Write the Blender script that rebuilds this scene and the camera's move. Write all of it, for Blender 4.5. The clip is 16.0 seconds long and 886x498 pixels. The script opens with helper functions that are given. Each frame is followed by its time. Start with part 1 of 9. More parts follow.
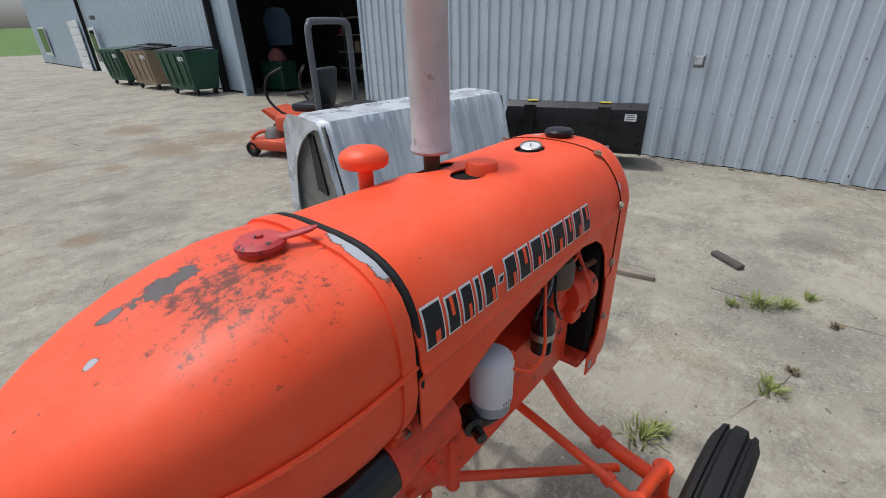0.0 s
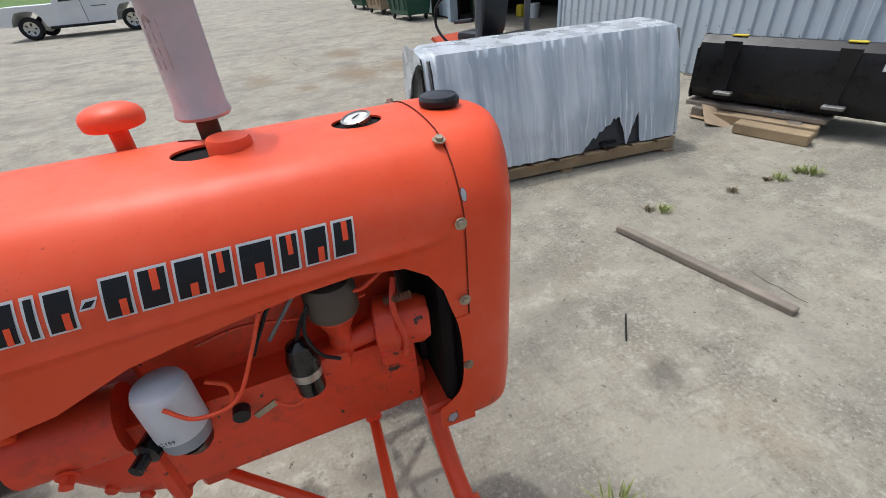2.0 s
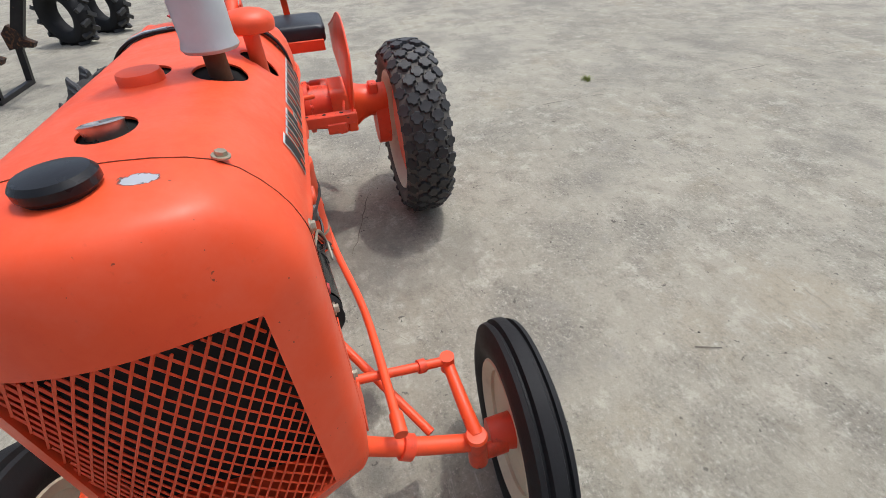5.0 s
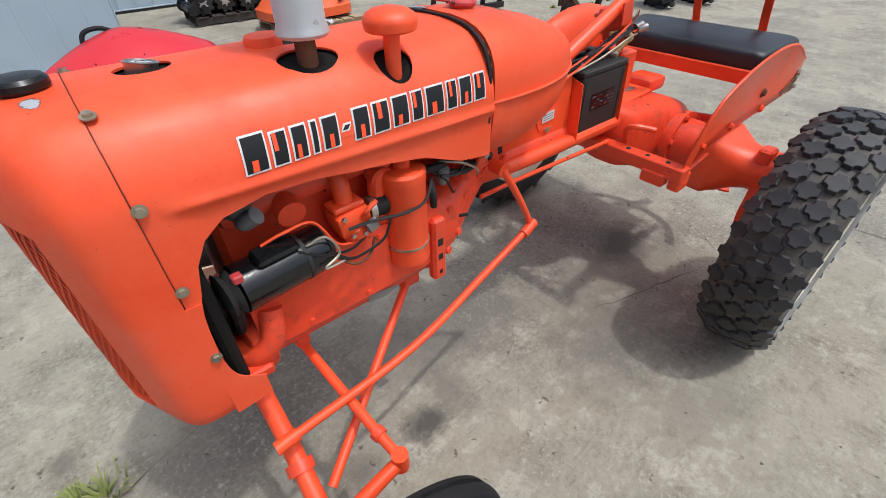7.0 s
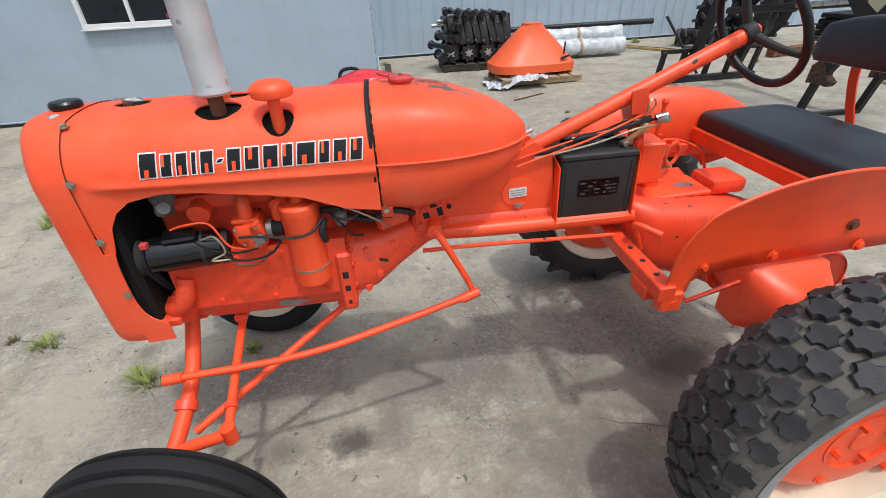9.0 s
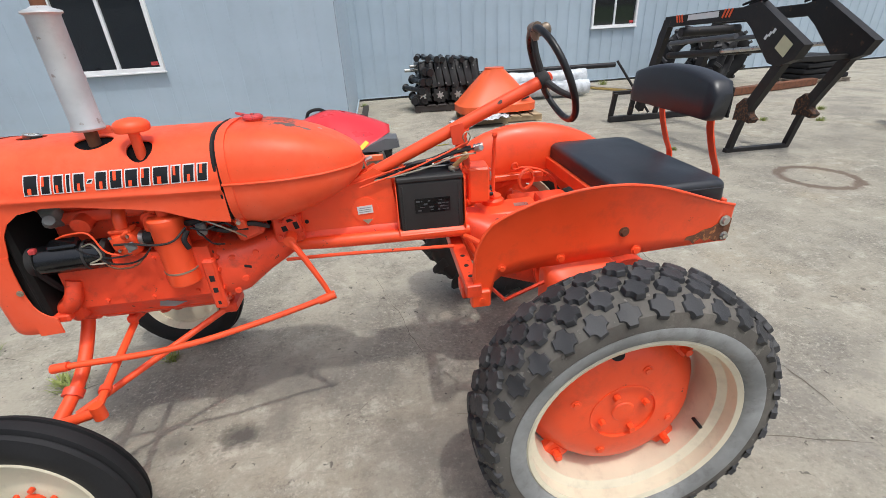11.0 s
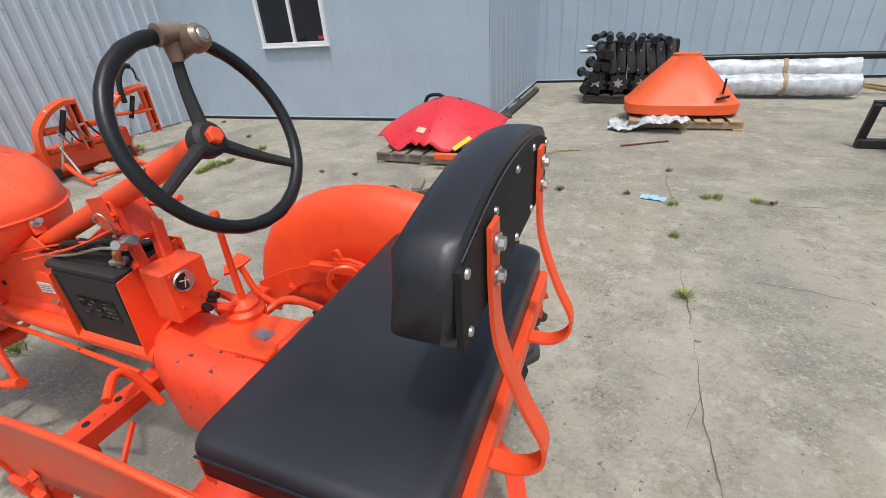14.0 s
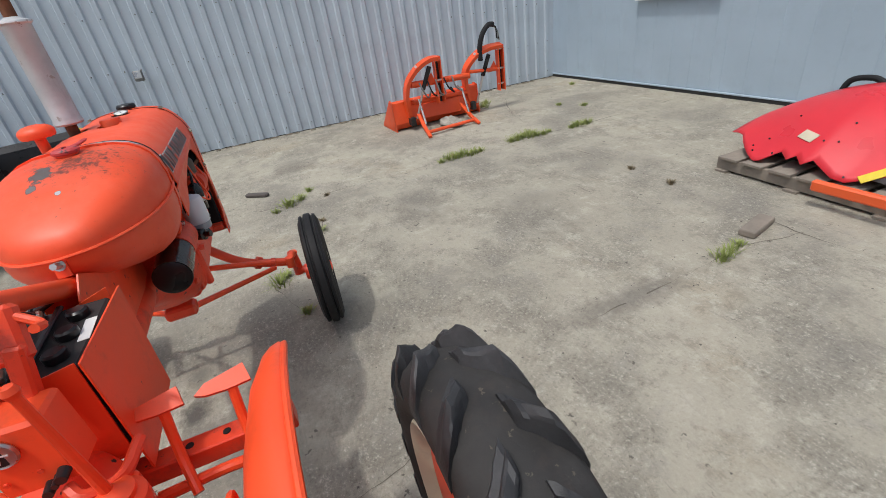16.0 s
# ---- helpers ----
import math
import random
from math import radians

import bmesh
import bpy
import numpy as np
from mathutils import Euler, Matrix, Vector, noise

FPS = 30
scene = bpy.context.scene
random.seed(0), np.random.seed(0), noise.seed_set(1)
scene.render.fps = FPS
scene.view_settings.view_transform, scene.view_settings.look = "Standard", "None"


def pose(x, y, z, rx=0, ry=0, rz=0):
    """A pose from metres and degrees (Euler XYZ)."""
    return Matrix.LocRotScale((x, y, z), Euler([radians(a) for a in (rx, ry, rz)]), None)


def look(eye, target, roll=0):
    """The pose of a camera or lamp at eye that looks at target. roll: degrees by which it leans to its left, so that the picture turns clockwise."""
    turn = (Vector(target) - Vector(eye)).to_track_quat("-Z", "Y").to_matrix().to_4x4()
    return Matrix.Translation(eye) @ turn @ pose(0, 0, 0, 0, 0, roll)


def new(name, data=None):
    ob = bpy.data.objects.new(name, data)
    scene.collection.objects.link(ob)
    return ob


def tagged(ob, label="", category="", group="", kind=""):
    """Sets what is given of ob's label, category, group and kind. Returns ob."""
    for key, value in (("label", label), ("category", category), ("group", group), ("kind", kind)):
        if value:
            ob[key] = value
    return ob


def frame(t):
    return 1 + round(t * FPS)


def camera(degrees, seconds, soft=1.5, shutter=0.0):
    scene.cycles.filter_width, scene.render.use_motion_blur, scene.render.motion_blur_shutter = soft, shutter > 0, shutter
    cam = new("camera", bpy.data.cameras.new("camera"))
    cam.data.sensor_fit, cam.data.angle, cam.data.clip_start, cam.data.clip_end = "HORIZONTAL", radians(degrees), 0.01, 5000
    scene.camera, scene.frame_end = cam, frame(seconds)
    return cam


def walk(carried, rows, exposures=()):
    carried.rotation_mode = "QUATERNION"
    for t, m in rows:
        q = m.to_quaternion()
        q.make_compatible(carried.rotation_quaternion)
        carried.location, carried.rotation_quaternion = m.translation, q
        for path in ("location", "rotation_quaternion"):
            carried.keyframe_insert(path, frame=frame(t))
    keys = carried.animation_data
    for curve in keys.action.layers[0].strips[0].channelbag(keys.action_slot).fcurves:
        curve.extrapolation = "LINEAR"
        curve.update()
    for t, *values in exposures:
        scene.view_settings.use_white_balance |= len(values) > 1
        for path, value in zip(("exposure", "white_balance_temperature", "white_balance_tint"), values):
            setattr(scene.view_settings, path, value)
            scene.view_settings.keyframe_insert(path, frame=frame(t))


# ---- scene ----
cam = camera(90.1, 16.0, soft=0.6)
PATH = [
    (0, (0.886, -0.567, 1.603), (2.232, 0.613, 0.712), -1.6),
    (0.5, (0.958, -0.598, 1.581), (2.218, 0.624, 0.622), -2.9),
    (1, (1.144, -0.791, 1.562), (2.276, 0.5, 0.535), -3.5),
    (1.5, (1.402, -0.851, 1.554), (2.328, 0.566, 0.489), -4.1),
    (2, (1.724, -0.806, 1.562), (2.297, 0.767, 0.467), -4.7),
    (2.5, (2.043, -0.838, 1.549), (2.16, 0.815, 0.43), -4.7),
    (3, (2.273, -0.732, 1.536), (1.919, 0.864, 0.384), -4.3),
    (3.5, (2.452, -0.52, 1.524), (1.641, 0.864, 0.33), -4.6),
    (3.7, (2.55, -0.433, 1.511), (1.587, 0.834, 0.299), -4.6),
    (5.8, (2.393, 0.612, 1.55), (0.849, 0.347, 0.307), -1.9),
    (6, (2.3, 0.659, 1.531), (0.8, 0.226, 0.281), -1.5),
    (6.5, (2.145, 0.77, 1.533), (0.851, -0.1, 0.28), -1.3),
    (7, (1.979, 0.922, 1.542), (0.983, -0.292, 0.303), -1.2),
    (7.5, (1.76, 0.947, 1.522), (1.01, -0.459, 0.314), -1.4),
    (8, (1.548, 0.977, 1.546), (1.024, -0.561, 0.38), -1.9),
    (8.2, (1.442, 1.022, 1.553), (1.005, -0.555, 0.403), -2.2),
    (10.3, (1.008, 1.797, 1.634), (0.913, 0.016, 0.73), -3.0),
    (10.5, (0.94, 1.807, 1.635), (0.806, 0.025, 0.736), -2.9),
    (11, (0.687, 1.694, 1.605), (0.477, -0.075, 0.696), -3.2),
    (11.5, (0.434, 1.619, 1.599), (0.236, -0.135, 0.658), -3.4),
    (12, (0.178, 1.559, 1.603), (0.059, -0.185, 0.633), -3.6),
    (12.5, (-0.043, 1.312, 1.575), (-0.059, -0.43, 0.593), -3.1),
    (13, (-0.296, 1.142, 1.578), (-0.103, -0.579, 0.578), -3.5),
    (13.5, (-0.525, 0.933, 1.587), (-0.09, -0.752, 0.6), -3.9),
    (14, (-0.651, 0.599, 1.588), (0.028, -1.02, 0.63), -3.9),
    (14.5, (-0.763, 0.317, 1.603), (0.142, -1.212, 0.684), -4.2),
    (15, (-0.778, -0.028, 1.615), (0.394, -1.381, 0.722), -5.1),
    (15.5, (-0.61, -0.307, 1.621), (0.847, -1.316, 0.695), -6.6),
    (16, (-0.433, -0.54, 1.581), (1.211, -1.109, 0.595), -8.7),
]
walk(cam, [(t, look(eye, target, roll)) for t, eye, target, roll in PATH], exposures=[(0.0, -0.06, 6000, 9), (1.0, 0.12, 6000, 9), (3.5, 0.13, 6000, 9), (7.0, 0.13, 6000, 9), (10.5, 0.24, 6130, 9), (12.5, 0.26, 6130, 9), (13.5, 0.15, 6130, 9), (14.5, 0.14, 6130, 9), (15.4, 0.08, 6130, 9), (16.0, -0.02, 6130, 9)])


# ---- light ----
world = bpy.data.worlds.new("sky")
scene.world = world
world.use_nodes = True
wn, wl = world.node_tree.nodes, world.node_tree.links
sky = wn.new("ShaderNodeTexSky")
sky.sky_type, sky.sun_disc = "NISHITA", False
SUN_EL, SUN_AZ = radians(69), radians(117)  # height, and angle from +x towards +y
sky.sun_elevation, sky.sun_rotation = SUN_EL, radians(90) - SUN_AZ
sky.air_density, sky.dust_density, sky.ozone_density = 0.9, 5.0, 1.0
haze, grey = wn.new("ShaderNodeMix"), wn.new("ShaderNodeRGBToBW")
haze.data_type = "RGBA"
haze.inputs[0].default_value = 0.45
wl.new(sky.outputs[0], grey.inputs[0])
wl.new(sky.outputs[0], haze.inputs[6])
wl.new(grey.outputs[0], haze.inputs[7])
wl.new(haze.outputs[2], wn["Background"].inputs[0])
wn["Background"].inputs[1].default_value = 0.165
sun = new("sun", bpy.data.lights.new("sun", "SUN"))
sun.data.energy, sun.data.angle, sun.data.color = 1.45, radians(1.9), (1.0, 0.95, 0.87)
sun_from = Vector((math.cos(SUN_EL) * math.cos(SUN_AZ), math.cos(SUN_EL) * math.sin(SUN_AZ), math.sin(SUN_EL)))
sun.matrix_world = look(sun_from * 20, (0, 0, 0))


# ---- materials ----
def node(m, kind, **sockets):
    n = m.node_tree.nodes.new("ShaderNode" + kind)
    for key, value in sockets.items():
        n.inputs[key.replace("_", " ")].default_value = value
    return n


def noise_of(m, coord, scale, detail=4.0, rough=0.55, kind="Noise"):
    if kind == "Noise":
        n = node(m, "TexNoise", Scale=scale, Detail=detail, Roughness=rough)
    else:
        n = node(m, "TexVoronoi", Scale=scale)
    m.node_tree.links.new(coord, n.inputs["Vector"])
    return n


def ramp(m, fac, lo, hi, a=0.0, b=1.0):
    n = node(m, "MapRange")
    n.inputs["From Min"].default_value, n.inputs["From Max"].default_value = lo, hi
    n.inputs["To Min"].default_value, n.inputs["To Max"].default_value = a, b
    m.node_tree.links.new(fac, n.inputs["Value"])
    return n.outputs[0]


def mixed(m, fac, a, b, mode="MIX"):
    n = m.node_tree.nodes.new("ShaderNodeMix")
    n.data_type, n.blend_type = "RGBA", mode
    ln = m.node_tree.links
    if hasattr(fac, "is_output"):
        ln.new(fac, n.inputs[0])
    else:
        n.inputs[0].default_value = fac
    for k, v in ((6, a), (7, b)):
        if hasattr(v, "is_output"):
            ln.new(v, n.inputs[k])
        else:
            n.inputs[k].default_value = (*v[:3], 1)
    return n.outputs[2]


def maths(m, op, a, b=0.0):
    n = node(m, "Math")
    n.operation = op
    for k, v in ((0, a), (1, b)):
        if hasattr(v, "is_output"):
            m.node_tree.links.new(v, n.inputs[k])
        else:
            n.inputs[k].default_value = v
    return n.outputs[0]


def blank(name, rough=0.5, metal=0.0):
    m = bpy.data.materials.new(name)
    m.use_nodes = True
    b = m.node_tree.nodes["Principled BSDF"]
    b.inputs["Roughness"].default_value, b.inputs["Metallic"].default_value = rough, metal
    return m, b


def coords(m, space="Object"):
    return m.node_tree.nodes.new("ShaderNodeTexCoord").outputs[space]


def bumped(m, b, height, strength=0.2, dist=0.01):
    n = node(m, "Bump", Strength=strength, Distance=dist)
    m.node_tree.links.new(height, n.inputs["Height"])
    m.node_tree.links.new(n.outputs[0], b.inputs["Normal"])


def surface(name, col, rough=0.5, metal=0.0, worn=None, big=1.5, amount=0.25, fine=40.0, dirt=0.0, bump=0.15,
            bump_dist=0.003, rough_var=0.12, rand=0.0, wear_at=0.62):
    """A worn solid: a base colour, broad mottling, fine grain, dirt, and an optional second colour in worn spots."""
    m, b = blank(name, rough, metal)
    if max(col) < 0.06:
        b.inputs["Specular IOR Level"].default_value = 0.32
    ln, co = m.node_tree.links, coords(m)
    n1, n2 = noise_of(m, co, big), noise_of(m, co, fine, 6, 0.65)
    dark = tuple(c * (1 - amount) for c in col)
    lite = tuple(min(1, c * (1 + amount * 0.6)) for c in col)
    c = mixed(m, ramp(m, n1.outputs[0], 0.3, 0.7), dark, lite)
    c = mixed(m, ramp(m, n2.outputs[0], 0.35, 0.75, 0.0, amount * 0.8), c, dark)
    if dirt:
        n3 = noise_of(m, co, big * 3.1, 8, 0.7)
        c = mixed(m, ramp(m, n3.outputs[0], 0.52, 0.75, 0.0, dirt), c, (0.07, 0.05, 0.04))
    if worn:
        n4 = noise_of(m, co, big * 7.3, 6, 0.6)
        c = mixed(m, ramp(m, n4.outputs[0], wear_at, wear_at + 0.03), c, worn)
    if rand:
        info = m.node_tree.nodes.new("ShaderNodeObjectInfo")
        c = mixed(m, ramp(m, info.outputs["Random"], 0, 1, 0.0, rand), c, dark, "MULTIPLY")
    ln.new(c, b.inputs["Base Color"])
    ln.new(ramp(m, n1.outputs[0], 0.3, 0.7, max(0.03, rough - rough_var), min(1, rough + rough_var)), b.inputs["Roughness"])
    if bump:
        bumped(m, b, n2.outputs[0], bump, bump_dist)
    return m


ORANGE = (0.93, 0.088, 0.020)
PAINT = surface("orange_paint", ORANGE, 0.42, worn=(0.05, 0.03, 0.022), big=2.6, amount=0.17, fine=45, dirt=0.26, bump=0.09, wear_at=0.70)
PAINT_OLD = surface("orange_paint_grimy", (0.86, 0.074, 0.023), 0.45, worn=(0.05, 0.034, 0.026), big=4.0, amount=0.22, fine=38, dirt=0.5, bump=0.4, wear_at=0.655)


GREY_PRIMER, DARK_BARE = (0.42, 0.44, 0.47), (0.11, 0.10, 0.095)


def hood_paint(name, patches, soot):
    """Faded orange enamel; patches of bare grey primer and black soot at places of their own."""
    m, b = blank(name, 0.38)
    ln, co = m.node_tree.links, coords(m)
    n1, n2, n3 = noise_of(m, co, 2.5), noise_of(m, co, 70, 6, 0.65), noise_of(m, co, 16, 8, 0.72)
    c = mixed(m, ramp(m, n1.outputs[0], 0.3, 0.7), tuple(v * 0.93 for v in ORANGE), (0.92, 0.118, 0.045))
    c = mixed(m, ramp(m, n2.outputs[0], 0.62, 0.8, 0.0, 0.35), c, (0.28, 0.04, 0.02))
    faded = noise_of(m, co, 6.5, 7, 0.68)
    c = mixed(m, ramp(m, faded.outputs[0], 0.5, 0.66, 0.0, 0.45), c, (0.90, 0.15, 0.075))
    c = mixed(m, ramp(m, faded.outputs[0], 0.46, 0.34, 0.0, 0.4), c, (0.80, 0.058, 0.016))
    chips = noise_of(m, co, 120, 2, 0.5)
    c = mixed(m, maths(m, "MULTIPLY", ramp(m, chips.outputs[0], 0.735, 0.76, 0.0, 0.8), ramp(m, faded.outputs[0], 0.5, 0.56, 0.0, 1.0)), c, (0.10, 0.035, 0.022))
    b.inputs["Specular IOR Level"].default_value = 0.34

    def spot(at, size):
        v = node(m, "VectorMath")
        v.operation = "SUBTRACT"
        ln.new(co, v.inputs[0])
        v.inputs[1].default_value = at
        s = node(m, "VectorMath")
        s.operation = "MULTIPLY"
        ln.new(v.outputs[0], s.inputs[0])
        s.inputs[1].default_value = tuple(1 / k for k in size)
        d = node(m, "VectorMath")
        d.operation = "LENGTH"
        ln.new(s.outputs[0], d.inputs[0])
        return d.outputs["Value"]

    n4, n5 = noise_of(m, co, 48, 8, 0.8), noise_of(m, co, 34, 6, 0.75)
    for at, size in soot:
        d = spot(at, size)
        f = maths(m, "ADD", d, maths(m, "MULTIPLY", n3.outputs[0], 1.6))
        c = mixed(m, ramp(m, f, 1.0, 1.9, 0.38, 0.0), c, (0.20, 0.06, 0.035))
        f = maths(m, "ADD", maths(m, "ADD", maths(m, "MULTIPLY", d, 0.16), maths(m, "MULTIPLY", n3.outputs[0], 0.35)), n4.outputs[0])
        c = mixed(m, ramp(m, f, 0.66, 0.74, 0.85, 0.0), c, (0.075, 0.035, 0.025))
    for at, size, tint in patches:
        rag = 2.4 if tint == DARK_BARE else 0.9
        f = maths(m, "ADD", spot(at, size), maths(m, "ADD", maths(m, "MULTIPLY", n3.outputs[0], 1.3), maths(m, "MULTIPLY", n5.outputs[0], rag)))
        f = maths(m, "SUBTRACT", f, (rag - 0.9) * 0.5)
        c = mixed(m, ramp(m, f, 1.80, 1.90, 1.0, 0.0), c, (0.07, 0.045, 0.035))
        g = mixed(m, ramp(m, n5.outputs[0], 0.45, 0.6, 0.0, 0.55), tint, (0.09, 0.075, 0.06)) if tint == DARK_BARE else tint
        c = mixed(m, ramp(m, f, 1.76, 1.79, 1.0, 0.0), c, g)
    ln.new(c, b.inputs["Base Color"])
    ln.new(ramp(m, n3.outputs[0], 0.3, 0.7, 0.34, 0.54), b.inputs["Roughness"])
    bumped(m, b, n2.outputs[0], 0.06, 0.002)
    return m


HOOD = hood_paint("orange_hood_enamel", [], [])
SHELL = hood_paint("orange_shell_enamel", [((1.988, -0.205, 1.235), (0.007, 0.05, 0.016), GREY_PRIMER), ((2.03, 0.07, 1.33), (0.02, 0.03, 0.02), GREY_PRIMER),
                                           ((1.93, -0.2, 0.70), (0.03, 0.04, 0.03), GREY_PRIMER)], [((2.06, 0, 0.72), (0.1, 0.2, 0.06))])
TANK = hood_paint("orange_tank_enamel", [((1.03, 0.035, 1.325), (0.075, 0.035, 0.05), DARK_BARE), ((0.955, 0.045, 1.30), (0.02, 0.015, 0.03), (0.16, 0.15, 0.15)),
                                         ((1.225, -0.11, 1.32), (0.02, 0.10, 0.05), GREY_PRIMER), ((1.228, 0.16, 1.26), (0.018, 0.03, 0.03), GREY_PRIMER),
                                         ((0.915, -0.02, 1.285), (0.014, 0.012, 0.02), GREY_PRIMER)],
                  [((1.07, -0.05, 1.32), (0.17, 0.15, 0.10))])
CONCRETE, cb = blank("yard_concrete", 0.85)
ln, co = CONCRETE.node_tree.links, coords(CONCRETE)
g1, g2, g3, g4 = noise_of(CONCRETE, co, 0.3, 5, 0.6), noise_of(CONCRETE, co, 1.7, 9, 0.7), noise_of(CONCRETE, co, 55, 6, 0.75), noise_of(CONCRETE, co, 0.75, 10, 0.75)
g5, g6 = noise_of(CONCRETE, co, 6.0, 9, 0.75), noise_of(CONCRETE, co, 19.0, 8, 0.78)
bent = node(CONCRETE, "VectorMath")
bent.operation = "MULTIPLY_ADD"
ln.new(g2.outputs["Color"], bent.inputs[0])
bent.inputs[1].default_value = (0.35, 0.35, 0.0)
ln.new(co, bent.inputs[2])
# pale sandy paste, greyer and browner fields, worn light patches
c = mixed(CONCRETE, ramp(CONCRETE, g1.outputs[0], 0.36, 0.64), (0.335, 0.305, 0.24), (0.425, 0.392, 0.312))
c = mixed(CONCRETE, ramp(CONCRETE, g2.outputs[0], 0.47, 0.60, 0.0, 0.72), c, (0.232, 0.213, 0.174))
c = mixed(CONCRETE, ramp(CONCRETE, g5.outputs[0], 0.53, 0.61, 0.0, 0.65), c, (0.505, 0.47, 0.385))
c = mixed(CONCRETE, ramp(CONCRETE, g4.outputs[0], 0.53, 0.60, 0.0, 0.65), c, (0.20, 0.185, 0.158))
c = mixed(CONCRETE, ramp(CONCRETE, g4.outputs[0], 0.45, 0.38, 0.0, 0.65), c, (0.385, 0.332, 0.24))
c = mixed(CONCRETE, ramp(CONCRETE, g5.outputs[0], 0.46, 0.38, 0.0, 0.45), c, (0.20, 0.184, 0.152))
# exposed sand and grit, most where the paste has worn off
worn_off = ramp(CONCRETE, g2.outputs[0], 0.42, 0.58, 0.3, 1.0)
for tex, lo, hi, most, tint in ((g6, 0.56, 0.62, 0.58, (0.145, 0.129, 0.101)), (g6, 0.43, 0.37, 0.62, (0.585, 0.542, 0.445)), (g3, 0.535, 0.64, 0.55, (0.115, 0.102, 0.079)), (g3, 0.45, 0.36, 0.55, (0.62, 0.575, 0.48))):
    c = mixed(CONCRETE, maths(CONCRETE, "MULTIPLY", worn_off, ramp(CONCRETE, tex.outputs[0], lo, hi, 0.0, most)), c, tint)


def ground_spot(x, y, rx, ry):
    v = node(CONCRETE, "VectorMath")
    v.operation = "SUBTRACT"
    ln.new(co, v.inputs[0])
    v.inputs[1].default_value = (x, y, 0)
    s = node(CONCRETE, "VectorMath")
    s.operation = "MULTIPLY"
    ln.new(v.outputs[0], s.inputs[0])
    s.inputs[1].default_value = (1 / rx, 1 / ry, 0)
    d = node(CONCRETE, "VectorMath")
    d.operation = "LENGTH"
    ln.new(s.outputs[0], d.inputs[0])
    return d.outputs["Value"]


# pits: only some cells hold one, and of uneven size
for scale, share, size, depth in ((9.0, 0.45, 0.11, 0.85), (21.0, 0.35, 0.17, 0.8), (4.0, 0.3, 0.045, 0.9)):
    pits = noise_of(CONCRETE, bent.outputs[0], scale, kind="Voronoi")
    tone = node(CONCRETE, "SeparateColor")
    ln.new(pits.outputs["Color"], tone.inputs[0])
    reach = ramp(CONCRETE, tone.outputs[0], 1.0 - share, 1.0, 0.0, size)
    inside = ramp(CONCRETE, maths(CONCRETE, "SUBTRACT", pits.outputs["Distance"], reach), -0.02, 0.02, depth, 0.0)
    c = mixed(CONCRETE, inside, c, (0.10, 0.088, 0.072))
# tyre scuffs and scrapes
for turn, stretch, tint, lo in ((0.5, 9.0, (0.19, 0.172, 0.148), 0.585), (-0.9, 14.0, (0.58, 0.545, 0.47), 0.62)):
    scr = node(CONCRETE, "Mapping", Scale=(1.2, stretch, 1.0), Rotation=(0, 0, turn))
    ln.new(co, scr.inputs["Vector"])
    g7 = noise_of(CONCRETE, scr.outputs[0], 2.4, 8, 0.72)
    c = mixed(CONCRETE, ramp(CONCRETE, g7.outputs[0], lo, lo + 0.1, 0.0, 0.5), c, tint)
# soft-edged spots over the concrete: oil, mud, and a plain darker grey-brown
OIL, DARK_SPOT, MUD = (0.075, 0.067, 0.058), (0.175, 0.158, 0.132), (0.26, 0.20, 0.13)
for x, y, rx, ry, tint, deep in ((-0.06, 0.03, 0.24, 0.17, OIL, 0.95), (1.46, 0.185, 0.12, 0.09, OIL, 0.9), (1.32, 0.12, 0.10, 0.16, DARK_SPOT, 0.6), (1.0, -0.05, 0.5, 0.2, DARK_SPOT, 0.45), (-0.75, -0.22, 0.22, 0.16, DARK_SPOT, 0.5), (0.58, 0.80, 0.35, 0.22, DARK_SPOT, 0.4), (1.74, 0.18, 0.1, 0.08, OIL, 0.5), (2.54, -0.54, 0.07, 0.07, OIL, 0.5), (1.34, -0.2, 0.4, 0.25, DARK_SPOT, 0.5),
                                 (0.62, 0.40, 0.45, 0.30, DARK_SPOT, 0.6), (0.2, 0.1, 0.7, 0.4, DARK_SPOT, 0.4), (5.2, -0.68, 0.35, 0.25, DARK_SPOT, 0.5), (3.9, 0.3, 0.25, 0.2, DARK_SPOT, 0.5), (3.02, 0.065, 0.14, 0.10, OIL, 0.6), (2.75, 0.55, 0.5, 0.16, DARK_SPOT, 0.4), (2.9, 0.95, 0.5, 0.2, DARK_SPOT, 0.35), (2.5, 0.35, 0.3, 0.12, DARK_SPOT, 0.4),
                                 (1.06, -2.1, 0.12, 0.5, DARK_SPOT, 0.7), (1.48, 4.22, 0.18, 0.2, MUD, 0.9), (3.61, 9.65, 0.5, 0.8, MUD, 0.8), (3.36, 7.34, 0.5, 0.9, MUD, 0.9), (2.43, 6.74, 0.25, 0.3, MUD, 0.8),
                                 (1.75, 7.86, 0.3, 0.7, MUD, 0.7), (4.31, 7.43, 0.6, 0.8, MUD, 0.8), (2.0, 5.3, 0.2, 0.3, DARK_SPOT, 0.6), (2.3, -2.3, 0.6, 0.35, DARK_SPOT, 0.35), (3.0, -1.6, 0.5, 0.3, DARK_SPOT, 0.35)):
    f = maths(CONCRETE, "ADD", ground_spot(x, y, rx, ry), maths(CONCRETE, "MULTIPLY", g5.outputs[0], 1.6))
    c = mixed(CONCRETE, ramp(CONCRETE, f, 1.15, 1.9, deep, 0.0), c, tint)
ring = maths(CONCRETE, "ABSOLUTE", maths(CONCRETE, "SUBTRACT", ground_spot(-3.69, -2.12, 0.33, 0.35), 1.0))
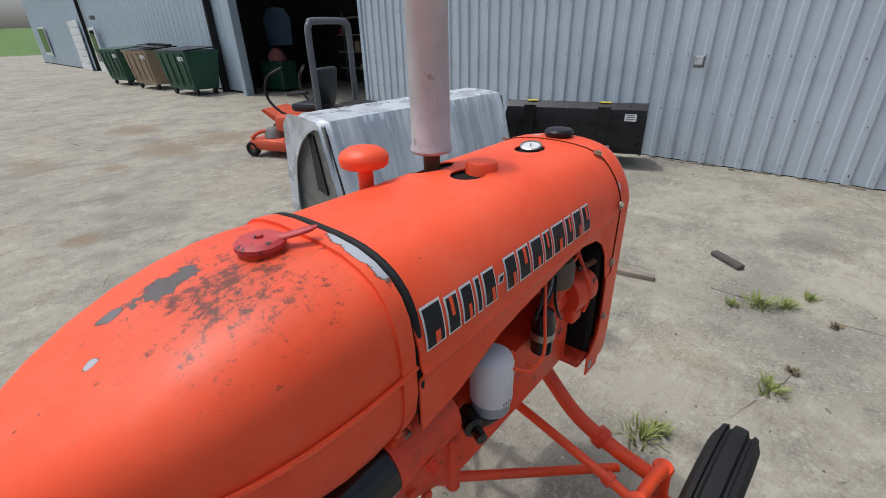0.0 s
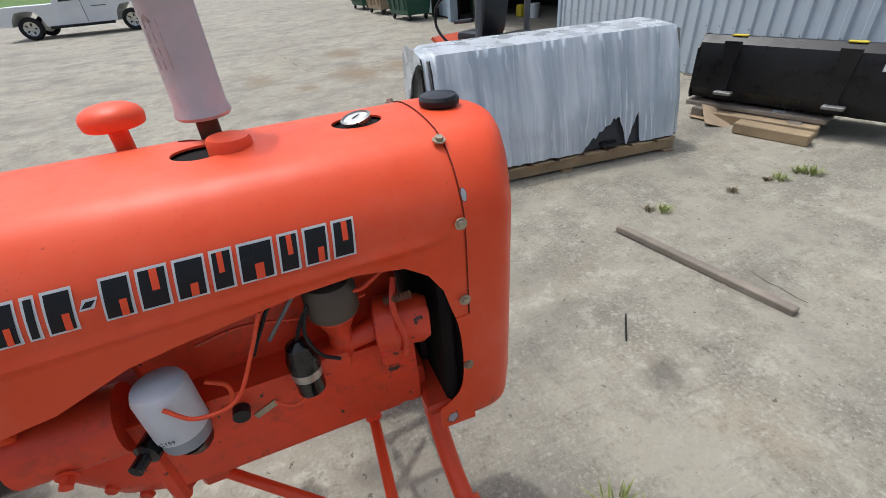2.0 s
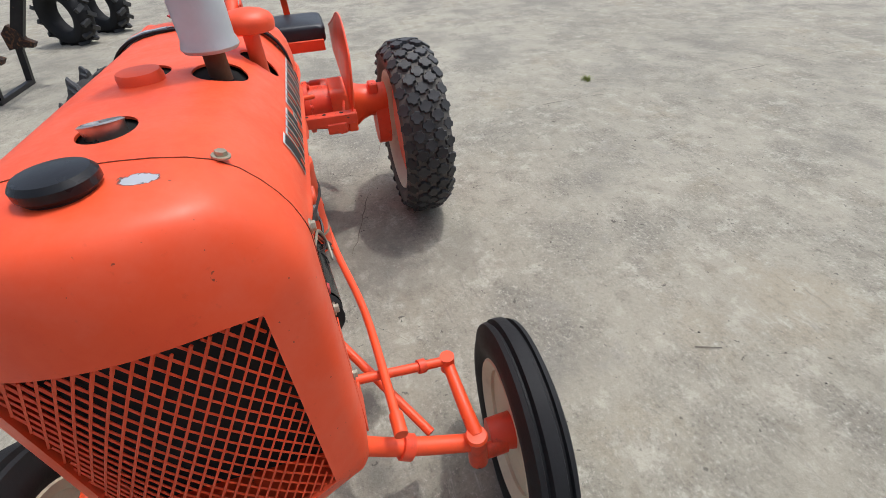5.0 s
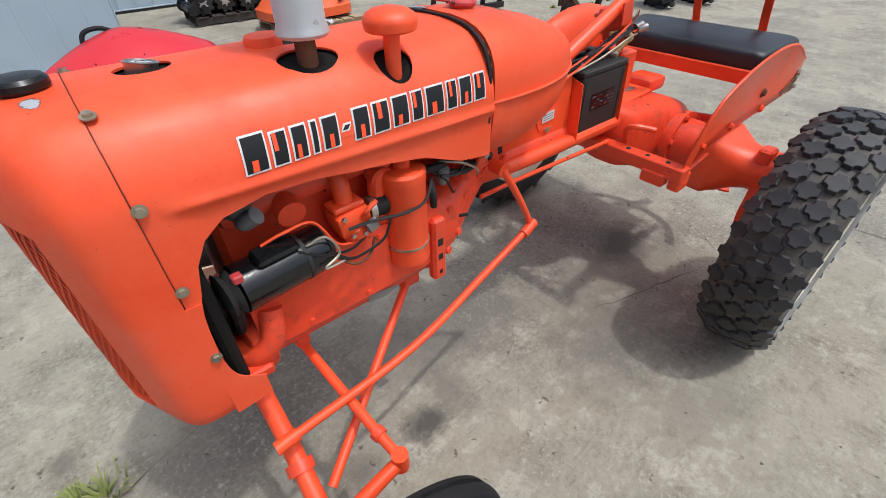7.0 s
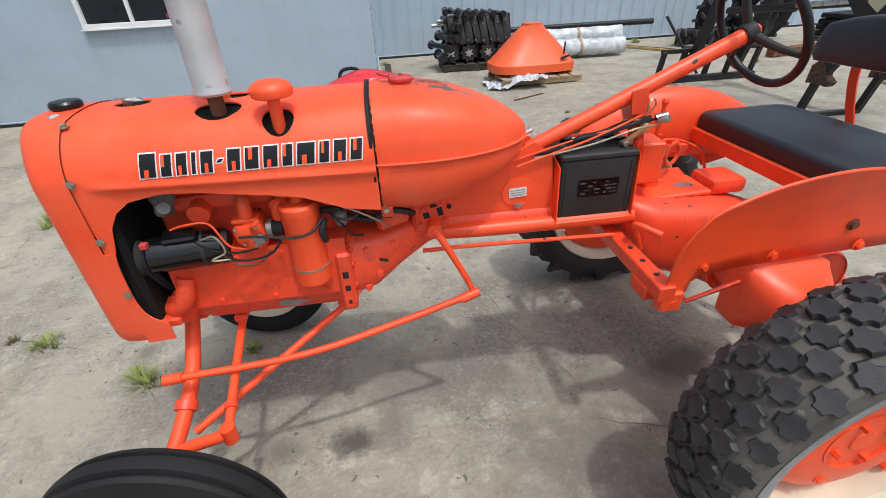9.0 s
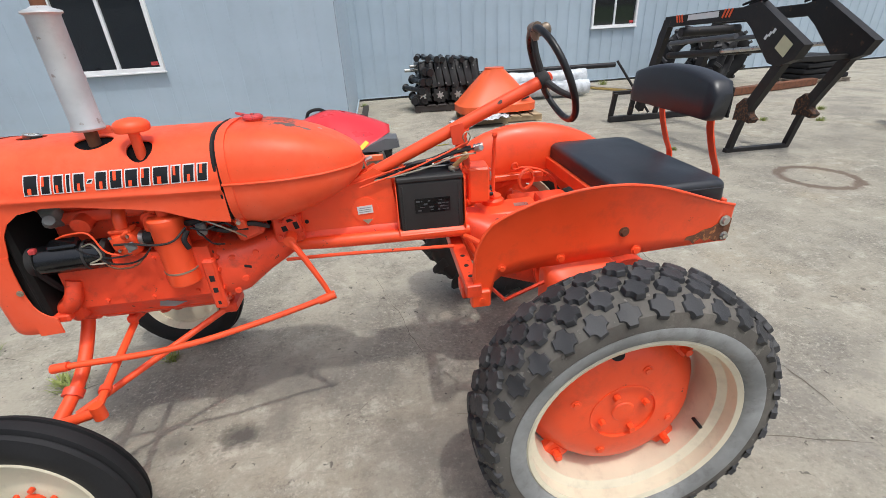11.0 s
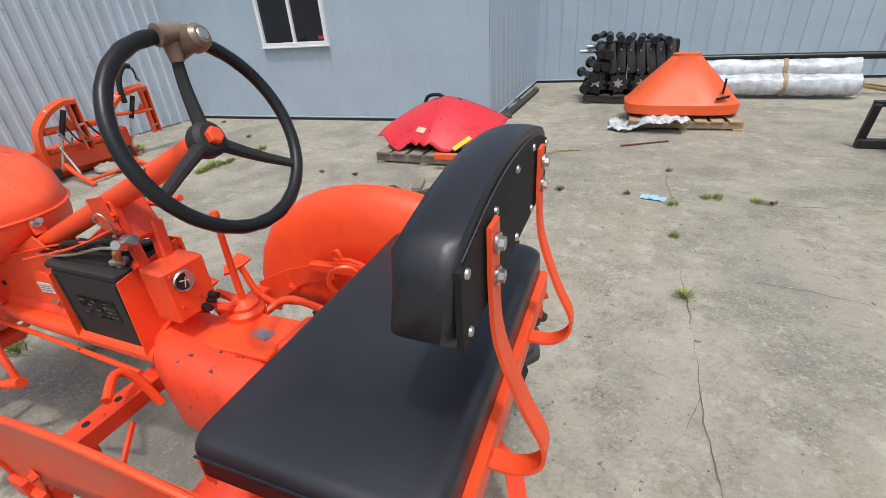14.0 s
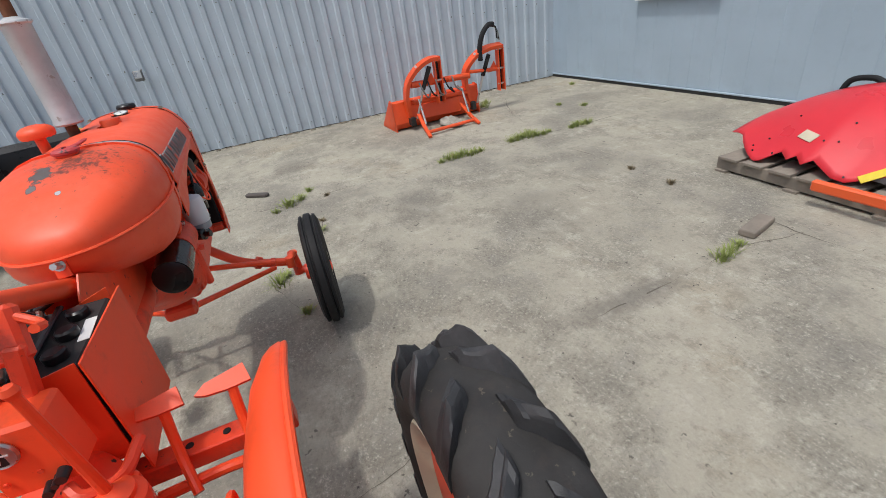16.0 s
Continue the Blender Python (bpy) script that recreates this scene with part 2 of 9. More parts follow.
c = mixed(CONCRETE, ramp(CONCRETE, maths(CONCRETE, "ADD", ring, maths(CONCRETE, "MULTIPLY", g5.outputs[0], 0.5)), 0.33, 0.45, 0.85, 0.0), c, (0.13, 0.085, 0.06))
c = mixed(CONCRETE, 1.0, c, (0.90, 0.90, 0.895), "MULTIPLY")
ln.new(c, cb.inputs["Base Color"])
bumped(CONCRETE, cb, maths(CONCRETE, "ADD", maths(CONCRETE, "MULTIPLY", g6.outputs[0], 2.2), g3.outputs[0]), 0.5, 0.008)

SIDING = surface("blue_grey_siding", (0.385, 0.47, 0.54), 0.42, big=0.9, amount=0.09, fine=25, dirt=0.10, bump=0.03, rough_var=0.06)
SIDING_DULL = surface("grey_corrugated_siding", (0.475, 0.54, 0.595), 0.5, big=0.8, amount=0.10, fine=25, dirt=0.14, bump=0.04, rough_var=0.08)
GAP_SHADE = surface("wall_foot_gap_shade", (0.05, 0.05, 0.05), 0.7, big=3)
WHITE = surface("white_paint", (0.76, 0.77, 0.77), 0.45, big=2, amount=0.06, dirt=0.08)
# near black in place of shade: bay walls, cores behind sheets, holes and slots
SHADE_BLACK = surface("near_black_for_shade", (0.024, 0.022, 0.021), 0.85, big=1.5)
RUBBER = surface("black_rubber", (0.015, 0.015, 0.016), 0.72, big=5, amount=0.35, fine=80, bump=0.35, worn=None)
RUBBER_DUSTY = surface("dusty_rubber", (0.125, 0.114, 0.098), 0.85, worn=(0.15, 0.14, 0.12), wear_at=0.62, big=5, amount=0.55, fine=40, dirt=0.6, bump=0.5)
RUBBER_BARS = surface("dark_bar_tyre_rubber", (0.04, 0.038, 0.036), 0.7, worn=(0.10, 0.085, 0.065), big=6, amount=0.5, fine=40, dirt=0.4, bump=0.45, wear_at=0.64)
RUBBER_WORN = surface("worn_tread_rubber", (0.058, 0.058, 0.06), 0.62, big=14, amount=0.55, fine=45, dirt=0.25, bump=0.6, rand=0.5)
SIDEWALL = surface("scuffed_sidewall", (0.27, 0.275, 0.268), 0.8, big=5, amount=0.45, fine=24, dirt=0.5, bump=0.3)
VINYL = surface("black_vinyl", (0.02, 0.022, 0.027), 0.4, big=4, amount=0.3, fine=120, bump=0.25, bump_dist=0.0015, rough_var=0.07)
VINYL.node_tree.nodes["Principled BSDF"].inputs["Specular IOR Level"].default_value = 0.5
VINYL_BACK = surface("black_board", (0.014, 0.014, 0.014), 0.75, big=6, amount=0.3, fine=150, bump=0.2)
CREAM = surface("cream_enamel", (0.67, 0.615, 0.46), 0.4, big=5, amount=0.12, fine=30, dirt=0.22, bump=0.06)
BLACK = surface("black_paint", (0.016, 0.016, 0.017), 0.32, big=5, amount=0.4, dirt=0.0, fine=50, bump=0.08)
BLACK_DUSTY = surface("dusty_black_metal", (0.03, 0.029, 0.028), 0.55, worn=(0.10, 0.05, 0.03), big=2.5, amount=0.4, bump=0.1, wear_at=0.68)
STEEL = surface("zinc_steel", (0.55, 0.54, 0.5), 0.32, 0.9, big=12, amount=0.25)
BRASS = surface("yellowed_zinc", (0.46, 0.42, 0.32), 0.42, 0.8, big=15, amount=0.3)
RUST = surface("rust", (0.17, 0.065, 0.03), 0.85, big=14, amount=0.5, fine=60, bump=0.5)
RUST_PATCH = surface("flaking_rust", (0.15, 0.06, 0.028), 0.9, worn=(0.38, 0.15, 0.05), big=9, amount=0.55, fine=60, dirt=0.6, bump=0.9, wear_at=0.57)
GLOSS_BLACK = surface("glossy_black_enamel", (0.007, 0.007, 0.008), 0.2, worn=(0.05, 0.042, 0.038), big=9, amount=0.4, fine=28, bump=0.3, wear_at=0.68)
GLOSS_BLACK.node_tree.nodes["Principled BSDF"].inputs["Specular IOR Level"].default_value = 0.6
# shade of the engine bay as a colour; also the oily smear on the block
GRIME_SHADE = surface("grime_and_bay_shade", (0.008, 0.007, 0.006), 0.9, big=6, amount=0.4)
LOADER_BLACK = surface("weathered_black_paint", (0.022, 0.021, 0.021), 0.5, worn=(0.075, 0.042, 0.028), big=1.6, amount=0.45, fine=30, dirt=0.3, bump=0.25, wear_at=0.64)
MUFFLER = surface("heat_stained_aluminium_paint", (0.60, 0.61, 0.61), 0.5, 0.35, worn=(0.36, 0.33, 0.30), big=4, amount=0.25, fine=50, dirt=0.2, wear_at=0.66)
WHITE_PART = surface("white_plastic", (0.70, 0.72, 0.73), 0.4, big=4, amount=0.08)
GREY_METAL = surface("grey_cast_metal", (0.24, 0.24, 0.23), 0.5, 0.4, big=10, amount=0.3)
RED_CAP = surface("faded_red_paint", (0.52, 0.05, 0.05), 0.5, worn=(0.07, 0.03, 0.03), big=8, amount=0.25, wear_at=0.6)
WOOD_GREY = surface("weathered_wood", (0.27, 0.23, 0.185), 0.85, big=5, amount=0.35, fine=35, bump=0.4)
WOOD_NEW = surface("raw_pallet_wood", (0.42, 0.315, 0.19), 0.8, big=4, amount=0.3, fine=30, bump=0.35, rand=0.3)
DRY_GRASS = surface("dry_weeds", (0.24, 0.19, 0.11), 0.85, big=20, amount=0.5, bump=0)
GRASS = surface("yard_weeds", (0.30, 0.35, 0.10), 0.75, big=20, amount=0.5, bump=0)
LAWN = surface("lawn", (0.105, 0.19, 0.035), 0.9, big=1.2, amount=0.35, fine=12, bump=0.3)
GLASS, gb = blank("window_glass", 0.05)
gb.inputs["Base Color"].default_value, gb.inputs["Specular IOR Level"].default_value = (0.012, 0.014, 0.016, 1), 0.6


# ---- mesh helpers ----
def part(name, bm, material, parent=None, label="", smooth=35, kind=""):
    """Links a bmesh as one mesh object, under a thing or a part if one is given."""
    bmesh.ops.recalc_face_normals(bm, faces=bm.faces)
    me = bpy.data.meshes.new(name)
    bm.to_mesh(me)
    bm.free()
    for mt in material if isinstance(material, (list, tuple)) else [material]:
        me.materials.append(mt)
    if smooth:
        me.polygons.foreach_set("use_smooth", [True] * len(me.polygons))
        me.set_sharp_from_angle(angle=radians(smooth))
    ob = new(name, me)
    if parent:
        ob.parent = parent
    return tagged(ob, label, kind=kind)


def like(ob, name, m, parent=None):
    """Another object on the same mesh."""
    o = new(name, ob.data)
    o.parent = parent
    o.matrix_basis = m
    return o


def thing(name, label, category, at=(0, 0, 0), rz=0, group="", kind=""):
    ob = new(name)
    ob.empty_display_size = 0.1
    ob.matrix_basis = pose(*at, 0, 0, rz)
    return tagged(ob, label, category, group, kind)


def box(bm, c, s, r=(0, 0, 0), bevel=0.0, seg=1):
    got = bmesh.ops.create_cube(bm, size=1, matrix=pose(*c, *r) @ Matrix.Diagonal((*s, 1)))
    if bevel:
        edges = list({e for v in got["verts"] for e in v.link_edges})
        bmesh.ops.bevel(bm, geom=edges, offset=bevel, segments=seg, profile=0.5, affect="EDGES")
    return bm


def B(c, s, r=(0, 0, 0), bevel=0.0, seg=1):
    return box(bmesh.new(), c, s, r, bevel, seg)


def loft(bm, rings, closed=True, caps=True):
    vs = [[bm.verts.new(p) for p in ring] for ring in rings]
    n = len(vs[0])
    for a, b in zip(vs, vs[1:]):
        for i in range(n if closed else n - 1):
            j = (i + 1) % n
            bm.faces.new((a[i], a[j], b[j], b[i]))
    if caps and closed:
        bm.faces.new(vs[0][::-1])
        bm.faces.new(vs[-1])
    return vs


def frame_of(d):
    d = Vector(d).normalized()
    a = d.cross(Vector((0, 0, 1)) if abs(d.z) < 0.95 else Vector((1, 0, 0))).normalized()
    return a, d.cross(a), d


def cyl(bm, p0, p1, r0, r1=None, seg=14, caps=True):
    p0, p1 = Vector(p0), Vector(p1)
    a, b, _ = frame_of(p1 - p0)
    r1 = r0 if r1 is None else r1
    ring = lambda p, r: [p + r * (math.cos(t) * a + math.sin(t) * b) for t in (2 * math.pi * k / seg for k in range(seg))]
    loft(bm, [ring(p0, r0), ring(p1, r1)], True, caps)
    return bm


def C(p0, p1, r0, r1=None, seg=14):
    return cyl(bmesh.new(), p0, p1, r0, r1, seg)


def curve_through(pts, n=6):
    """Catmull-Rom points through pts."""
    pts = [Vector(p) for p in pts]
    if len(pts) < 3 or n < 2:
        return pts
    ext, out = [2 * pts[0] - pts[1], *pts, 2 * pts[-1] - pts[-2]], []
    for a, b, c, d in zip(ext, ext[1:], ext[2:], ext[3:]):
        for k in range(n):
            t = k / n
            out.append(0.5 * (2 * b + (c - a) * t + (2 * a - 5 * b + 4 * c - d) * t * t + (3 * b - a - 3 * c + d) * t**3))
    return out + [pts[-1]]


def tube(bm, pts, r, seg=10, n=6, flat=None):
    """A round bar along a smooth curve; flat=(w, t): a flat bar of that width and thickness."""
    pts = curve_through(pts, n)
    rings, up = [], None
    for i, p in enumerate(pts):
        d = (pts[min(i + 1, len(pts) - 1)] - pts[max(i - 1, 0)]).normalized()
        if up is None:
            up = frame_of(d)[0]
        up = (up - d * up.dot(d)).normalized()
        side = d.cross(up)
        rr = r[0] + (r[1] - r[0]) * i / (len(pts) - 1) if isinstance(r, tuple) else r
        if flat:
            w, t = flat[0] / 2, flat[1] / 2
            rings.append([p + up * w + side * t, p - up * w + side * t, p - up * w - side * t, p + up * w - side * t])
        else:
            rings.append([p + rr * (math.cos(t) * up + math.sin(t) * side) for t in (2 * math.pi * k / seg for k in range(seg))])
    loft(bm, rings)
    return bm


def TU(pts, r, seg=10, n=6, flat=None):
    return tube(bmesh.new(), pts, r, seg, n, flat)


def lathe(bm, profile, m=Matrix(), seg=32, closed=False):
    """Turns (radius, height) pairs round the z axis of m."""
    rings = [[m @ Vector((r * math.cos(t), r * math.sin(t), h)) for t in (2 * math.pi * k / seg for k in range(seg))] for r, h in profile]
    if closed:
        rings.append(rings[0])
    vs = loft(bm, rings, True, not closed)
    if closed:
        bmesh.ops.remove_doubles(bm, verts=vs[0] + vs[-1], dist=1e-6)
    return bm


def L(profile, m=Matrix(), seg=32, closed=False):
    return lathe(bmesh.new(), profile, m, seg, closed)


def prism(bm, outline, m, depth):
    """Extrudes a flat outline (x, y) by depth along m's z."""
    a = [bm.verts.new(m @ Vector((x, y, 0))) for x, y in outline]
    b = [bm.verts.new(m @ Vector((x, y, depth))) for x, y in outline]
    bm.faces.new(a[::-1])
    bm.faces.new(b)
    for i in range(len(a)):
        j = (i + 1) % len(a)
        bm.faces.new((a[i], a[j], b[j], b[i]))
    return bm


def PR(outline, m, depth):
    return prism(bmesh.new(), outline, m, depth)


def hexbolt(at, way, r=0.012, h=0.009, washer=True):
    bm, w, at = bmesh.new(), Vector(way).normalized(), Vector(at)
    if washer:
        cyl(bm, at, at + w * 0.0025, r * 1.45, seg=14)
    cyl(bm, at, at + w * h, r, r * 0.92, seg=6)
    return bm


def smoothed(x, table):
    """Straight interpolation in a table of (x, value)."""
    return float(np.interp(x, [a for a, _ in table], [b for _, b in table]))


def baked(ob, solid=0.0, cutters=()):
    """Turns a skin into a thick shell with real holes."""
    if solid:
        s = ob.modifiers.new("thick", "SOLIDIFY")
        s.thickness, s.offset = solid, -1
    for cut in cutters:
        b = ob.modifiers.new("hole", "BOOLEAN")
        b.operation, b.object, b.solver = "DIFFERENCE", cut, "EXACT"
    dg = bpy.context.evaluated_depsgraph_get()
    me = bpy.data.meshes.new_from_object(ob.evaluated_get(dg))
    ob.modifiers.clear()
    ob.data = me
    me.set_sharp_from_angle(angle=radians(35))
    for cut in cutters:
        bpy.data.objects.remove(cut)
    return ob


# ---- the yard and the buildings ----
bm = bmesh.new()
box(bm, (0, 0, -0.1), (600, 600, 0.2))
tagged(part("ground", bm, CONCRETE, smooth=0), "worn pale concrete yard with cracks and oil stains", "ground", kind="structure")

WALL_H = 4.2
DIRT = surface("packed_dirt", (0.20, 0.17, 0.125), 0.95, big=7, amount=0.4, fine=40, bump=0.7)


def on_wall(p0, p1):
    """A frame whose x runs along a wall from p0 to p1, z up, and y out of it to the left-hand side of that way."""
    p0, p1 = Vector((*p0, 0)), Vector((*p1, 0))
    d = (p1 - p0).normalized()
    m = Matrix((( d.x, -d.y, 0, p0.x), (d.y, d.x, 0, p0.y), (0, 0, 1, 0), (0, 0, 0, 1)))
    return m, (p1 - p0).length


def sheet(width, height, rib, kind, z0=0.0):
    """One siding sheet, its face outwards along y."""
    prof, x = [], 0.0
    while x < width - 1e-6:
        w = min(rib, width - x)
        if kind == "corrugated":
            prof += [(x, 0), (x + 0.5 * w, 0.0), (x + 0.60 * w, 0.026), (x + 0.86 * w, 0.026), (x + 0.96 * w, 0)]
        else:
            g = 0.25 if kind == "smooth" else 1.0
            prof += [(x, 0.0), (x + 0.002, -0.009 * g), (x + 0.014, -0.009 * g), (x + 0.018, 0.004 * g), (x + 0.03, 0.0), (x + 0.5 * w, 0.0015)]
        x += rib
    prof.append((width, 0))
    bm = bmesh.new()
    loft(bm, [[Vector((a, b, z)) for a, b in prof] for z in (z0, height)], False)
    return bm


def wall(name, p0, p1, material, label, kind="corrugated", rib=0.2, holes=(), z0=0.06, height=WALL_H):
    """A sheeted wall with a core behind the sheets; holes: (x0, x1, z0, z1) along it, each from one sheet's edge to another's."""
    m, length = on_wall(p0, p1)
    bm, T = bmesh.new(), 0.16
    cuts = sorted({0.0, length, *(h[0] for h in holes), *(h[1] for h in holes)})
    for a, b in zip(cuts, cuts[1:]):
        bands = [(0.0, height)]
        for x0, x1, lo, hi in holes:
            if x0 - 1e-6 <= a and b <= x1 + 1e-6:
                bands = [(0.0, lo), (hi, height)]
        for lo, hi in bands:
            if hi - lo > 0.01:
                box(bm, ((a + b) / 2, -T / 2 - 0.012, (lo + hi) / 2), (b - a, T, hi - lo))
    core = part(name, bm, SHADE_BLACK, None, smooth=0)
    core.matrix_basis = m
    tagged(core, label, "wall", kind="structure")
    step = rib * 5
    shared = {}
    for a, b in zip(cuts, cuts[1:]):
        x = a
        while x < b - 0.005:
            w = min(step, b - x)
            bands = [(z0, height)]
            for x0, x1, lo, hi in holes:
                if x0 - 1e-6 <= x and x + w <= x1 + 1e-6:
                    bands = [(z0, lo), (hi, height)]
            for lo, hi in bands:
                if hi - lo < 0.02:
                    continue
                key = (round(w, 3), round(lo, 3), round(hi, 3))
                if key not in shared:
                    shared[key] = part("siding_sheet", sheet(w, hi, rib, kind, lo), material, core, smooth=20)
                    shared[key].matrix_basis = pose(x, 0, 0)
                else:
                    like(shared[key], "siding_sheet", pose(x, 0, 0), core)
            x += w
    return core, m


A0, A1, A_FAR = (7.327, 7.0), (6.95, -5.8), (7.56, 12.7)
B1, C0, C1 = (1.2, -6.06), (1.2, -9.75), (-16.0, -10.9)
wall_a, mA = wall("wall_north", A1, A0, SIDING_DULL, "grey ribbed metal siding wall, dull and slightly dented", z0=0.012)
bm, rnd = bmesh.new(), random.Random(12)
for row, z in enumerate((0.12, 0.62, 1.25, 1.9, 2.6)):
    for k in range(64):
        if rnd.random() < 0.75:
            cyl(bm, (0.146 + 0.2 * k, 0.024, z + rnd.uniform(-0.02, 0.02)), (0.146 + 0.2 * k, 0.033, z), 0.0085, 0.006, 6)
part("siding_screws", bm, GREY_METAL, wall_a).matrix_basis = Matrix()
bm = bmesh.new()
for k in range(70):
    x, w = 0.1 + 12.6 * k / 70 + rnd.uniform(-0.05, 0.05), rnd.uniform(0.03, 0.11)
    bmesh.ops.create_icosphere(bm, subdivisions=1, radius=1.0, matrix=Matrix.Translation((x, 0.04 + rnd.uniform(0, 0.05), 0.002)) @ Matrix.Diagonal((w, rnd.uniform(0.015, 0.05), rnd.uniform(0.008, 0.022), 1)))
part("wall_foot_dirt", bm, DIRT, wall_a, kind="stuff")
wall_b, mB = wall("wall_east", B1, A1, SIDING, "pale blue-grey metal panel wall with a sliding window", "smooth", 0.305, holes=((2.595, 3.84, 1.18, 2.24),))
wall_s, mS = wall("wall_return", C0, B1, SIDING, "short pale blue-grey return wall", "flat", 0.305)
wall_c, mC = wall("wall_far", C1, C0, SIDING, "pale blue-grey metal panel wall with fine vertical joints", "flat", 0.305,
                  holes=((10.0, 11.25, 1.3, 2.3),))
wall_d, mD = wall("wall_annex", (7.62, 12.7), (8.6, 31.0), SIDING, "pale blue panelled wall beside the open bay", "flat", 0.45)
wall_e, mE = wall("wall_office", (8.4, 31.0), (9.2, 48.0), SIDING, "pale blue wall of the far office", "flat", 0.45)


# the shaded gap under the siding is a dark solid strip, below a drip edge
def foot_gap(name, m, length, gap=0.0):
    bm = bmesh.new()
    box(bm, (length / 2, 0.006, 0.022), (length, 0.03, 0.044), bevel=0.004)
    o = part(name, bm, [GAP_SHADE], None)
    o.matrix_basis = m
    lip = part("drip_edge", B((length / 2, 0.022, 0.056), (length, 0.03, 0.02), bevel=0.004), SIDING, o)
    return tagged(o, "dark strip standing for the shaded gap at the wall's foot, under a pale edge", "trim", kind="structure")


foot_gap("foot_gap_1", mB, 5.75)
foot_gap("foot_gap_2", mC, 17.2)
foot_gap("foot_gap_3", mS, 3.69)


def window(name, m, x0, x1, z0, z1):
    """A white two-pane slider in its opening."""
    w = thing(name, "white vinyl sliding window with dark panes", "window", kind="structure")
    w.matrix_basis = m
    t = 0.055
    cx, cz = (x0 + x1) / 2, (z0 + z1) / 2
    bm = bmesh.new()
    for c, s in (((cx, 0.02, z0 + t / 2), (x1 - x0, 0.07, t)), ((cx, 0.02, z1 - t / 2), (x1 - x0, 0.07, t)),
                 ((x0 + t / 2, 0.02, cz), (t, 0.07, z1 - z0 - 2 * t)), ((x1 - t / 2, 0.02, cz), (t, 0.07, z1 - z0 - 2 * t)),
                 ((cx, 0.012, cz), (0.045, 0.05, z1 - z0 - 2 * t))):
        box(bm, c, s, bevel=0.004)
    part("window_frame", bm, WHITE, w)
    part("window_sill", B((cx, 0.05, z0 - 0.012), (x1 - x0 + 0.04, 0.05, 0.024), bevel=0.004), WHITE, w)
    for k in (0, 1):
        a = x0 + t if k == 0 else cx + 0.022
        b = cx - 0.022 if k == 0 else x1 - t
        part("pane", B(((a + b) / 2, -0.01 + 0.012 * k, cz), (b - a, 0.006, z1 - z0 - 2 * t)), GLASS, w, "dark reflecting glass pane")
    part("sticker", B((x0 + 0.13, 0.004, z0 + t + 0.05), (0.10, 0.002, 0.05)), RED_CAP, w, "small red sticker")
    return w


window("window_1", mB, 2.595, 3.84, 1.18, 2.24)
window("window_2", mC, 10.0, 11.25, 1.3, 2.3)

# open bay: a room behind the doorway, its dimness put into near-black walls
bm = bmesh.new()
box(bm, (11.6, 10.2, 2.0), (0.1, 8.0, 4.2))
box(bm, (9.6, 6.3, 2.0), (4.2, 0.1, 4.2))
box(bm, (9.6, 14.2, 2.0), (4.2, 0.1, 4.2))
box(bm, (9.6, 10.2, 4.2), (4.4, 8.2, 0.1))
tagged(part("wall_bay", bm, SHADE_BLACK, smooth=0), "inner walls of the open workshop bay, coloured near black for its dimness", "wall", kind="structure")
bm = bmesh.new()
box(bm, (7.5, 12.58, 2.0), (0.24, 0.20, 4.2), bevel=0.01)
box(bm, (7.39, 7.06, 2.0), (0.2, 0.1, 4.2), bevel=0.01)
box(bm, (7.45, 9.8, 3.95), (0.25, 5.6, 0.5), bevel=0.01)
tagged(part("door_1", bm, SIDING, smooth=0), "open workshop doorway framed in pale blue metal", "door", kind="structure")

# far lawn and road edge
bm = bmesh.new()
loft(bm, [[Vector((-130, y, z)), Vector((50, y, z)), Vector((50, y, -0.2)), Vector((-130, y, -0.2))] for y, z in ((74, 0.01), (80, 0.1), (115, 2.4), (150, 4.2), (190, 4.6))])
tagged(part("lawn", bm, LAWN, smooth=0), "green lawn rising gently beyond the yard", "lawn", kind="structure")

# junction box on the ribbed wall
jb = thing("junction_box", "small grey electrical box on the ribbed wall", "box")
part("body", B((6.98, 0.78, 1.19), (0.07, 0.11, 0.13), bevel=0.006), GREY_METAL, jb)
part("lid", B((6.94, 0.78, 1.205), (0.012, 0.09, 0.09), (0, 12, 0), bevel=0.003), STEEL, jb)


# ---- the tractor ----
tractor = thing("tractor", "old orange farm tractor with a black bench seat on concrete", "tractor")


def P(name, bm, material=None, parent=None, label="", smooth=35):
    return part(name, bm, material or PAINT, parent or tractor, label, smooth)


# hood
TOP = [(0.214, 1.185), (0.2115, 1.2), (0.207, 1.216), (0.200, 1.235), (0.189, 1.255), (0.174, 1.276), (0.155, 1.296), (0.132, 1.311),
       (0.105, 1.319), (0.07, 1.3245), (0.035, 1.327), (0.0, 1.328)]
LOW = [(1.235, 1.035), (1.33, 1.05), (1.44, 1.095), (1.53, 1.112), (1.62, 1.125), (1.70, 1.137), (1.79, 1.142), (1.87, 1.128), (1.91, 1.10),
       (1.935, 1.06), (1.95, 1.0), (1.955, 0.985), (1.981, 0.985)]


def bead(x, z):
    """How far the pressed ridge stands out of the side."""
    zr = 1.150 + 0.02 * (x - 1.235) / 0.7
    fade = min(1.0, max(0.0, (1.955 - x) / 0.06))
    return 0.008 * fade * math.exp(-((z - zr) / 0.011) ** 2) - 0.006 * fade * 0.5 * (1 - math.tanh((z - zr) / 0.006))


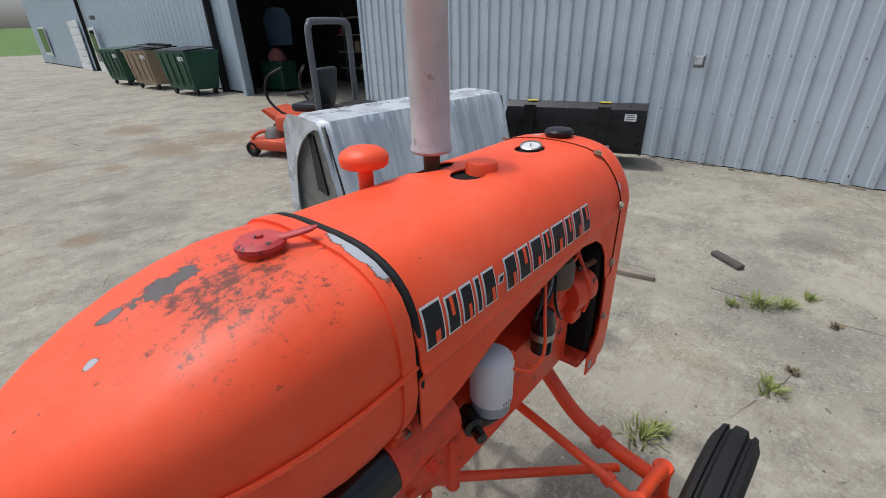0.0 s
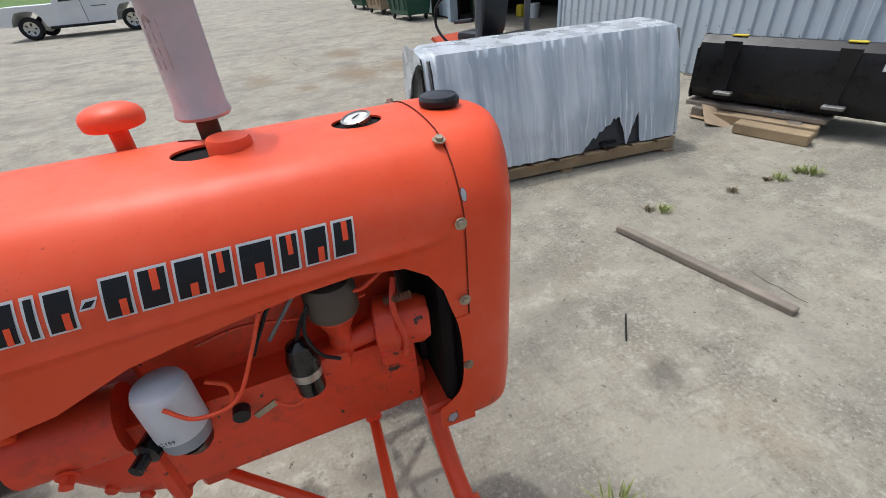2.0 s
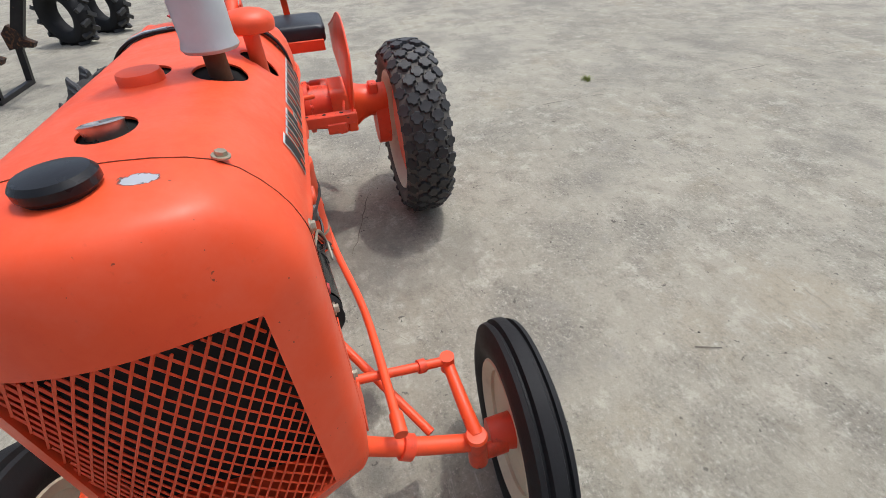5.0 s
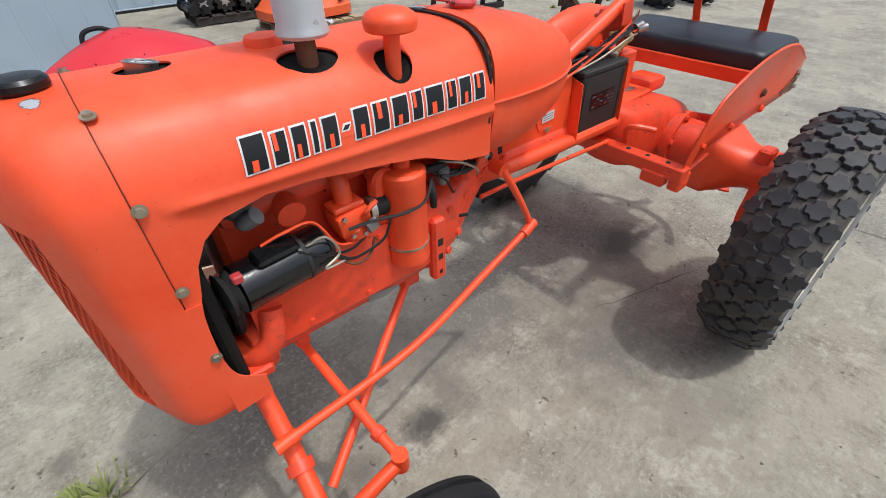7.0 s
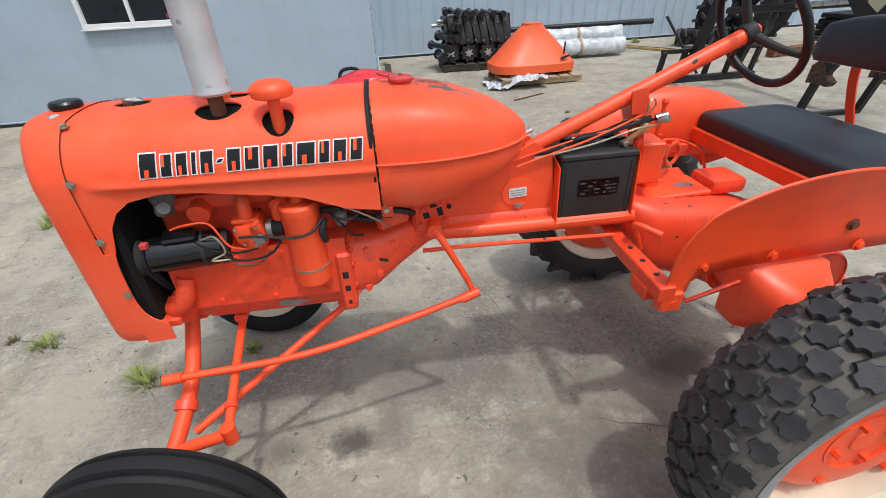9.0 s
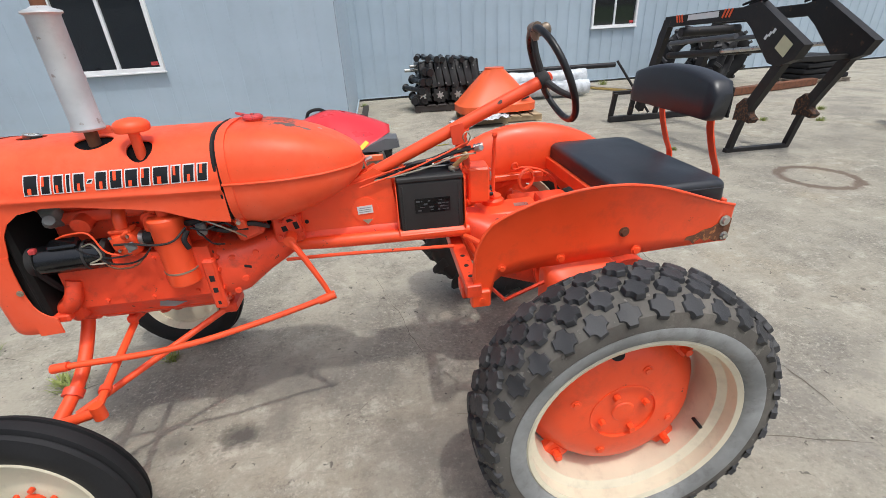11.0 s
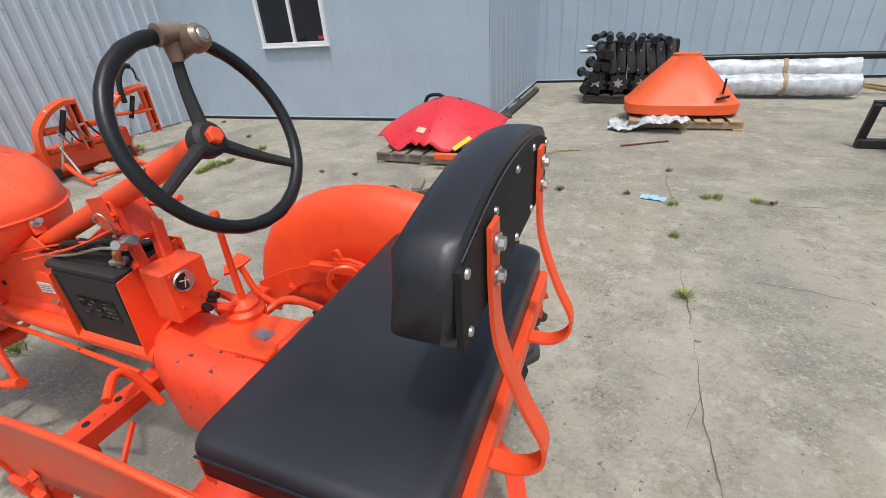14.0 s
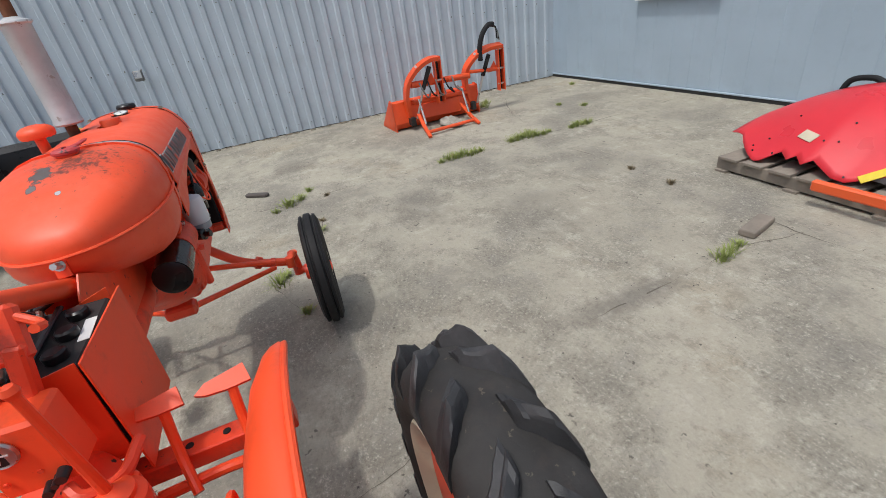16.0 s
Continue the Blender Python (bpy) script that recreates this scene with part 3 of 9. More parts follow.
def hood_half(x):
    low = smoothed(x, LOW)
    zr = 1.150 + 0.02 * (x - 1.235) / 0.7
    zm = max(low + 0.001, zr - 0.026)
    zs = [low + (zm - low) * k / 5 for k in range(5)] + [zm + (1.185 - zm) * k / 12 for k in range(12)]
    return [(0.214 + bead(x, z), z) for z in zs] + TOP


def hood_y(z):
    return float(np.interp(z, [q for _, q in TOP], [y for y, _ in TOP])) if z > 1.185 else 0.214


xs = sorted({1.235 + 0.72 * k / 40 for k in range(41)} | {x for x, _ in LOW} | {1.86 + 0.096 * k / 24 for k in range(25)})
rings = []
for x in xs:
    half = hood_half(x)
    rings.append([Vector((x, y, z)) for y, z in half] + [Vector((x, -y, z)) for y, z in half[-2::-1]])
bm = bmesh.new()
loft(bm, rings, False)
hood = P("hood", bm, HOOD, label="faded orange sheet-metal engine hood")
HOLES = [(1.62, 0.103, 0.058, 0.044), (1.467, 0.155, 0.040, 0.032), (1.608, -0.012, 0.046, 0.036), (1.87, -0.005, 0.046, 0.036)]
cutters = []
for x, y, rx, ry in HOLES:
    bm = bmesh.new()
    m = Matrix.Translation((x, y, 1.25)) @ Matrix.Diagonal((rx, ry, 1, 1))
    loft(bm, [[m @ Vector((math.cos(t), math.sin(t), z)) for t in (2 * math.pi * k / 24 for k in range(24))] for z in (0, 0.2)])
    cutters.append(part("cutter", bm, HOOD))
baked(hood, 0.004, cutters)

# added liner: its near-black colour keeps the space under the hood in shade
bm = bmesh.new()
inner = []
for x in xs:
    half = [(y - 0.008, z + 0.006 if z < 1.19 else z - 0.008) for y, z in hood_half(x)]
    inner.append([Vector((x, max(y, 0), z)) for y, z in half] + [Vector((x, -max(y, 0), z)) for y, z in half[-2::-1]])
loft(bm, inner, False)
P("hood_underside", bm, GRIME_SHADE, hood, "inside of the hood, a liner coloured near black for the shade there")

# plain shapes of the hood's lettered decal: black blocks with white borders
WHITE_DECAL = surface("white_decal", (0.72, 0.72, 0.70), 0.4, big=6, amount=0.08)
BLACK_DECAL = surface("black_decal", (0.012, 0.012, 0.013), 0.35, big=6, amount=0.3)
GAP_DECAL = surface("orange_decal_gap", ORANGE, 0.4, big=6, amount=0.1)
WIDTHS = [1.15, 0.85, 0.85, 0.5, 0.95, 0.55, 1.0, 1.05, 1.1, 0.85, 1.3, 0.85, 1.0, 0.95]


def decal_piece(x0, x1, z0, z1, side, lift, lean=0.0):
    bm = bmesh.new()
    rows = []
    for k in range(5):
        z = z0 + (z1 - z0) * k / 4
        y = side * (hood_y(z) + lift)
        rows.append([Vector((x0 + lean * k / 4, y, z)), Vector((x1 + lean * k / 4, y, z))])
    loft(bm, rows, False)
    return bm


for side in (1, -1):
    decal = P("decal", decal_piece(1.26, 1.80, 1.200, 1.230, side, 0.0012), HOOD, label="maker's name decal in black blocks edged white")
    unit, x = 0.0429, 0.0
    for k, w in enumerate(WIDTHS):
        x0, x1 = x + 0.001, x + w * unit - 0.005
        x += w * unit
        hy = k == 5
        tall = 0.056 + (0.005 if k == 0 else 0.0)
        zb = 1.188
        za, zc = (zb + 0.022, zb + 0.036) if hy else (zb, zb + tall)
        g0, g1 = (1.816 - x1, 1.816 - x0) if side > 0 else (1.245 + x0, 1.245 + x1)
        lean = 0.008 * side * -1
        P("border_block", decal_piece(g0, g1, za, zc, side, 0.0022, lean), WHITE_DECAL, decal, "white border block")
        d = 0.0032
        P("letter_block", decal_piece(g0 + d, g1 - d, za + d, zc - d, side, 0.0032, lean), BLACK_DECAL, decal, "black letter block")
        if not hy and w > 0.6:
            mid = (g0 + g1) / 2 + 0.002
            gap = (g1 - g0) * 0.095
            lo, hi = ((za + 0.004, za + 0.022) if k in (0, 8) else (zc - 0.03, zc - 0.003) if k % 2 else (za + 0.003, za + 0.026))
            if k in (4, 6, 7, 11, 12, 13):
                mid += gap * (1 if side < 0 else -1)
            P("border_block", decal_piece(mid - gap, mid + gap * 1.6, lo, hi, side, 0.0042, lean * 0.4), GAP_DECAL, decal, "gap in a block")

JOINT = surface("dirty_joint", (0.20, 0.04, 0.018), 0.8, big=20, amount=0.5)
# radiator shell: rings from the joint with the hood to the grille opening
side_pts = [(0.195, 0.672), (0.206, 0.675), (0.212, 0.686), (0.2145, 0.71)] + [(0.216, 0.71 + 0.475 * k / 10) for k in range(1, 10)]
half = side_pts + [(y * 1.008, z * 1.001) for y, z in TOP]
ring0 = half + [(-y, z) for y, z in half[-2::-1]] + [(-0.1, 0.669), (0.0, 0.668), (0.1, 0.669)]


def to_grille(y, z):
    yy = max(-0.152, min(0.152, y * 0.152 / 0.165))
    if z >= 1.17:
        return yy, 1.168 + 0.022 * (1 - (yy / 0.152) ** 2)
    return yy, 0.742 + (z - 0.68) / (1.17 - 0.68) * (1.168 - 0.742) if z > 0.685 else 0.742


def shell_x(k, z):
    return 1.983 + 0.10 * (1 - k**9) ** (1 / 4.6) + 0.024 * (1 - k * k) - 0.004 * (1.17 - z) * (1 - k**4)


def bow(y):
    """How far the shell's front bows forward across its width."""
    return 0.062 * max(0.0, 1 - (y / 0.19) ** 2) ** 1.5


KS = [1.0, 0.9995, 0.997, 0.992, 0.985, 0.975, 0.955, 0.93, 0.9, 0.86, 0.82, 0.78, 0.74, 0.70]
bm, rings = bmesh.new(), []
for k in KS:
    u = (k - 0.70) / 0.30
    ring = []
    for y, z in ring0:
        gy, gz = to_grille(y, z)
        yy, zz = gy + (y - gy) * u, gz + (z - gz) * u
        ring.append(Vector((shell_x(k, zz) + bow(yy) * min(1, (1 - k) / 0.03) ** 0.5, yy, zz)))
    rings.append(ring)
rings.append([p + Vector((-0.016, 0, 0)) for p in rings[-1]])
loft(bm, rings, True, False)
bm2 = bmesh.new()
tube(bm2, [Vector((1.9825, y * 1.001, z + 0.0005)) for y, z in half if z > 0.99] + [Vector((1.9825, -y * 1.001, z + 0.0005)) for y, z in half[-2::-1] if z > 0.99], 0.0008, 5, 1)
# rear flange beside the engine opening
shell = P("radiator_shell", bm, SHELL, label="rounded orange radiator shell with chipped paint")
P("joint_gap", bm2, JOINT, shell, "dark gap at the shell joint")
bm = bmesh.new()
rim_in = [(max(0.0, y - 0.006), z if z < 1.19 else z - 0.006) for y, z in half if z > 1.0]
loft(bm, [[Vector((x, y, z)) for y, z in rim_in] + [Vector((x, -y, z)) for y, z in rim_in[-2::-1]] for x in (1.962, 1.99)], False)
P("inner_lip", bm, SHELL, shell, "orange lip under the hood's front edge")
for s in (1, -1):
    edge = curve_through([(1.9545, 0.987, 0), (1.961, 0.95, 0), (1.965, 0.88, 0), (1.963, 0.82, 0), (1.954, 0.782, 0), (1.935, 0.757, 0), (1.905, 0.738, 0)], 5)
    out = [(1.985, 0.987)] + [(v.x, v.y) for v in edge] + [(1.905, 0.676), (1.985, 0.672)]
    P("shell_flange", PR(out, Matrix(((1, 0, 0, 0), (0, 0, 1, s * 0.2165 - (0.004 if s > 0 else 0)), (0, 1, 0, 0), (0, 0, 0, 1))), 0.004), SHELL, shell)
for s in (1, -1):
    for x, y, z, w in ((1.975, 0.140, 1.3115, (0, 0.25 * s, 1)), (1.974, 0.216, 1.191, (0, s, 0)), (1.974, 0.216, 1.027, (0, s, 0)), (1.974, 0.2165, 0.853, (0, s, 0))):
        P("bolt", hexbolt((x, y * s, z), w, 0.0078, 0.008), BRASS, hood, "zinc hood bolt")
bm = bmesh.new()
cyl(bm, (2.034, 0, 1.318), (2.034, 0, 1.334), 0.034, seg=24)
lathe(bm, [(0.036, 1.329), (0.039, 1.333), (0.039, 1.342), (0.034, 1.348), (0.015, 1.351), (0.0005, 1.351)], Matrix.Translation((2.034, 0, 0)), 24)
P("radiator_cap", bm, BLACK, label="black radiator cap")

# grille of diamond mesh, radiator core behind it
GY, GZ0, GZ1 = 0.15, 0.744, 1.17


def grille_x(y, z):
    return shell_x(0.70, z) + bow(y) - 0.008


bm = bmesh.new()
slope, pitch = 1.85, 0.0185
for sgn in (1, -1):
    n = int((2 * GY + (GZ1 + 0.025 - GZ0) / slope) / pitch) + 2
    for k in range(n):
        y0 = -GY + k * pitch - (GZ1 + 0.025 - GZ0) / slope
        pts = []
        for j in range(25):
            z = GZ0 + (GZ1 + 0.022 - GZ0) * j / 24
            y = sgn * (y0 + (z - GZ0) / slope)
            if abs(y) <= GY + 0.004 and z <= 1.17 + 0.022 * (1 - (y / 0.152) ** 2) + 0.004:
                pts.append(Vector((grille_x(y, z) + 0.0012 * sgn, y, z)))
        for a, b in zip(pts[::3], pts[3::3]):
            tube(bm, [a, b], 0.0019, 4, 1)
        if len(pts) > 1 and (len(pts) - 1) % 3:
            tube(bm, [pts[(len(pts) - 1) // 3 * 3], pts[-1]], 0.0023, 4, 1)
P("grille", bm, PAINT, shell, "orange expanded-metal diamond grille", smooth=0)
P("radiator_core", B((2.0, 0, 0.96), (0.07, 0.36, 0.47)), SHADE_BLACK, shell, "dark radiator core")
P("crank_hole", C((2.1200, 0.0, 0.7330), (2.1408, 0.0, 0.7235), 0.010, seg=14), SHADE_BLACK, shell, "dark crank hole")

# fuel tank: a teardrop behind the hood
TANK_SECT = [(1.232, 0.203, 1.0, 1.328), (1.20, 0.207, 0.99, 1.33), (1.15, 0.210, 0.982, 1.331), (1.10, 0.210, 0.984, 1.328), (1.04, 0.206, 0.996, 1.319),
             (0.98, 0.195, 1.014, 1.304), (0.92, 0.175, 1.037, 1.284), (0.87, 0.150, 1.06, 1.262), (0.83, 0.121, 1.083, 1.241), (0.80, 0.09, 1.105, 1.221),
             (0.782, 0.06, 1.125, 1.203), (0.774, 0.03, 1.144, 1.186)]
SEAM = 1.165


def tank_ring(x, w, lo, hi, grow=0.0, n=28):
    ring = []
    for k in range(n):
        t = 2 * math.pi * (k + 0.5) / n
        c, s = math.cos(t), math.sin(t)
        e = 0.62
        y = (w + grow) * math.copysign(abs(c) ** e, c)
        h = (hi - SEAM) if s > 0 else (SEAM - lo)
        ring.append(Vector((x, y, SEAM + (h + grow) * math.copysign(abs(s) ** e, s))))
    return ring


bm = bmesh.new()
loft(bm, [tank_ring(*t) for t in TANK_SECT])
tank = P("fuel_tank", bm, TANK, label="teardrop fuel tank with soot stains and bare metal patches", smooth=50)
bm = bmesh.new()
edge = [Vector((x, w * 1.005 + 0.003, SEAM)) for x, w, _, _ in TANK_SECT] + [Vector((0.768, 0, SEAM))]
edge = edge + [Vector((p.x, -p.y, p.z)) for p in edge[-2::-1]]
tube(bm, edge, 0.0045, 6, 2)
P("seam", bm, TANK, tank, "welded seam flange")
bm = bmesh.new()
for x, g in ((1.215, 0.004),):
    a, b = tank_ring(x + 0.014, 0.206, 0.995, 1.331, g), tank_ring(x - 0.014, 0.207, 0.99, 1.332, g)
    c, d = tank_ring(x + 0.014, 0.206, 0.995, 1.331, g - 0.006), tank_ring(x - 0.014, 0.207, 0.99, 1.332, g - 0.006)
    loft(bm, [c, a, b, d], True, False)
P("tank_strap", bm, TANK, tank, "orange steel tank strap")
bm = bmesh.new()
loft(bm, [tank_ring(x, 0.2075, 1.0, 1.3315, g, 48) for x, g in ((1.212, -0.006), (1.234, -0.004), (1.237, 0.0012), (1.2385, 0.002), (1.244, 0.002), (1.2455, 0.0012), (1.2455, -0.003))], True, False)
P("rubber_strip", bm, RUBBER, tank, "black rubber strip between tank and hood")
for s in (1, -1):
    P("strap_lug", B((1.22, s * 0.16, 1.012), (0.035, 0.03, 0.045), (s * -25, 0, 0), bevel=0.004), PAINT, tank)
    P("bolt", hexbolt((1.222, s * 0.172, 1.022), (0, s, -0.2), 0.009, 0.016), STEEL, tank)
P("rear_strap", TU([(0.93, 0.0, 1.285), (0.86, 0, 1.25), (0.80, 0, 1.208), (0.775, 0, 1.165), (0.765, 0, 1.12)], 0.01, flat=(0.03, 0.004)), TANK, tank, "narrow strap over the tank's tail")
P("bolt", hexbolt((0.768, 0, 1.15), (-1, 0, 0.4), 0.009, 0.03), STEEL, tank)
bm = bmesh.new()
lathe(bm, [(0.028, 1.322), (0.028, 1.335), (0.0005, 1.335)], Matrix.Translation((1.14, -0.004, 0)), 20)
P("filler_neck", bm, PAINT_OLD, tank)
bm = bmesh.new()
lathe(bm, [(0.033, 1.335), (0.0355, 1.338), (0.0355, 1.344), (0.029, 1.349), (0.006, 1.350), (0.006, 1.354), (0.0005, 1.354)], Matrix.Translation((1.14, -0.004, 0)), 24)
lever = []
for u in (0.0, 0.3, 0.6, 0.85, 1.0):
    c = Vector((1.152 + 0.056 * u, -0.012 - 0.034 * u, 1.345 + 0.003 * u + 0.006 * u * u))
    w = 0.0115 - 0.004 * u if u < 1 else 0.003
    lever.append([c + Vector((0.52, 0.85, 0)) * w * math.cos(t) + Vector((0, 0, 1)) * (0.0045 if u < 1 else 0.002) * math.sin(t) for t in (2 * math.pi * k / 12 for k in range(12))])
loft(bm, lever)
P("filler_cap", bm, RED_CAP, tank, "faded red fuel cap with a lever")

# things that stand through the hood
bm = bmesh.new()
cyl(bm, (1.62, 0.103, 1.15), (1.62, 0.103, 1.358), 0.019, seg=16)
exhaust = P("exhaust_pipe", bm, RUST, label="dark exhaust stub")
P("muffler", L([(0.022, 1.352), (0.044, 1.356), (0.048, 1.362), (0.046, 1.370), (0.0435, 1.376), (0.043, 1.68), (0.045, 1.684), (0.052, 1.688), (0.05, 1.694), (0.03, 1.70), (0.02, 1.706)], pose(1.62, 0.103, 0), 28),
  MUFFLER, exhaust, "heat-stained silver muffler with raised marks")
P("outlet", L([(0.019, 1.70), (0.019, 1.80), (0.016, 1.80), (0.016, 1.72)], pose(1.62, 0.103, 0), 16), RUST, exhaust, "rusty exhaust outlet")
bm = bmesh.new()
for k in range(4):
    for j in range(3):
        a = 215 + 16 * j
        box(bm, (1.62 + 0.0435 * math.cos(radians(a)), 0.103 + 0.0435 * math.sin(radians(a)), 1.45 + 0.02 * k), (0.002, 0.004, 0.014), (0, 0, a))
P("marks", bm, MUFFLER, exhaust, "embossed marks")
bm = bmesh.new()
cyl(bm, (1.467, 0.155, 1.2), (1.467, 0.155, 1.36), 0.0165, seg=16)
breather = P("air_intake", bm, PAINT, label="orange air intake stack with a mushroom cap")
P("cap", L([(0.018, 1.352), (0.047, 1.350), (0.0505, 1.353), (0.0525, 1.366), (0.0515, 1.372), (0.046, 1.380), (0.034, 1.387), (0.015, 1.391), (0.0005, 1.392)], pose(1.467, 0.155, 0), 28), PAINT, breather)
P("filler_plug", L([(0.036, 1.27), (0.036, 1.338), (0.033, 1.345), (0.02, 1.347), (0.0005, 1.347)], pose(1.608, -0.012, 0, 0, 2, 0), 24), PAINT, label="orange valve-cover filler cap")
bm = bmesh.new()
gm = pose(1.87, -0.008, 1.3285, 4, -11, 0)
lathe(bm, [(0.025, -0.05), (0.026, 0.004), (0.028, 0.008), (0.024, 0.010), (0.0225, 0.006), (0.0005, 0.006)], gm, 24)
gauge = P("temperature_gauge", bm, STEEL, label="round temperature gauge with a chrome bezel")
P("dial", L([(0.0225, 0.0065), (0.0005, 0.0075)], gm, 20), WHITE_DECAL, gauge)
P("needle", B((1.869, -0.008, 1.3375), (0.018, 0.002, 0.001), (4, -11, 30)), BLACK, gauge)

# engine
bm = bmesh.new()
loft(bm, [[Vector((x, s * y, z)) for s, y, z in ((1, 0.155, 0.93), (1, 0.155, 0.735), (1, 0.10, 0.665), (-1, 0.10, 0.665), (-1, 0.155, 0.735), (-1, 0.155, 0.93))] for x in (1.36, 1.88)])
box(bm, (1.63, 0.0, 1.0), (0.5, 0.17, 0.2), bevel=0.015)
engine = P("engine_block", bm, PAINT_OLD, label="grimy orange four-cylinder engine block")
P("cylinder_head", B((1.63, 0.02, 1.13), (0.52, 0.2, 0.07), bevel=0.012), PAINT_OLD, engine)
P("valve_cover", B((1.62, 0.0, 1.2), (0.5, 0.14, 0.08), bevel=0.02, seg=2), GREY_METAL, engine)
P("oil_pan", B((1.62, 0, 0.665), (0.48, 0.2, 0.05), bevel=0.02), PAINT_OLD, engine)
# blackened so that the bay behind the opening reads as shaded
P("fan_shroud", B((1.945, 0, 0.95), (0.03, 0.40, 0.46), bevel=0.01), GRIME_SHADE, engine, "fan and radiator back, coloured near black for the engine bay's shade")
P("fan_pulley", C((1.915, 0.0, 0.78), (1.94, 0.0, 0.78), 0.075, seg=24), BLACK_DUSTY, engine)
P("fan_belt", TU([(1.905, 0.20, 0.93), (1.905, 0.175, 0.88), (1.905, 0.12, 0.80), (1.905, 0.05, 0.75)], 0.012, 6), RUBBER, engine, "worn fan belt")
P("front_cover", B((1.88, 0.02, 0.74), (0.06, 0.3, 0.12), bevel=0.025, seg=2), PAINT_OLD, engine)
P("lower_hose", TU([(1.93, 0.12, 0.74), (1.90, 0.16, 0.745), (1.86, 0.17, 0.78), (1.84, 0.15, 0.85)], 0.028, 12), PAINT_OLD, engine, "grimy coolant elbow")
P("upper_hose", TU([(1.95, -0.02, 1.17), (1.9, -0.02, 1.18), (1.82, 0.0, 1.16)], 0.025, 12), RUBBER, engine)
P("front_shelf", B((1.93, 0, 0.722), (0.10, 0.40, 0.03), bevel=0.006), PAINT_OLD, engine)
for s in (1,):
    for k, (x, z) in enumerate(((1.42, 0.90), (1.55, 0.905), (1.68, 0.90), (1.80, 0.895), (1.44, 0.755), (1.60, 0.75), (1.76, 0.755))):
        P("bolt", hexbolt((x, s * 0.155, z), (0, s, 0), 0.008, 0.008, False), PAINT_OLD, engine)
P("worn_patch", PR([(1.50, 0.705), (1.56, 0.715), (1.59, 0.74), (1.60, 0.70), (1.55, 0.69)], Matrix(((1, 0, 0, 0), (0, 0, 1, 0.1405), (0, 1, -0.5, 0), (0, 0, 0, 1))), 0.002), GREY_METAL, engine, "bare metal scuff")
# left side of the engine
gen = P("generator", C((1.70, 0.15, 0.945), (1.888, 0.172, 0.948), 0.052, seg=28), GLOSS_BLACK, engine, "black generator with a regulator on top")
P("end_cover", C((1.686, 0.148, 0.944), (1.70, 0.15, 0.945), 0.044, 0.052, seg=24), BLACK_DUSTY, gen)
P("regulator", B((1.80, 0.175, 0.998), (0.09, 0.045, 0.032), (-25, 0, 6), bevel=0.006), GLOSS_BLACK, gen)
P("band", C((1.745, 0.155, 0.946), (1.753, 0.156, 0.946), 0.0535, seg=24), BLACK_DUSTY, gen)
P("pulley", L([(0.02, -0.012), (0.05, -0.012), (0.036, 0), (0.05, 0.012), (0.02, 0.012)], pose(1.905, 0.175, 0.948, 0, 90, 7), 24), BLACK_DUSTY, gen)
P("terminal", B((1.885, 0.20, 0.995), (0.02, 0.02, 0.018), bevel=0.003), RED_CAP, gen, "red terminal cover")
for pts, mt in (([(1.74, 0.19, 0.99), (1.70, 0.20, 1.0), (1.68, 0.21, 0.955), (1.72, 0.215, 0.935), (1.66, 0.21, 0.93)], BRASS),
                ([(1.76, 0.19, 0.985), (1.72, 0.205, 0.965), (1.655, 0.205, 0.945), (1.60, 0.18, 0.94)], BLACK),
                ([(1.82, 0.17, 1.02), (1.77, 0.18, 1.035), (1.71, 0.18, 1.03), (1.67, 0.19, 0.96), (1.60, 0.17, 0.93)], PAINT)):
    P("wire", TU(pts, 0.0032, 6, 5), mt, gen, "loose wire loop")
carb = P("carburettor", B((1.615, 0.145, 0.985), (0.085, 0.075, 0.06), (0, 8, 0), bevel=0.014, seg=2), PAINT, engine, "orange carburettor")
P("float_bowl", L([(0.03, -0.03), (0.036, -0.022), (0.036, 0.0), (0.03, 0.005)], pose(1.61, 0.15, 0.965), 18), PAINT, carb)
P("elbow", TU([(1.62, 0.12, 1.09), (1.62, 0.14, 1.06), (1.62, 0.145, 1.02)], 0.021, 12), PAINT, carb)
P("flange", B((1.62, 0.146, 1.022), (0.075, 0.05, 0.014), bevel=0.004), PAINT, carb)
P("clamp", C((1.565, 0.146, 0.985), (1.55, 0.148, 0.985), 0.028, seg=16), STEEL, carb)
P("intake_hose", TU([(1.552, 0.148, 0.985), (1.535, 0.15, 0.985), (1.52, 0.152, 0.985)], 0.025, 12), RUBBER, carb)
P("choke_rod", TU([(1.64, 0.19, 0.985), (1.58, 0.20, 0.987), (1.50, 0.21, 0.978), (1.44, 0.205, 0.985), (1.40, 0.18, 1.02)], 0.004, 6), BLACK_DUSTY, carb)
ac = P("air_cleaner", L([(0.052, 0.80), (0.056, 0.805), (0.056, 0.85), (0.0545, 0.852), (0.0545, 1.03), (0.056, 1.033), (0.056, 1.055), (0.05, 1.062), (0.02, 1.066)], pose(1.468, 0.155, 0), 26), PAINT, engine, "upright oil-bath air cleaner canister")
P("clamp_band", C((1.468, 0.155, 0.853), (1.468, 0.155, 0.859), 0.0575, seg=26), BRASS, ac)
P("neck", C((1.468, 0.155, 1.06), (1.468, 0.155, 1.22), 0.02, seg=14), PAINT, ac)
P("side_pipe", TU([(1.525, 0.13, 0.93), (1.53, 0.135, 0.99), (1.525, 0.135, 1.05), (1.50, 0.13, 1.09)], 0.022, 10), PAINT, ac)
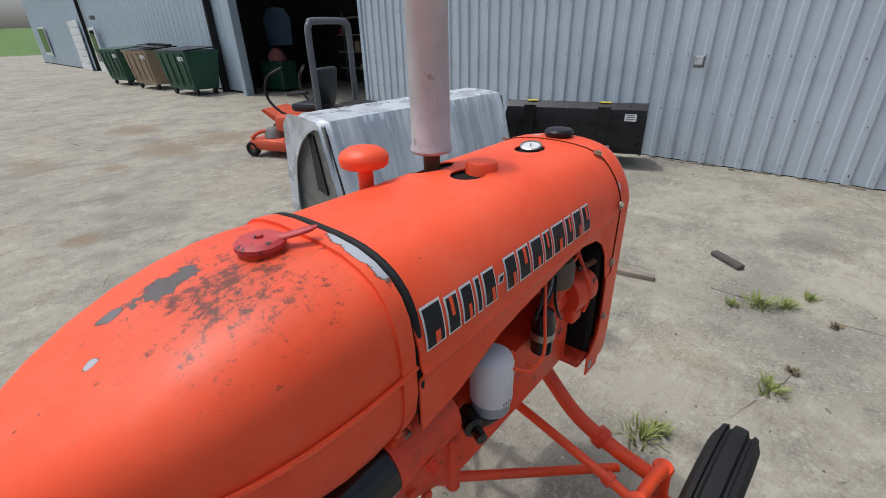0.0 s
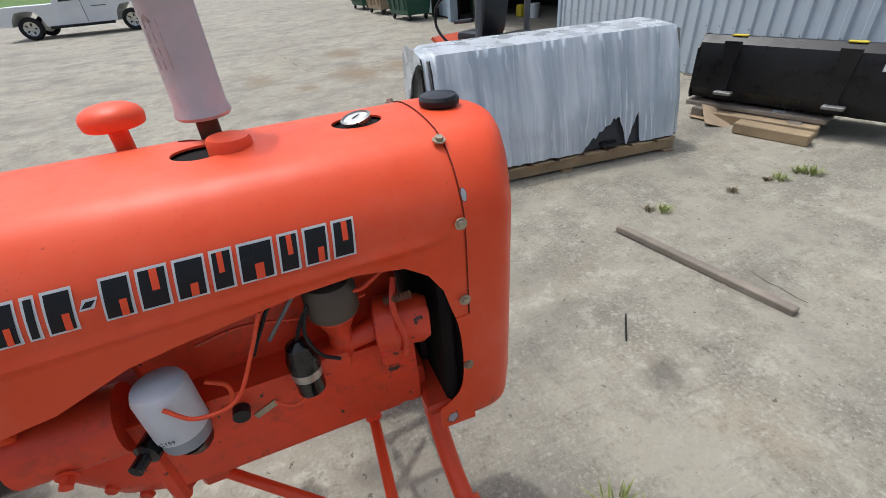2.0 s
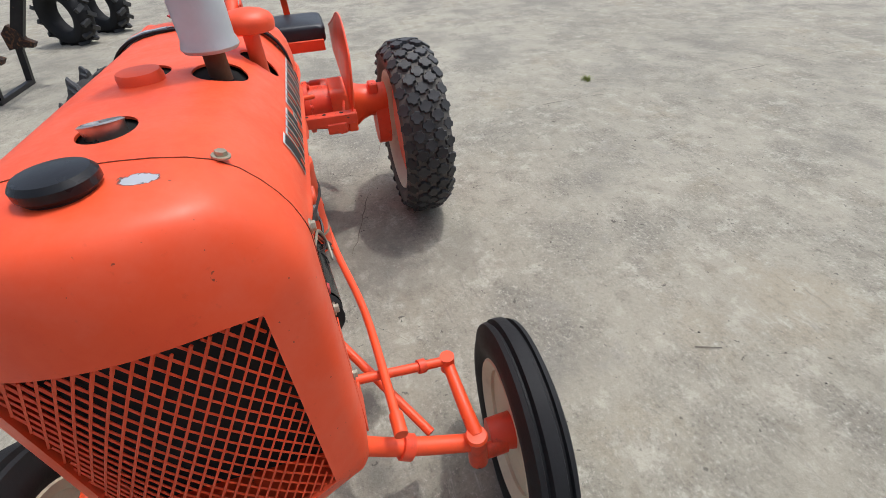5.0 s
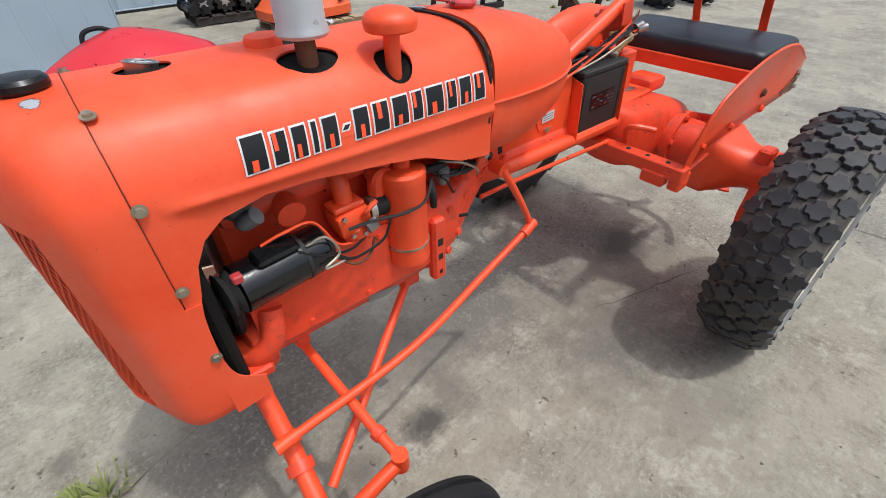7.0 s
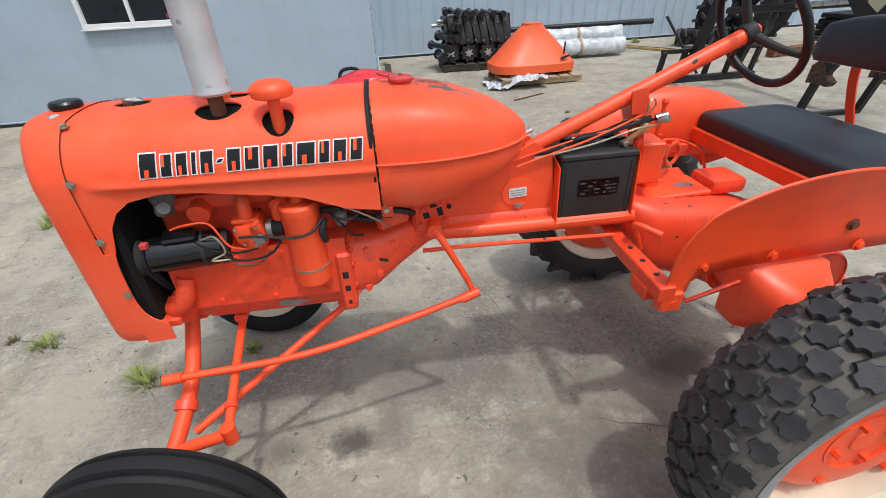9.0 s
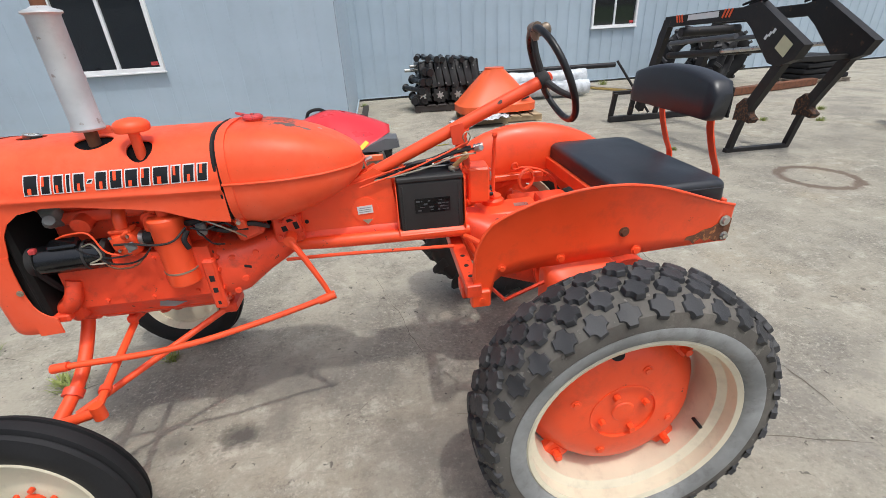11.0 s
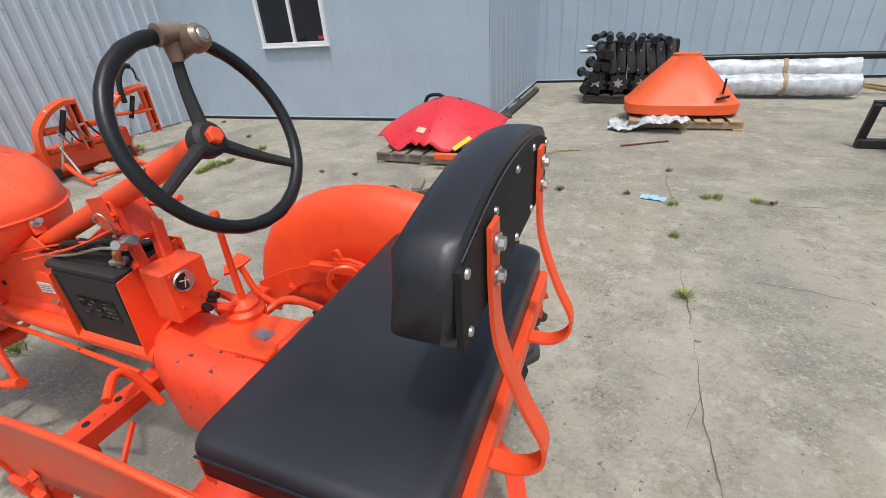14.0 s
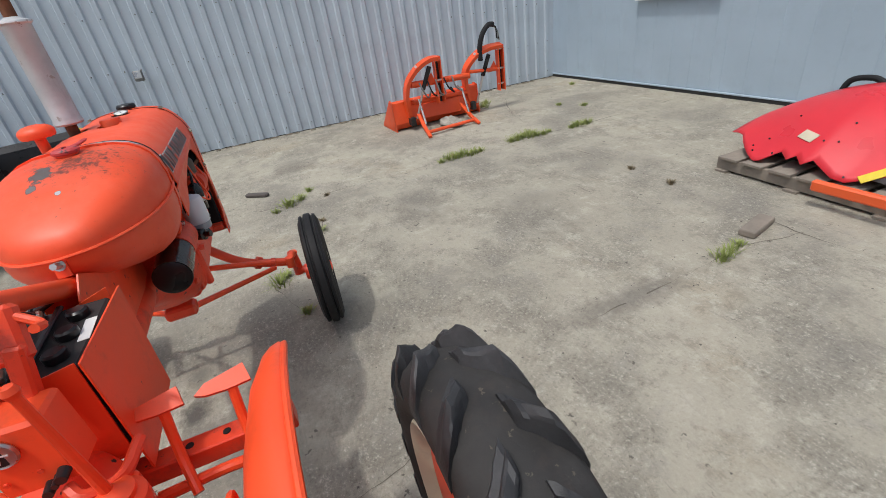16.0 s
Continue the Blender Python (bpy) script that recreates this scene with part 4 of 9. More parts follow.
P("manifold", B((1.66, 0.095, 1.075), (0.42, 0.06, 0.05), (0, 2, 0), bevel=0.02, seg=2), PAINT_OLD, engine, "grimy manifold")
P("thermostat", L([(0.03, -0.02), (0.034, 0.0), (0.03, 0.02), (0.015, 0.03)], pose(1.83, 0.12, 1.1, -30, 0, 0), 14), GREY_METAL, engine, "grey cast outlet")
P("petcock", TU([(1.41, 0.14, 1.02), (1.375, 0.16, 1.03), (1.35, 0.165, 1.03)], 0.011, 8), BLACK_DUSTY, engine)
P("sediment_bowl", L([(0.012, -0.03), (0.018, -0.02), (0.018, 0.012), (0.01, 0.018)], pose(1.355, 0.165, 1.01), 12), GREY_METAL, engine)
P("fuel_hose", TU([(1.40, 0.175, 1.005), (1.41, 0.195, 0.98), (1.405, 0.19, 0.945)], 0.009, 8), RUBBER, engine)
for k in range(4):
    x = 1.45 + 0.115 * k
    P("spark_plug", L([(0.011, 0), (0.011, 0.012), (0.007, 0.014), (0.007, 0.04), (0.003, 0.045)], pose(x, -0.085, 1.10, 62, 0, 0), 12), WHITE_PART, engine, "white spark plug")
    P("plug_wire", TU([(x, -0.12, 1.125), (x + 0.02, -0.16, 1.14), (1.70, -0.17, 1.14), (1.742, -0.165, 1.12)], 0.0035, 6, 5), BLACK, engine)
for k in range(9):
    P("head_nut", hexbolt((1.40 + 0.058 * k, 0.118, 1.145), (0, 0.7, 0.7), 0.008, 0.012), PAINT_OLD if k % 3 else GREY_METAL, engine)
P("manifold_port", C((1.74, 0.11, 1.06), (1.74, 0.155, 1.05), 0.03, seg=16), PAINT_OLD, engine)
P("manifold_port", C((1.52, 0.11, 1.06), (1.52, 0.15, 1.05), 0.028, seg=16), PAINT_OLD, engine)
P("breather_elbow", TU([(1.82, 0.11, 1.06), (1.83, 0.15, 1.07), (1.81, 0.175, 1.09)], 0.017, 12), GREY_METAL, engine, "pale cast elbow")
for pts, mt in (([(1.70, 0.20, 0.96), (1.66, 0.215, 0.93), (1.61, 0.20, 0.915), (1.56, 0.20, 0.93), (1.53, 0.185, 0.96)], BLACK),
                ([(1.69, 0.205, 0.945), (1.65, 0.215, 0.91), (1.60, 0.195, 0.90), (1.57, 0.17, 0.92)], RUST),
                ([(1.40, 0.15, 1.03), (1.36, 0.18, 1.0), (1.33, 0.175, 0.95), (1.30, 0.15, 0.93)], BLACK),
                ([(1.38, 0.19, 1.02), (1.33, 0.195, 1.01), (1.28, 0.17, 1.02), (1.24, 0.16, 0.99), (1.20, 0.13, 0.97)], BLACK),
                ([(1.36, 0.16, 1.04), (1.31, 0.185, 1.03), (1.25, 0.18, 0.99), (1.22, 0.15, 0.95)], BRASS)):
    P("wire", TU(pts, 0.0035, 6, 5), mt, engine, "loose engine wire")
P("linkage_yoke", B((1.585, 0.195, 0.975), (0.03, 0.012, 0.03), (0, 20, 0), bevel=0.003), GREY_METAL, carb)
P("throttle_arm", TU([(1.60, 0.185, 1.0), (1.595, 0.20, 1.02), (1.57, 0.20, 1.035)], 0.006, 8), PAINT, carb)
for x, z in ((1.59, 1.01), (1.645, 1.01), (1.60, 0.955), (1.63, 0.96)):
    P("screw", hexbolt((x, 0.184, z), (0, 1, 0), 0.006, 0.006, False), STEEL, carb)
P("drain_chip", PR([(1.40, 0.69), (1.47, 0.70), (1.52, 0.705), (1.50, 0.68), (1.43, 0.675)], Matrix(((1, 0, 0, 0), (0, 0, 1, 0.128), (0, 1, -0.3, 0.038), (0, 0, 0, 1))), 0.002), GRIME_SHADE, engine, "oily black smear")
# right side of the engine
filt = P("oil_filter", L([(0.03, 0.912), (0.038, 0.917), (0.038, 0.93), (0.0435, 0.934), (0.0435, 1.022), (0.039, 1.034), (0.022, 1.041), (0.0005, 1.042)], pose(1.452, -0.19, 0), 26), WHITE_PART, engine, "white spin-on oil filter")
P("base_ring", C((1.452, -0.19, 0.905), (1.452, -0.19, 0.932), 0.0395, seg=24), surface("pale_grey_plastic", (0.4, 0.43, 0.46), 0.45), filt)
P("adapter", C((1.452, -0.17, 0.87), (1.452, -0.19, 0.9), 0.03, seg=14), BLACK, filt)
txt = bpy.data.curves.new("number", "FONT")
txt.body, txt.size, txt.extrude = "C159", 0.011, 0.0002
num = new("number", txt)
num.data.materials.append(BLACK_DECAL)
num.parent = filt
num.matrix_basis = pose(1.428, -0.2345, 0.945, 90, 0, -8)
P("sender", L([(0.004, -0.03), (0.02, -0.028), (0.022, -0.015), (0.022, 0.02), (0.012, 0.025), (0.012, 0.05)], pose(1.395, -0.18, 0.90, 90, 0, -25), 16), GLOSS_BLACK, engine, "black oil pressure sender")
sed = P("fuel_pump_bottle", L([(0.014, 0.905), (0.026, 0.91), (0.027, 0.97), (0.029, 0.972), (0.029, 0.99), (0.026, 1.0), (0.022, 1.02), (0.008, 1.03)], pose(1.668, -0.185, 0), 20), GLOSS_BLACK, engine, "black ignition coil")
P("clamp", C((1.668, -0.185, 0.948), (1.668, -0.185, 0.966), 0.0285, seg=20), STEEL, sed)
dist = P("distributor", L([(0.018, 1.0), (0.026, 1.02), (0.036, 1.045), (0.042, 1.05), (0.042, 1.10), (0.036, 1.115), (0.0005, 1.118)], pose(1.742, -0.165, 0), 20), PAINT_OLD, engine)
P("distributor_cap", L([(0.044, 1.055), (0.046, 1.06), (0.046, 1.105), (0.038, 1.12), (0.0005, 1.123)], pose(1.742, -0.165, 0), 20), surface("dusty_brown_cap", (0.11, 0.085, 0.06), 0.6, big=20), dist, "dusty brown distributor cap")
P("stem", TU([(1.742, -0.165, 1.02), (1.742, -0.16, 0.98), (1.74, -0.15, 0.94)], 0.022, 12), PAINT_OLD, dist)
P("drive_housing", B((1.715, -0.165, 0.945), (0.07, 0.05, 0.05), bevel=0.012, seg=2), PAINT_OLD, dist)
gov = P("governor", L([(0.03, -0.05), (0.05, -0.045), (0.052, -0.01), (0.044, 0.0), (0.044, 0.04), (0.036, 0.055), (0.0005, 0.06)], pose(1.855, -0.168, 0.985, 0, 90, -12) @ Matrix.Diagonal((1.08, 1.08, 1, 1)), 22), PAINT_OLD, engine, "orange governor housing")
P("arm", C((1.742, -0.155, 0.965), (1.82, -0.16, 0.98), 0.022, seg=12), PAINT_OLD, gov)
P("lever", TU([(1.85, -0.205, 0.93), (1.85, -0.215, 0.99), (1.84, -0.20, 1.05), (1.855, -0.17, 1.09)], 0.006, 6), PAINT_OLD, gov)
P("spring", L([(0.008, k * 0.004) if k % 2 else (0.006, k * 0.004) for k in range(14)], pose(1.83, -0.185, 1.055, 70, 0, 60), 10), RUST, gov, "small rusty spring")
P("bracket", B((1.83, -0.185, 0.925), (0.05, 0.03, 0.04), bevel=0.006), PAINT_OLD, gov)
for pts, mt, r in (([(1.46, -0.235, 1.02), (1.50, -0.25, 0.995), (1.56, -0.245, 1.0), (1.60, -0.22, 1.06), (1.63, -0.20, 1.12)], PAINT, 0.0035),
                   ([(1.60, -0.20, 1.04), (1.62, -0.20, 1.08), (1.66, -0.18, 1.13), (1.74, -0.15, 1.15)], BLACK, 0.0035),
                   ([(1.63, -0.2, 1.06), (1.66, -0.2, 1.1), (1.70, -0.18, 1.14)], GREY_METAL, 0.0035),
                   ([(1.75, -0.18, 1.11), (1.79, -0.19, 1.10), (1.84, -0.18, 1.12), (1.9, -0.15, 1.10)], PAINT_OLD, 0.004),
                   ([(1.50, -0.19, 0.93), (1.535, -0.19, 0.945), (1.54, -0.185, 0.98), (1.51, -0.18, 1.0)], PAINT, 0.004),
                   ([(1.60, -0.19, 0.91), (1.63, -0.20, 0.895), (1.655, -0.20, 0.91), (1.66, -0.19, 0.94)], PAINT, 0.003),
                   ([(1.52, -0.17, 1.07), (1.60, -0.175, 1.085), (1.70, -0.17, 1.06), (1.80, -0.175, 1.075)], PAINT_OLD, 0.003),
                   ([(1.70, -0.19, 1.10), (1.685, -0.20, 1.05), (1.70, -0.205, 1.0), (1.73, -0.20, 0.97)], BLACK, 0.0035),
                   ([(1.668, -0.185, 1.03), (1.69, -0.19, 1.08), (1.735, -0.17, 1.125)], BLACK, 0.004)):
    P("pipe", TU(pts, r, 8, 5), mt, engine)
P("plug", C((1.535, -0.155, 0.885), (1.535, -0.175, 0.885), 0.016, seg=12), BLACK, engine)
P("plate", B((1.575, -0.157, 0.865), (0.05, 0.003, 0.014), (0, -25, 0)), BRASS, engine, "small brass number plate")
# clutch housing
bm = bmesh.new()
rings = []
for x, ry, rz, cz in ((1.385, 0.16, 0.13, 0.79), (1.36, 0.16, 0.13, 0.79), (1.352, 0.148, 0.122, 0.79), (1.28, 0.135, 0.112, 0.80), (1.19, 0.095, 0.082, 0.835), (1.10, 0.055, 0.055, 0.86), (1.05, 0.042, 0.04, 0.865)):
    rings.append([Vector((x, ry * math.copysign(abs(math.cos(t)) ** 0.7, math.cos(t)), cz + rz * math.copysign(abs(math.sin(t)) ** 0.7, math.sin(t)))) for t in (2 * math.pi * (k + 0.5) / 24 for k in range(24))])
loft(bm, rings)
clutch = P("clutch_housing", bm, PAINT_OLD, label="cast clutch bell housing")
P("flange_ear", B((1.372, 0.155, 0.775), (0.046, 0.035, 0.21), bevel=0.008), PAINT_OLD, clutch)
P("flange_ear", B((1.372, -0.15, 0.775), (0.03, 0.03, 0.16), bevel=0.008), PAINT_OLD, clutch)
for z, w, h in ((0.70, 0.012, 0.016), (0.755, 0.018, 0.022), (0.805, 0.02, 0.026)):
    P("slot", B((1.372, 0.1715, z), (w, 0.004, h), bevel=0.0015), SHADE_BLACK, clutch)
P("starter", C((1.20, -0.125, 0.93), (1.36, -0.125, 0.93), 0.062, seg=22), PAINT_OLD, clutch, "orange starter motor nose")
P("starter_body", C((1.03, -0.13, 0.92), (1.20, -0.128, 0.928), 0.058, seg=28), GLOSS_BLACK, clutch, "black starter motor body")
P("starter_end", L([(0.054, 0.0), (0.056, 0.004), (0.05, 0.008), (0.0005, 0.01)], pose(1.03, -0.13, 0.92, 0, -90, 0), 22), BLACK, clutch)
P("bolt", hexbolt((1.27, -0.185, 0.90), (0, -1, -0.2), 0.012, 0.02), PAINT_OLD, clutch)
for s in (1, -1):
    for x, y, z in ((1.30, 0.125, 0.86), (1.27, 0.128, 0.77), (1.22, 0.10, 0.86), (1.31, 0.128, 0.72)):
        P("boss", C((x, s * y, z), (x - 0.002, s * (y + 0.008), z), 0.014, 0.011, seg=14), PAINT_OLD, clutch)
for k in range(7):
    a = radians(-60 + 24 * k)
    P("bolt", hexbolt((1.3535, 0.15 * math.copysign(abs(math.cos(a)) ** 0.7, math.cos(a)), 0.79 + 0.118 * math.copysign(abs(math.sin(a)) ** 0.7, math.sin(a))), (-1, 0.3, 0), 0.009, 0.012), PAINT_OLD, clutch)
P("inspection_slot", B((1.25, 0.131, 0.82), (0.03, 0.004, 0.012), (0, -6, -14), bevel=0.002), SHADE_BLACK, clutch)
P("bracket", B((1.21, 0.115, 0.965), (0.10, 0.05, 0.06), (0, 18, 0), bevel=0.012), PAINT_OLD, clutch)
P("linkage", TU([(1.34, 0.15, 1.0), (1.27, 0.16, 0.985), (1.20, 0.15, 1.0), (1.14, 0.12, 0.97)], 0.009, 8), BLACK_DUSTY, clutch)
# steering gear, pitman arm
P("gear_plate", B((1.09, 0.05, 0.93), (0.11, 0.05, 0.12), bevel=0.01), PAINT_OLD, clutch)
P("bracket_web", PR([(1.03, 0.90), (1.13, 0.885), (1.12, 0.955), (1.08, 0.985), (1.045, 0.97)], Matrix(((1, 0, 0, 0), (0, 0, 1, 0.066), (0, 1, 0, 0), (0, 0, 0, 1))), 0.012), PAINT_OLD, clutch)
for x, z, w, h in ((1.055, 0.945, 0.018, 0.03), (1.10, 0.935, 0.02, 0.022), (1.075, 0.968, 0.024, 0.012)):
    P("slot", B((x, 0.0785, z), (w, 0.002, h), (0, 12, 0), bevel=0.0008), SHADE_BLACK, clutch)
for x, z in ((1.04, 0.915), (1.12, 0.905), (1.11, 0.96), (1.06, 0.982)):
    P("bolt", hexbolt((x, 0.078, z), (0, 1, 0), 0.0085, 0.01), PAINT_OLD, clutch)
P("pitman_shaft", C((1.08, 0.03, 0.905), (1.08, 0.125, 0.9), 0.023, seg=16), PAINT, clutch)
P("pitman_arm", TU([(1.08, 0.115, 0.90), (1.045, 0.13, 0.84), (0.985, 0.15, 0.72), (0.965, 0.155, 0.665)], (0.013, 0.0095), 10), PAINT, clutch)
# torque tube, side sheets
P("torque_tube", C((1.14, 0, 0.865), (0.38, 0, 0.86), 0.05, seg=20), PAINT_OLD, label="long torque tube")
P("frame_rail", TU([(1.12, 0.03, 0.85), (0.9, 0.055, 0.85), (0.38, 0.06, 0.845)], 0.026, 12), PAINT)
out = [(1.17, 1.02), (1.05, 0.995), (0.93, 1.035), (0.80, 1.10), (0.74, 1.13), (0.68, 1.09), (0.655, 0.86), (0.86, 0.86), (1.13, 0.87)]
for s in (1, -1):
    mm = Matrix(((1, 0, 0, 0), (0, 0, 1, 0.032 if s > 0 else -0.036), (0, 1, 0, 0), (0, 0, 0, 1)))
    sheet_part = P("side_sheet", PR(out, mm, 0.004), PAINT, label="orange steering-post side sheet")
P("cover", L([(0.052, 0.0), (0.052, 0.004), (0.0005, 0.005)], pose(0.79, 0.036, 0.965, -90, 0, 0), 24), PAINT, sheet_part, "round inspection cover")
P("serial_plate", B((0.79, 0.043, 0.967), (0.06, 0.002, 0.032), (0, 3, 0)), WHITE_DECAL, sheet_part, "small silver data plate")
bm = bmesh.new()
for k in range(3):
    box(bm, (0.79, 0.0445, 0.975 - 0.008 * k), (0.048, 0.001, 0.002), (0, 3, 0))
P("print_lines", bm, GREY_METAL, sheet_part)
P("cover_tab", PR([(-0.02, 0), (0.02, 0), (0, -0.02)], Matrix(((1, 0, 0, 0.785), (0, 0, 1, 0.040), (0, 1, 0, 0.925), (0, 0, 0, 1))), 0.004), BRASS, sheet_part)
for x in (0.70, 0.86, 1.0):
    P("bolt", hexbolt((x, 0.036, 0.885), (0, 1, 0), 0.006, 0.006), PAINT, sheet_part)
for x, z, r in ((1.055, 0.985, 0.014), (1.10, 0.96, 0.01), (1.02, 0.94, 0.008)):
    P("hole", C((x, 0.038, z), (x, 0.0405, z), r, seg=12), SHADE_BLACK, sheet_part)
# battery in its tray
tray = P("battery_tray", B((0.53, -0.01, 0.853), (0.27, 0.19, 0.012), bevel=0.003), PAINT, label="orange battery tray with upright end plates")
P("end_plate", PR([(-0.095, 0.86), (0.085, 0.86), (0.075, 1.05), (-0.10, 1.11)], Matrix(((0, 0, 1, 0.662), (1, 0, 0, 0), (0, 1, 0, 0), (0, 0, 0, 1))), 0.004), PAINT, tray)
P("end_plate", PR([(-0.095, 0.86), (0.085, 0.86), (0.075, 1.07), (-0.10, 1.10)], Matrix(((0, 0, 1, 0.395), (1, 0, 0, 0), (0, 1, 0, 0), (0, 0, 0, 1))), 0.004), PAINT, tray)
P("right_plate", PR([(0.39, 0.80), (0.67, 0.80), (0.70, 1.09), (0.39, 1.10)], Matrix(((1, 0, 0, 0), (0, 0, 1, -0.112), (0, 1, 0, 0), (0, 0, 0, 1))), 0.004), PAINT, tray)
battery = P("battery", B((0.53, -0.012, 0.965), (0.255, 0.165, 0.205), bevel=0.006), BLACK_DUSTY, label="black lead-acid battery with a worn label")
P("lid", B((0.53, -0.012, 1.078), (0.262, 0.172, 0.02), bevel=0.005), BLACK_DUSTY, battery)
P("front_label", B((0.525, 0.0712, 0.97), (0.14, 0.0012, 0.06)), surface("worn_black_label", (0.006, 0.006, 0.007), 0.28, big=20, amount=0.4), battery, "worn glossy black label")
bm, rnd = bmesh.new(), random.Random(3)
for j in range(4):
    x = 0.462
    while x < 0.585:
        w = rnd.uniform(0.004, 0.02)
        if rnd.random() < 0.7:
            box(bm, (x + w / 2, 0.0722, 0.951 + 0.0125 * j), (w, 0.001, rnd.uniform(0.002, 0.007)))
        x += w + 0.003
P("label_marks", bm, surface("rubbed_grey_print", (0.09, 0.09, 0.095), 0.5), battery, "rubbed unreadable grey marks")
for x in (0.42, 0.64):
    P("case_rib", B((x, 0.0715, 0.965), (0.006, 0.004, 0.18), bevel=0.001), BLACK_DUSTY, battery)
for x in (0.45, 0.525, 0.60):
    P("vent_cap", L([(0.019, 1.088), (0.021, 1.092), (0.021, 1.104), (0.016, 1.108), (0.0005, 1.108)], pose(x, -0.055, 0), 16), BLACK, battery)
P("sticker", B((0.535, -0.085, 1.0885), (0.085, 0.022, 0.001), (0, 0, 3)), WHITE_DECAL, battery, "white warning sticker")
for x, mt in ((0.43, STEEL), (0.63, STEEL)):
    P("terminal", L([(0.012, 0), (0.01, 0.02), (0.006, 0.022)], pose(x, 0.03, 1.088), 12), mt, battery)
    P("cable_clamp", B((x, 0.03, 1.10), (0.04, 0.026, 0.016), (0, 0, 20), bevel=0.004), BRASS, battery)
P("cable", TU([(0.43, 0.03, 1.105), (0.40, 0.045, 1.135), (0.38, 0.05, 1.15), (0.40, 0.03, 1.165), (0.44, 0.0, 1.16)], 0.009, 8), surface("tan_cable", (0.5, 0.3, 0.12), 0.5), battery, "tan battery cable")
P("cable", TU([(0.63, 0.03, 1.105), (0.60, 0.04, 1.13), (0.52, 0.03, 1.14), (0.44, 0.02, 1.16), (0.36, 0.03, 1.175)], 0.008, 8), BLACK, battery)
P("hold_down", B((0.53, -0.012, 1.098), (0.25, 0.014, 0.01), (0, 0, 2), bevel=0.003), BLACK, battery)
# switch box
sbox = P("switch_box", B((0.326, -0.02, 1.018), (0.085, 0.115, 0.145), (0, 0, -4), bevel=0.007), PAINT, label="orange switch box with an ammeter")
P("ammeter", L([(0.026, 0), (0.028, 0.004), (0.025, 0.008), (0.022, 0.006), (0.0005, 0.006)], pose(0.283, -0.003, 1.05, 0, -90, -4), 24), STEEL, sbox, "ammeter with a chrome rim")
P("dial", C((0.2775, -0.003, 1.05), (0.2765, -0.003, 1.05), 0.0215, seg=20), BLACK, sbox)
P("needle", B((0.276, -0.003, 1.052), (0.001, 0.028, 0.003), (20, 0, 0)), WHITE_DECAL, sbox)
P("needle", B((0.276, -0.003, 1.047), (0.001, 0.003, 0.026), (20, 0, 0)), WHITE_DECAL, sbox)
for y, z, r in ((-0.058, 0.975, 0.011), (-0.03, 0.955, 0.01), (-0.045, 0.966, 0.007)):
    P("knob", C((0.285, y, z), (0.258, y, z), r, r * 0.8, seg=14), BLACK, sbox)
for y, z in ((0.024, 1.075), (0.02, 0.985), (-0.03, 0.99)):
    P("screw", hexbolt((0.284, y, z), (-1, 0, 0), 0.005, 0.004, False), PAINT_OLD, sbox)
P("loom", TU([(0.27, -0.05, 0.945), (0.25, -0.075, 0.93), (0.28, -0.12, 0.915), (0.36, -0.135, 0.915)], 0.012, 8), PAINT_OLD, sbox)
# steering column and wheel
P("steering_column", TU([(0.80, 0, 1.075), (0.078, -0.009, 1.391)], 0.024, 16, 1), PAINT, label="orange steering column tube")
bm = bmesh.new()
box(bm, (0.40, -0.02, 1.19), (0.035, 0.10, 0.10), (0, 24, 0), bevel=0.008)
box(bm, (0.37, -0.045, 1.12), (0.03, 0.03, 0.12), (10, 10, 0), bevel=0.005)
P("column_bracket", bm, PAINT_OLD)
P("bracket_tab", PR([(0, 0), (0.06, 0.0), (0.07, 0.07), (0.02, 0.08)], Matrix(((1, 0, 0, 0.37), (0, 0, 1, 0.028), (0, 1, 0, 1.19), (0, 0, 0, 1))), 0.006), PAINT_OLD)
P("throttle_lever", TU([(0.42, -0.03, 1.235), (0.39, -0.10, 1.20), (0.34, -0.115, 1.215)], 0.008, 8), PAINT)
P("choke_knob", L([(0.008, 0), (0.012, 0.004), (0.012, 0.03), (0.01, 0.034)], pose(0.345, 0.05, 1.17, -70, 0, 30), 14), STEEL, label="steel choke knob")
P("choke_cable", TU([(0.345, 0.05, 1.168), (0.42, 0.03, 1.155), (0.6, 0.04, 1.13), (0.9, 0.05, 1.06), (1.25, 0.12, 1.02)], 0.003, 6), PAINT)
P("governor_rod", TU([(0.37, 0.04, 1.20), (0.55, 0.045, 1.13), (0.80, 0.05, 1.06)], 0.004, 6), PAINT)
P("wire_loop", TU([(0.385, 0.045, 1.20), (0.395, 0.06, 1.225), (0.38, 0.055, 1.24), (0.365, 0.05, 1.22), (0.375, 0.04, 1.19)], 0.0025, 6, 5), BRASS)
for y, z, mt, rad in ((0.035, 0.0, BLACK, 0.0065), (0.05, -0.012, BRASS, 0.0035)):
    P("cable", TU([(0.345, y, 1.168 + z), (0.42, y + 0.012, 1.165 + z), (0.54, y + 0.008, 1.13 + z), (0.66, y, 1.10 + z * 0.6), (0.74, y - 0.005, 1.085 + z * 0.3)], rad, 8, 5), mt, None, "cable along the steering column")
P("cable_plug", C((0.35, 0.04, 1.172), (0.315, 0.045, 1.182), 0.015, 0.012, seg=12), STEEL)
P("bracket_post", B((0.385, 0.012, 1.16), (0.028, 0.02, 0.19), (0, 8, 0), bevel=0.004), PAINT_OLD)
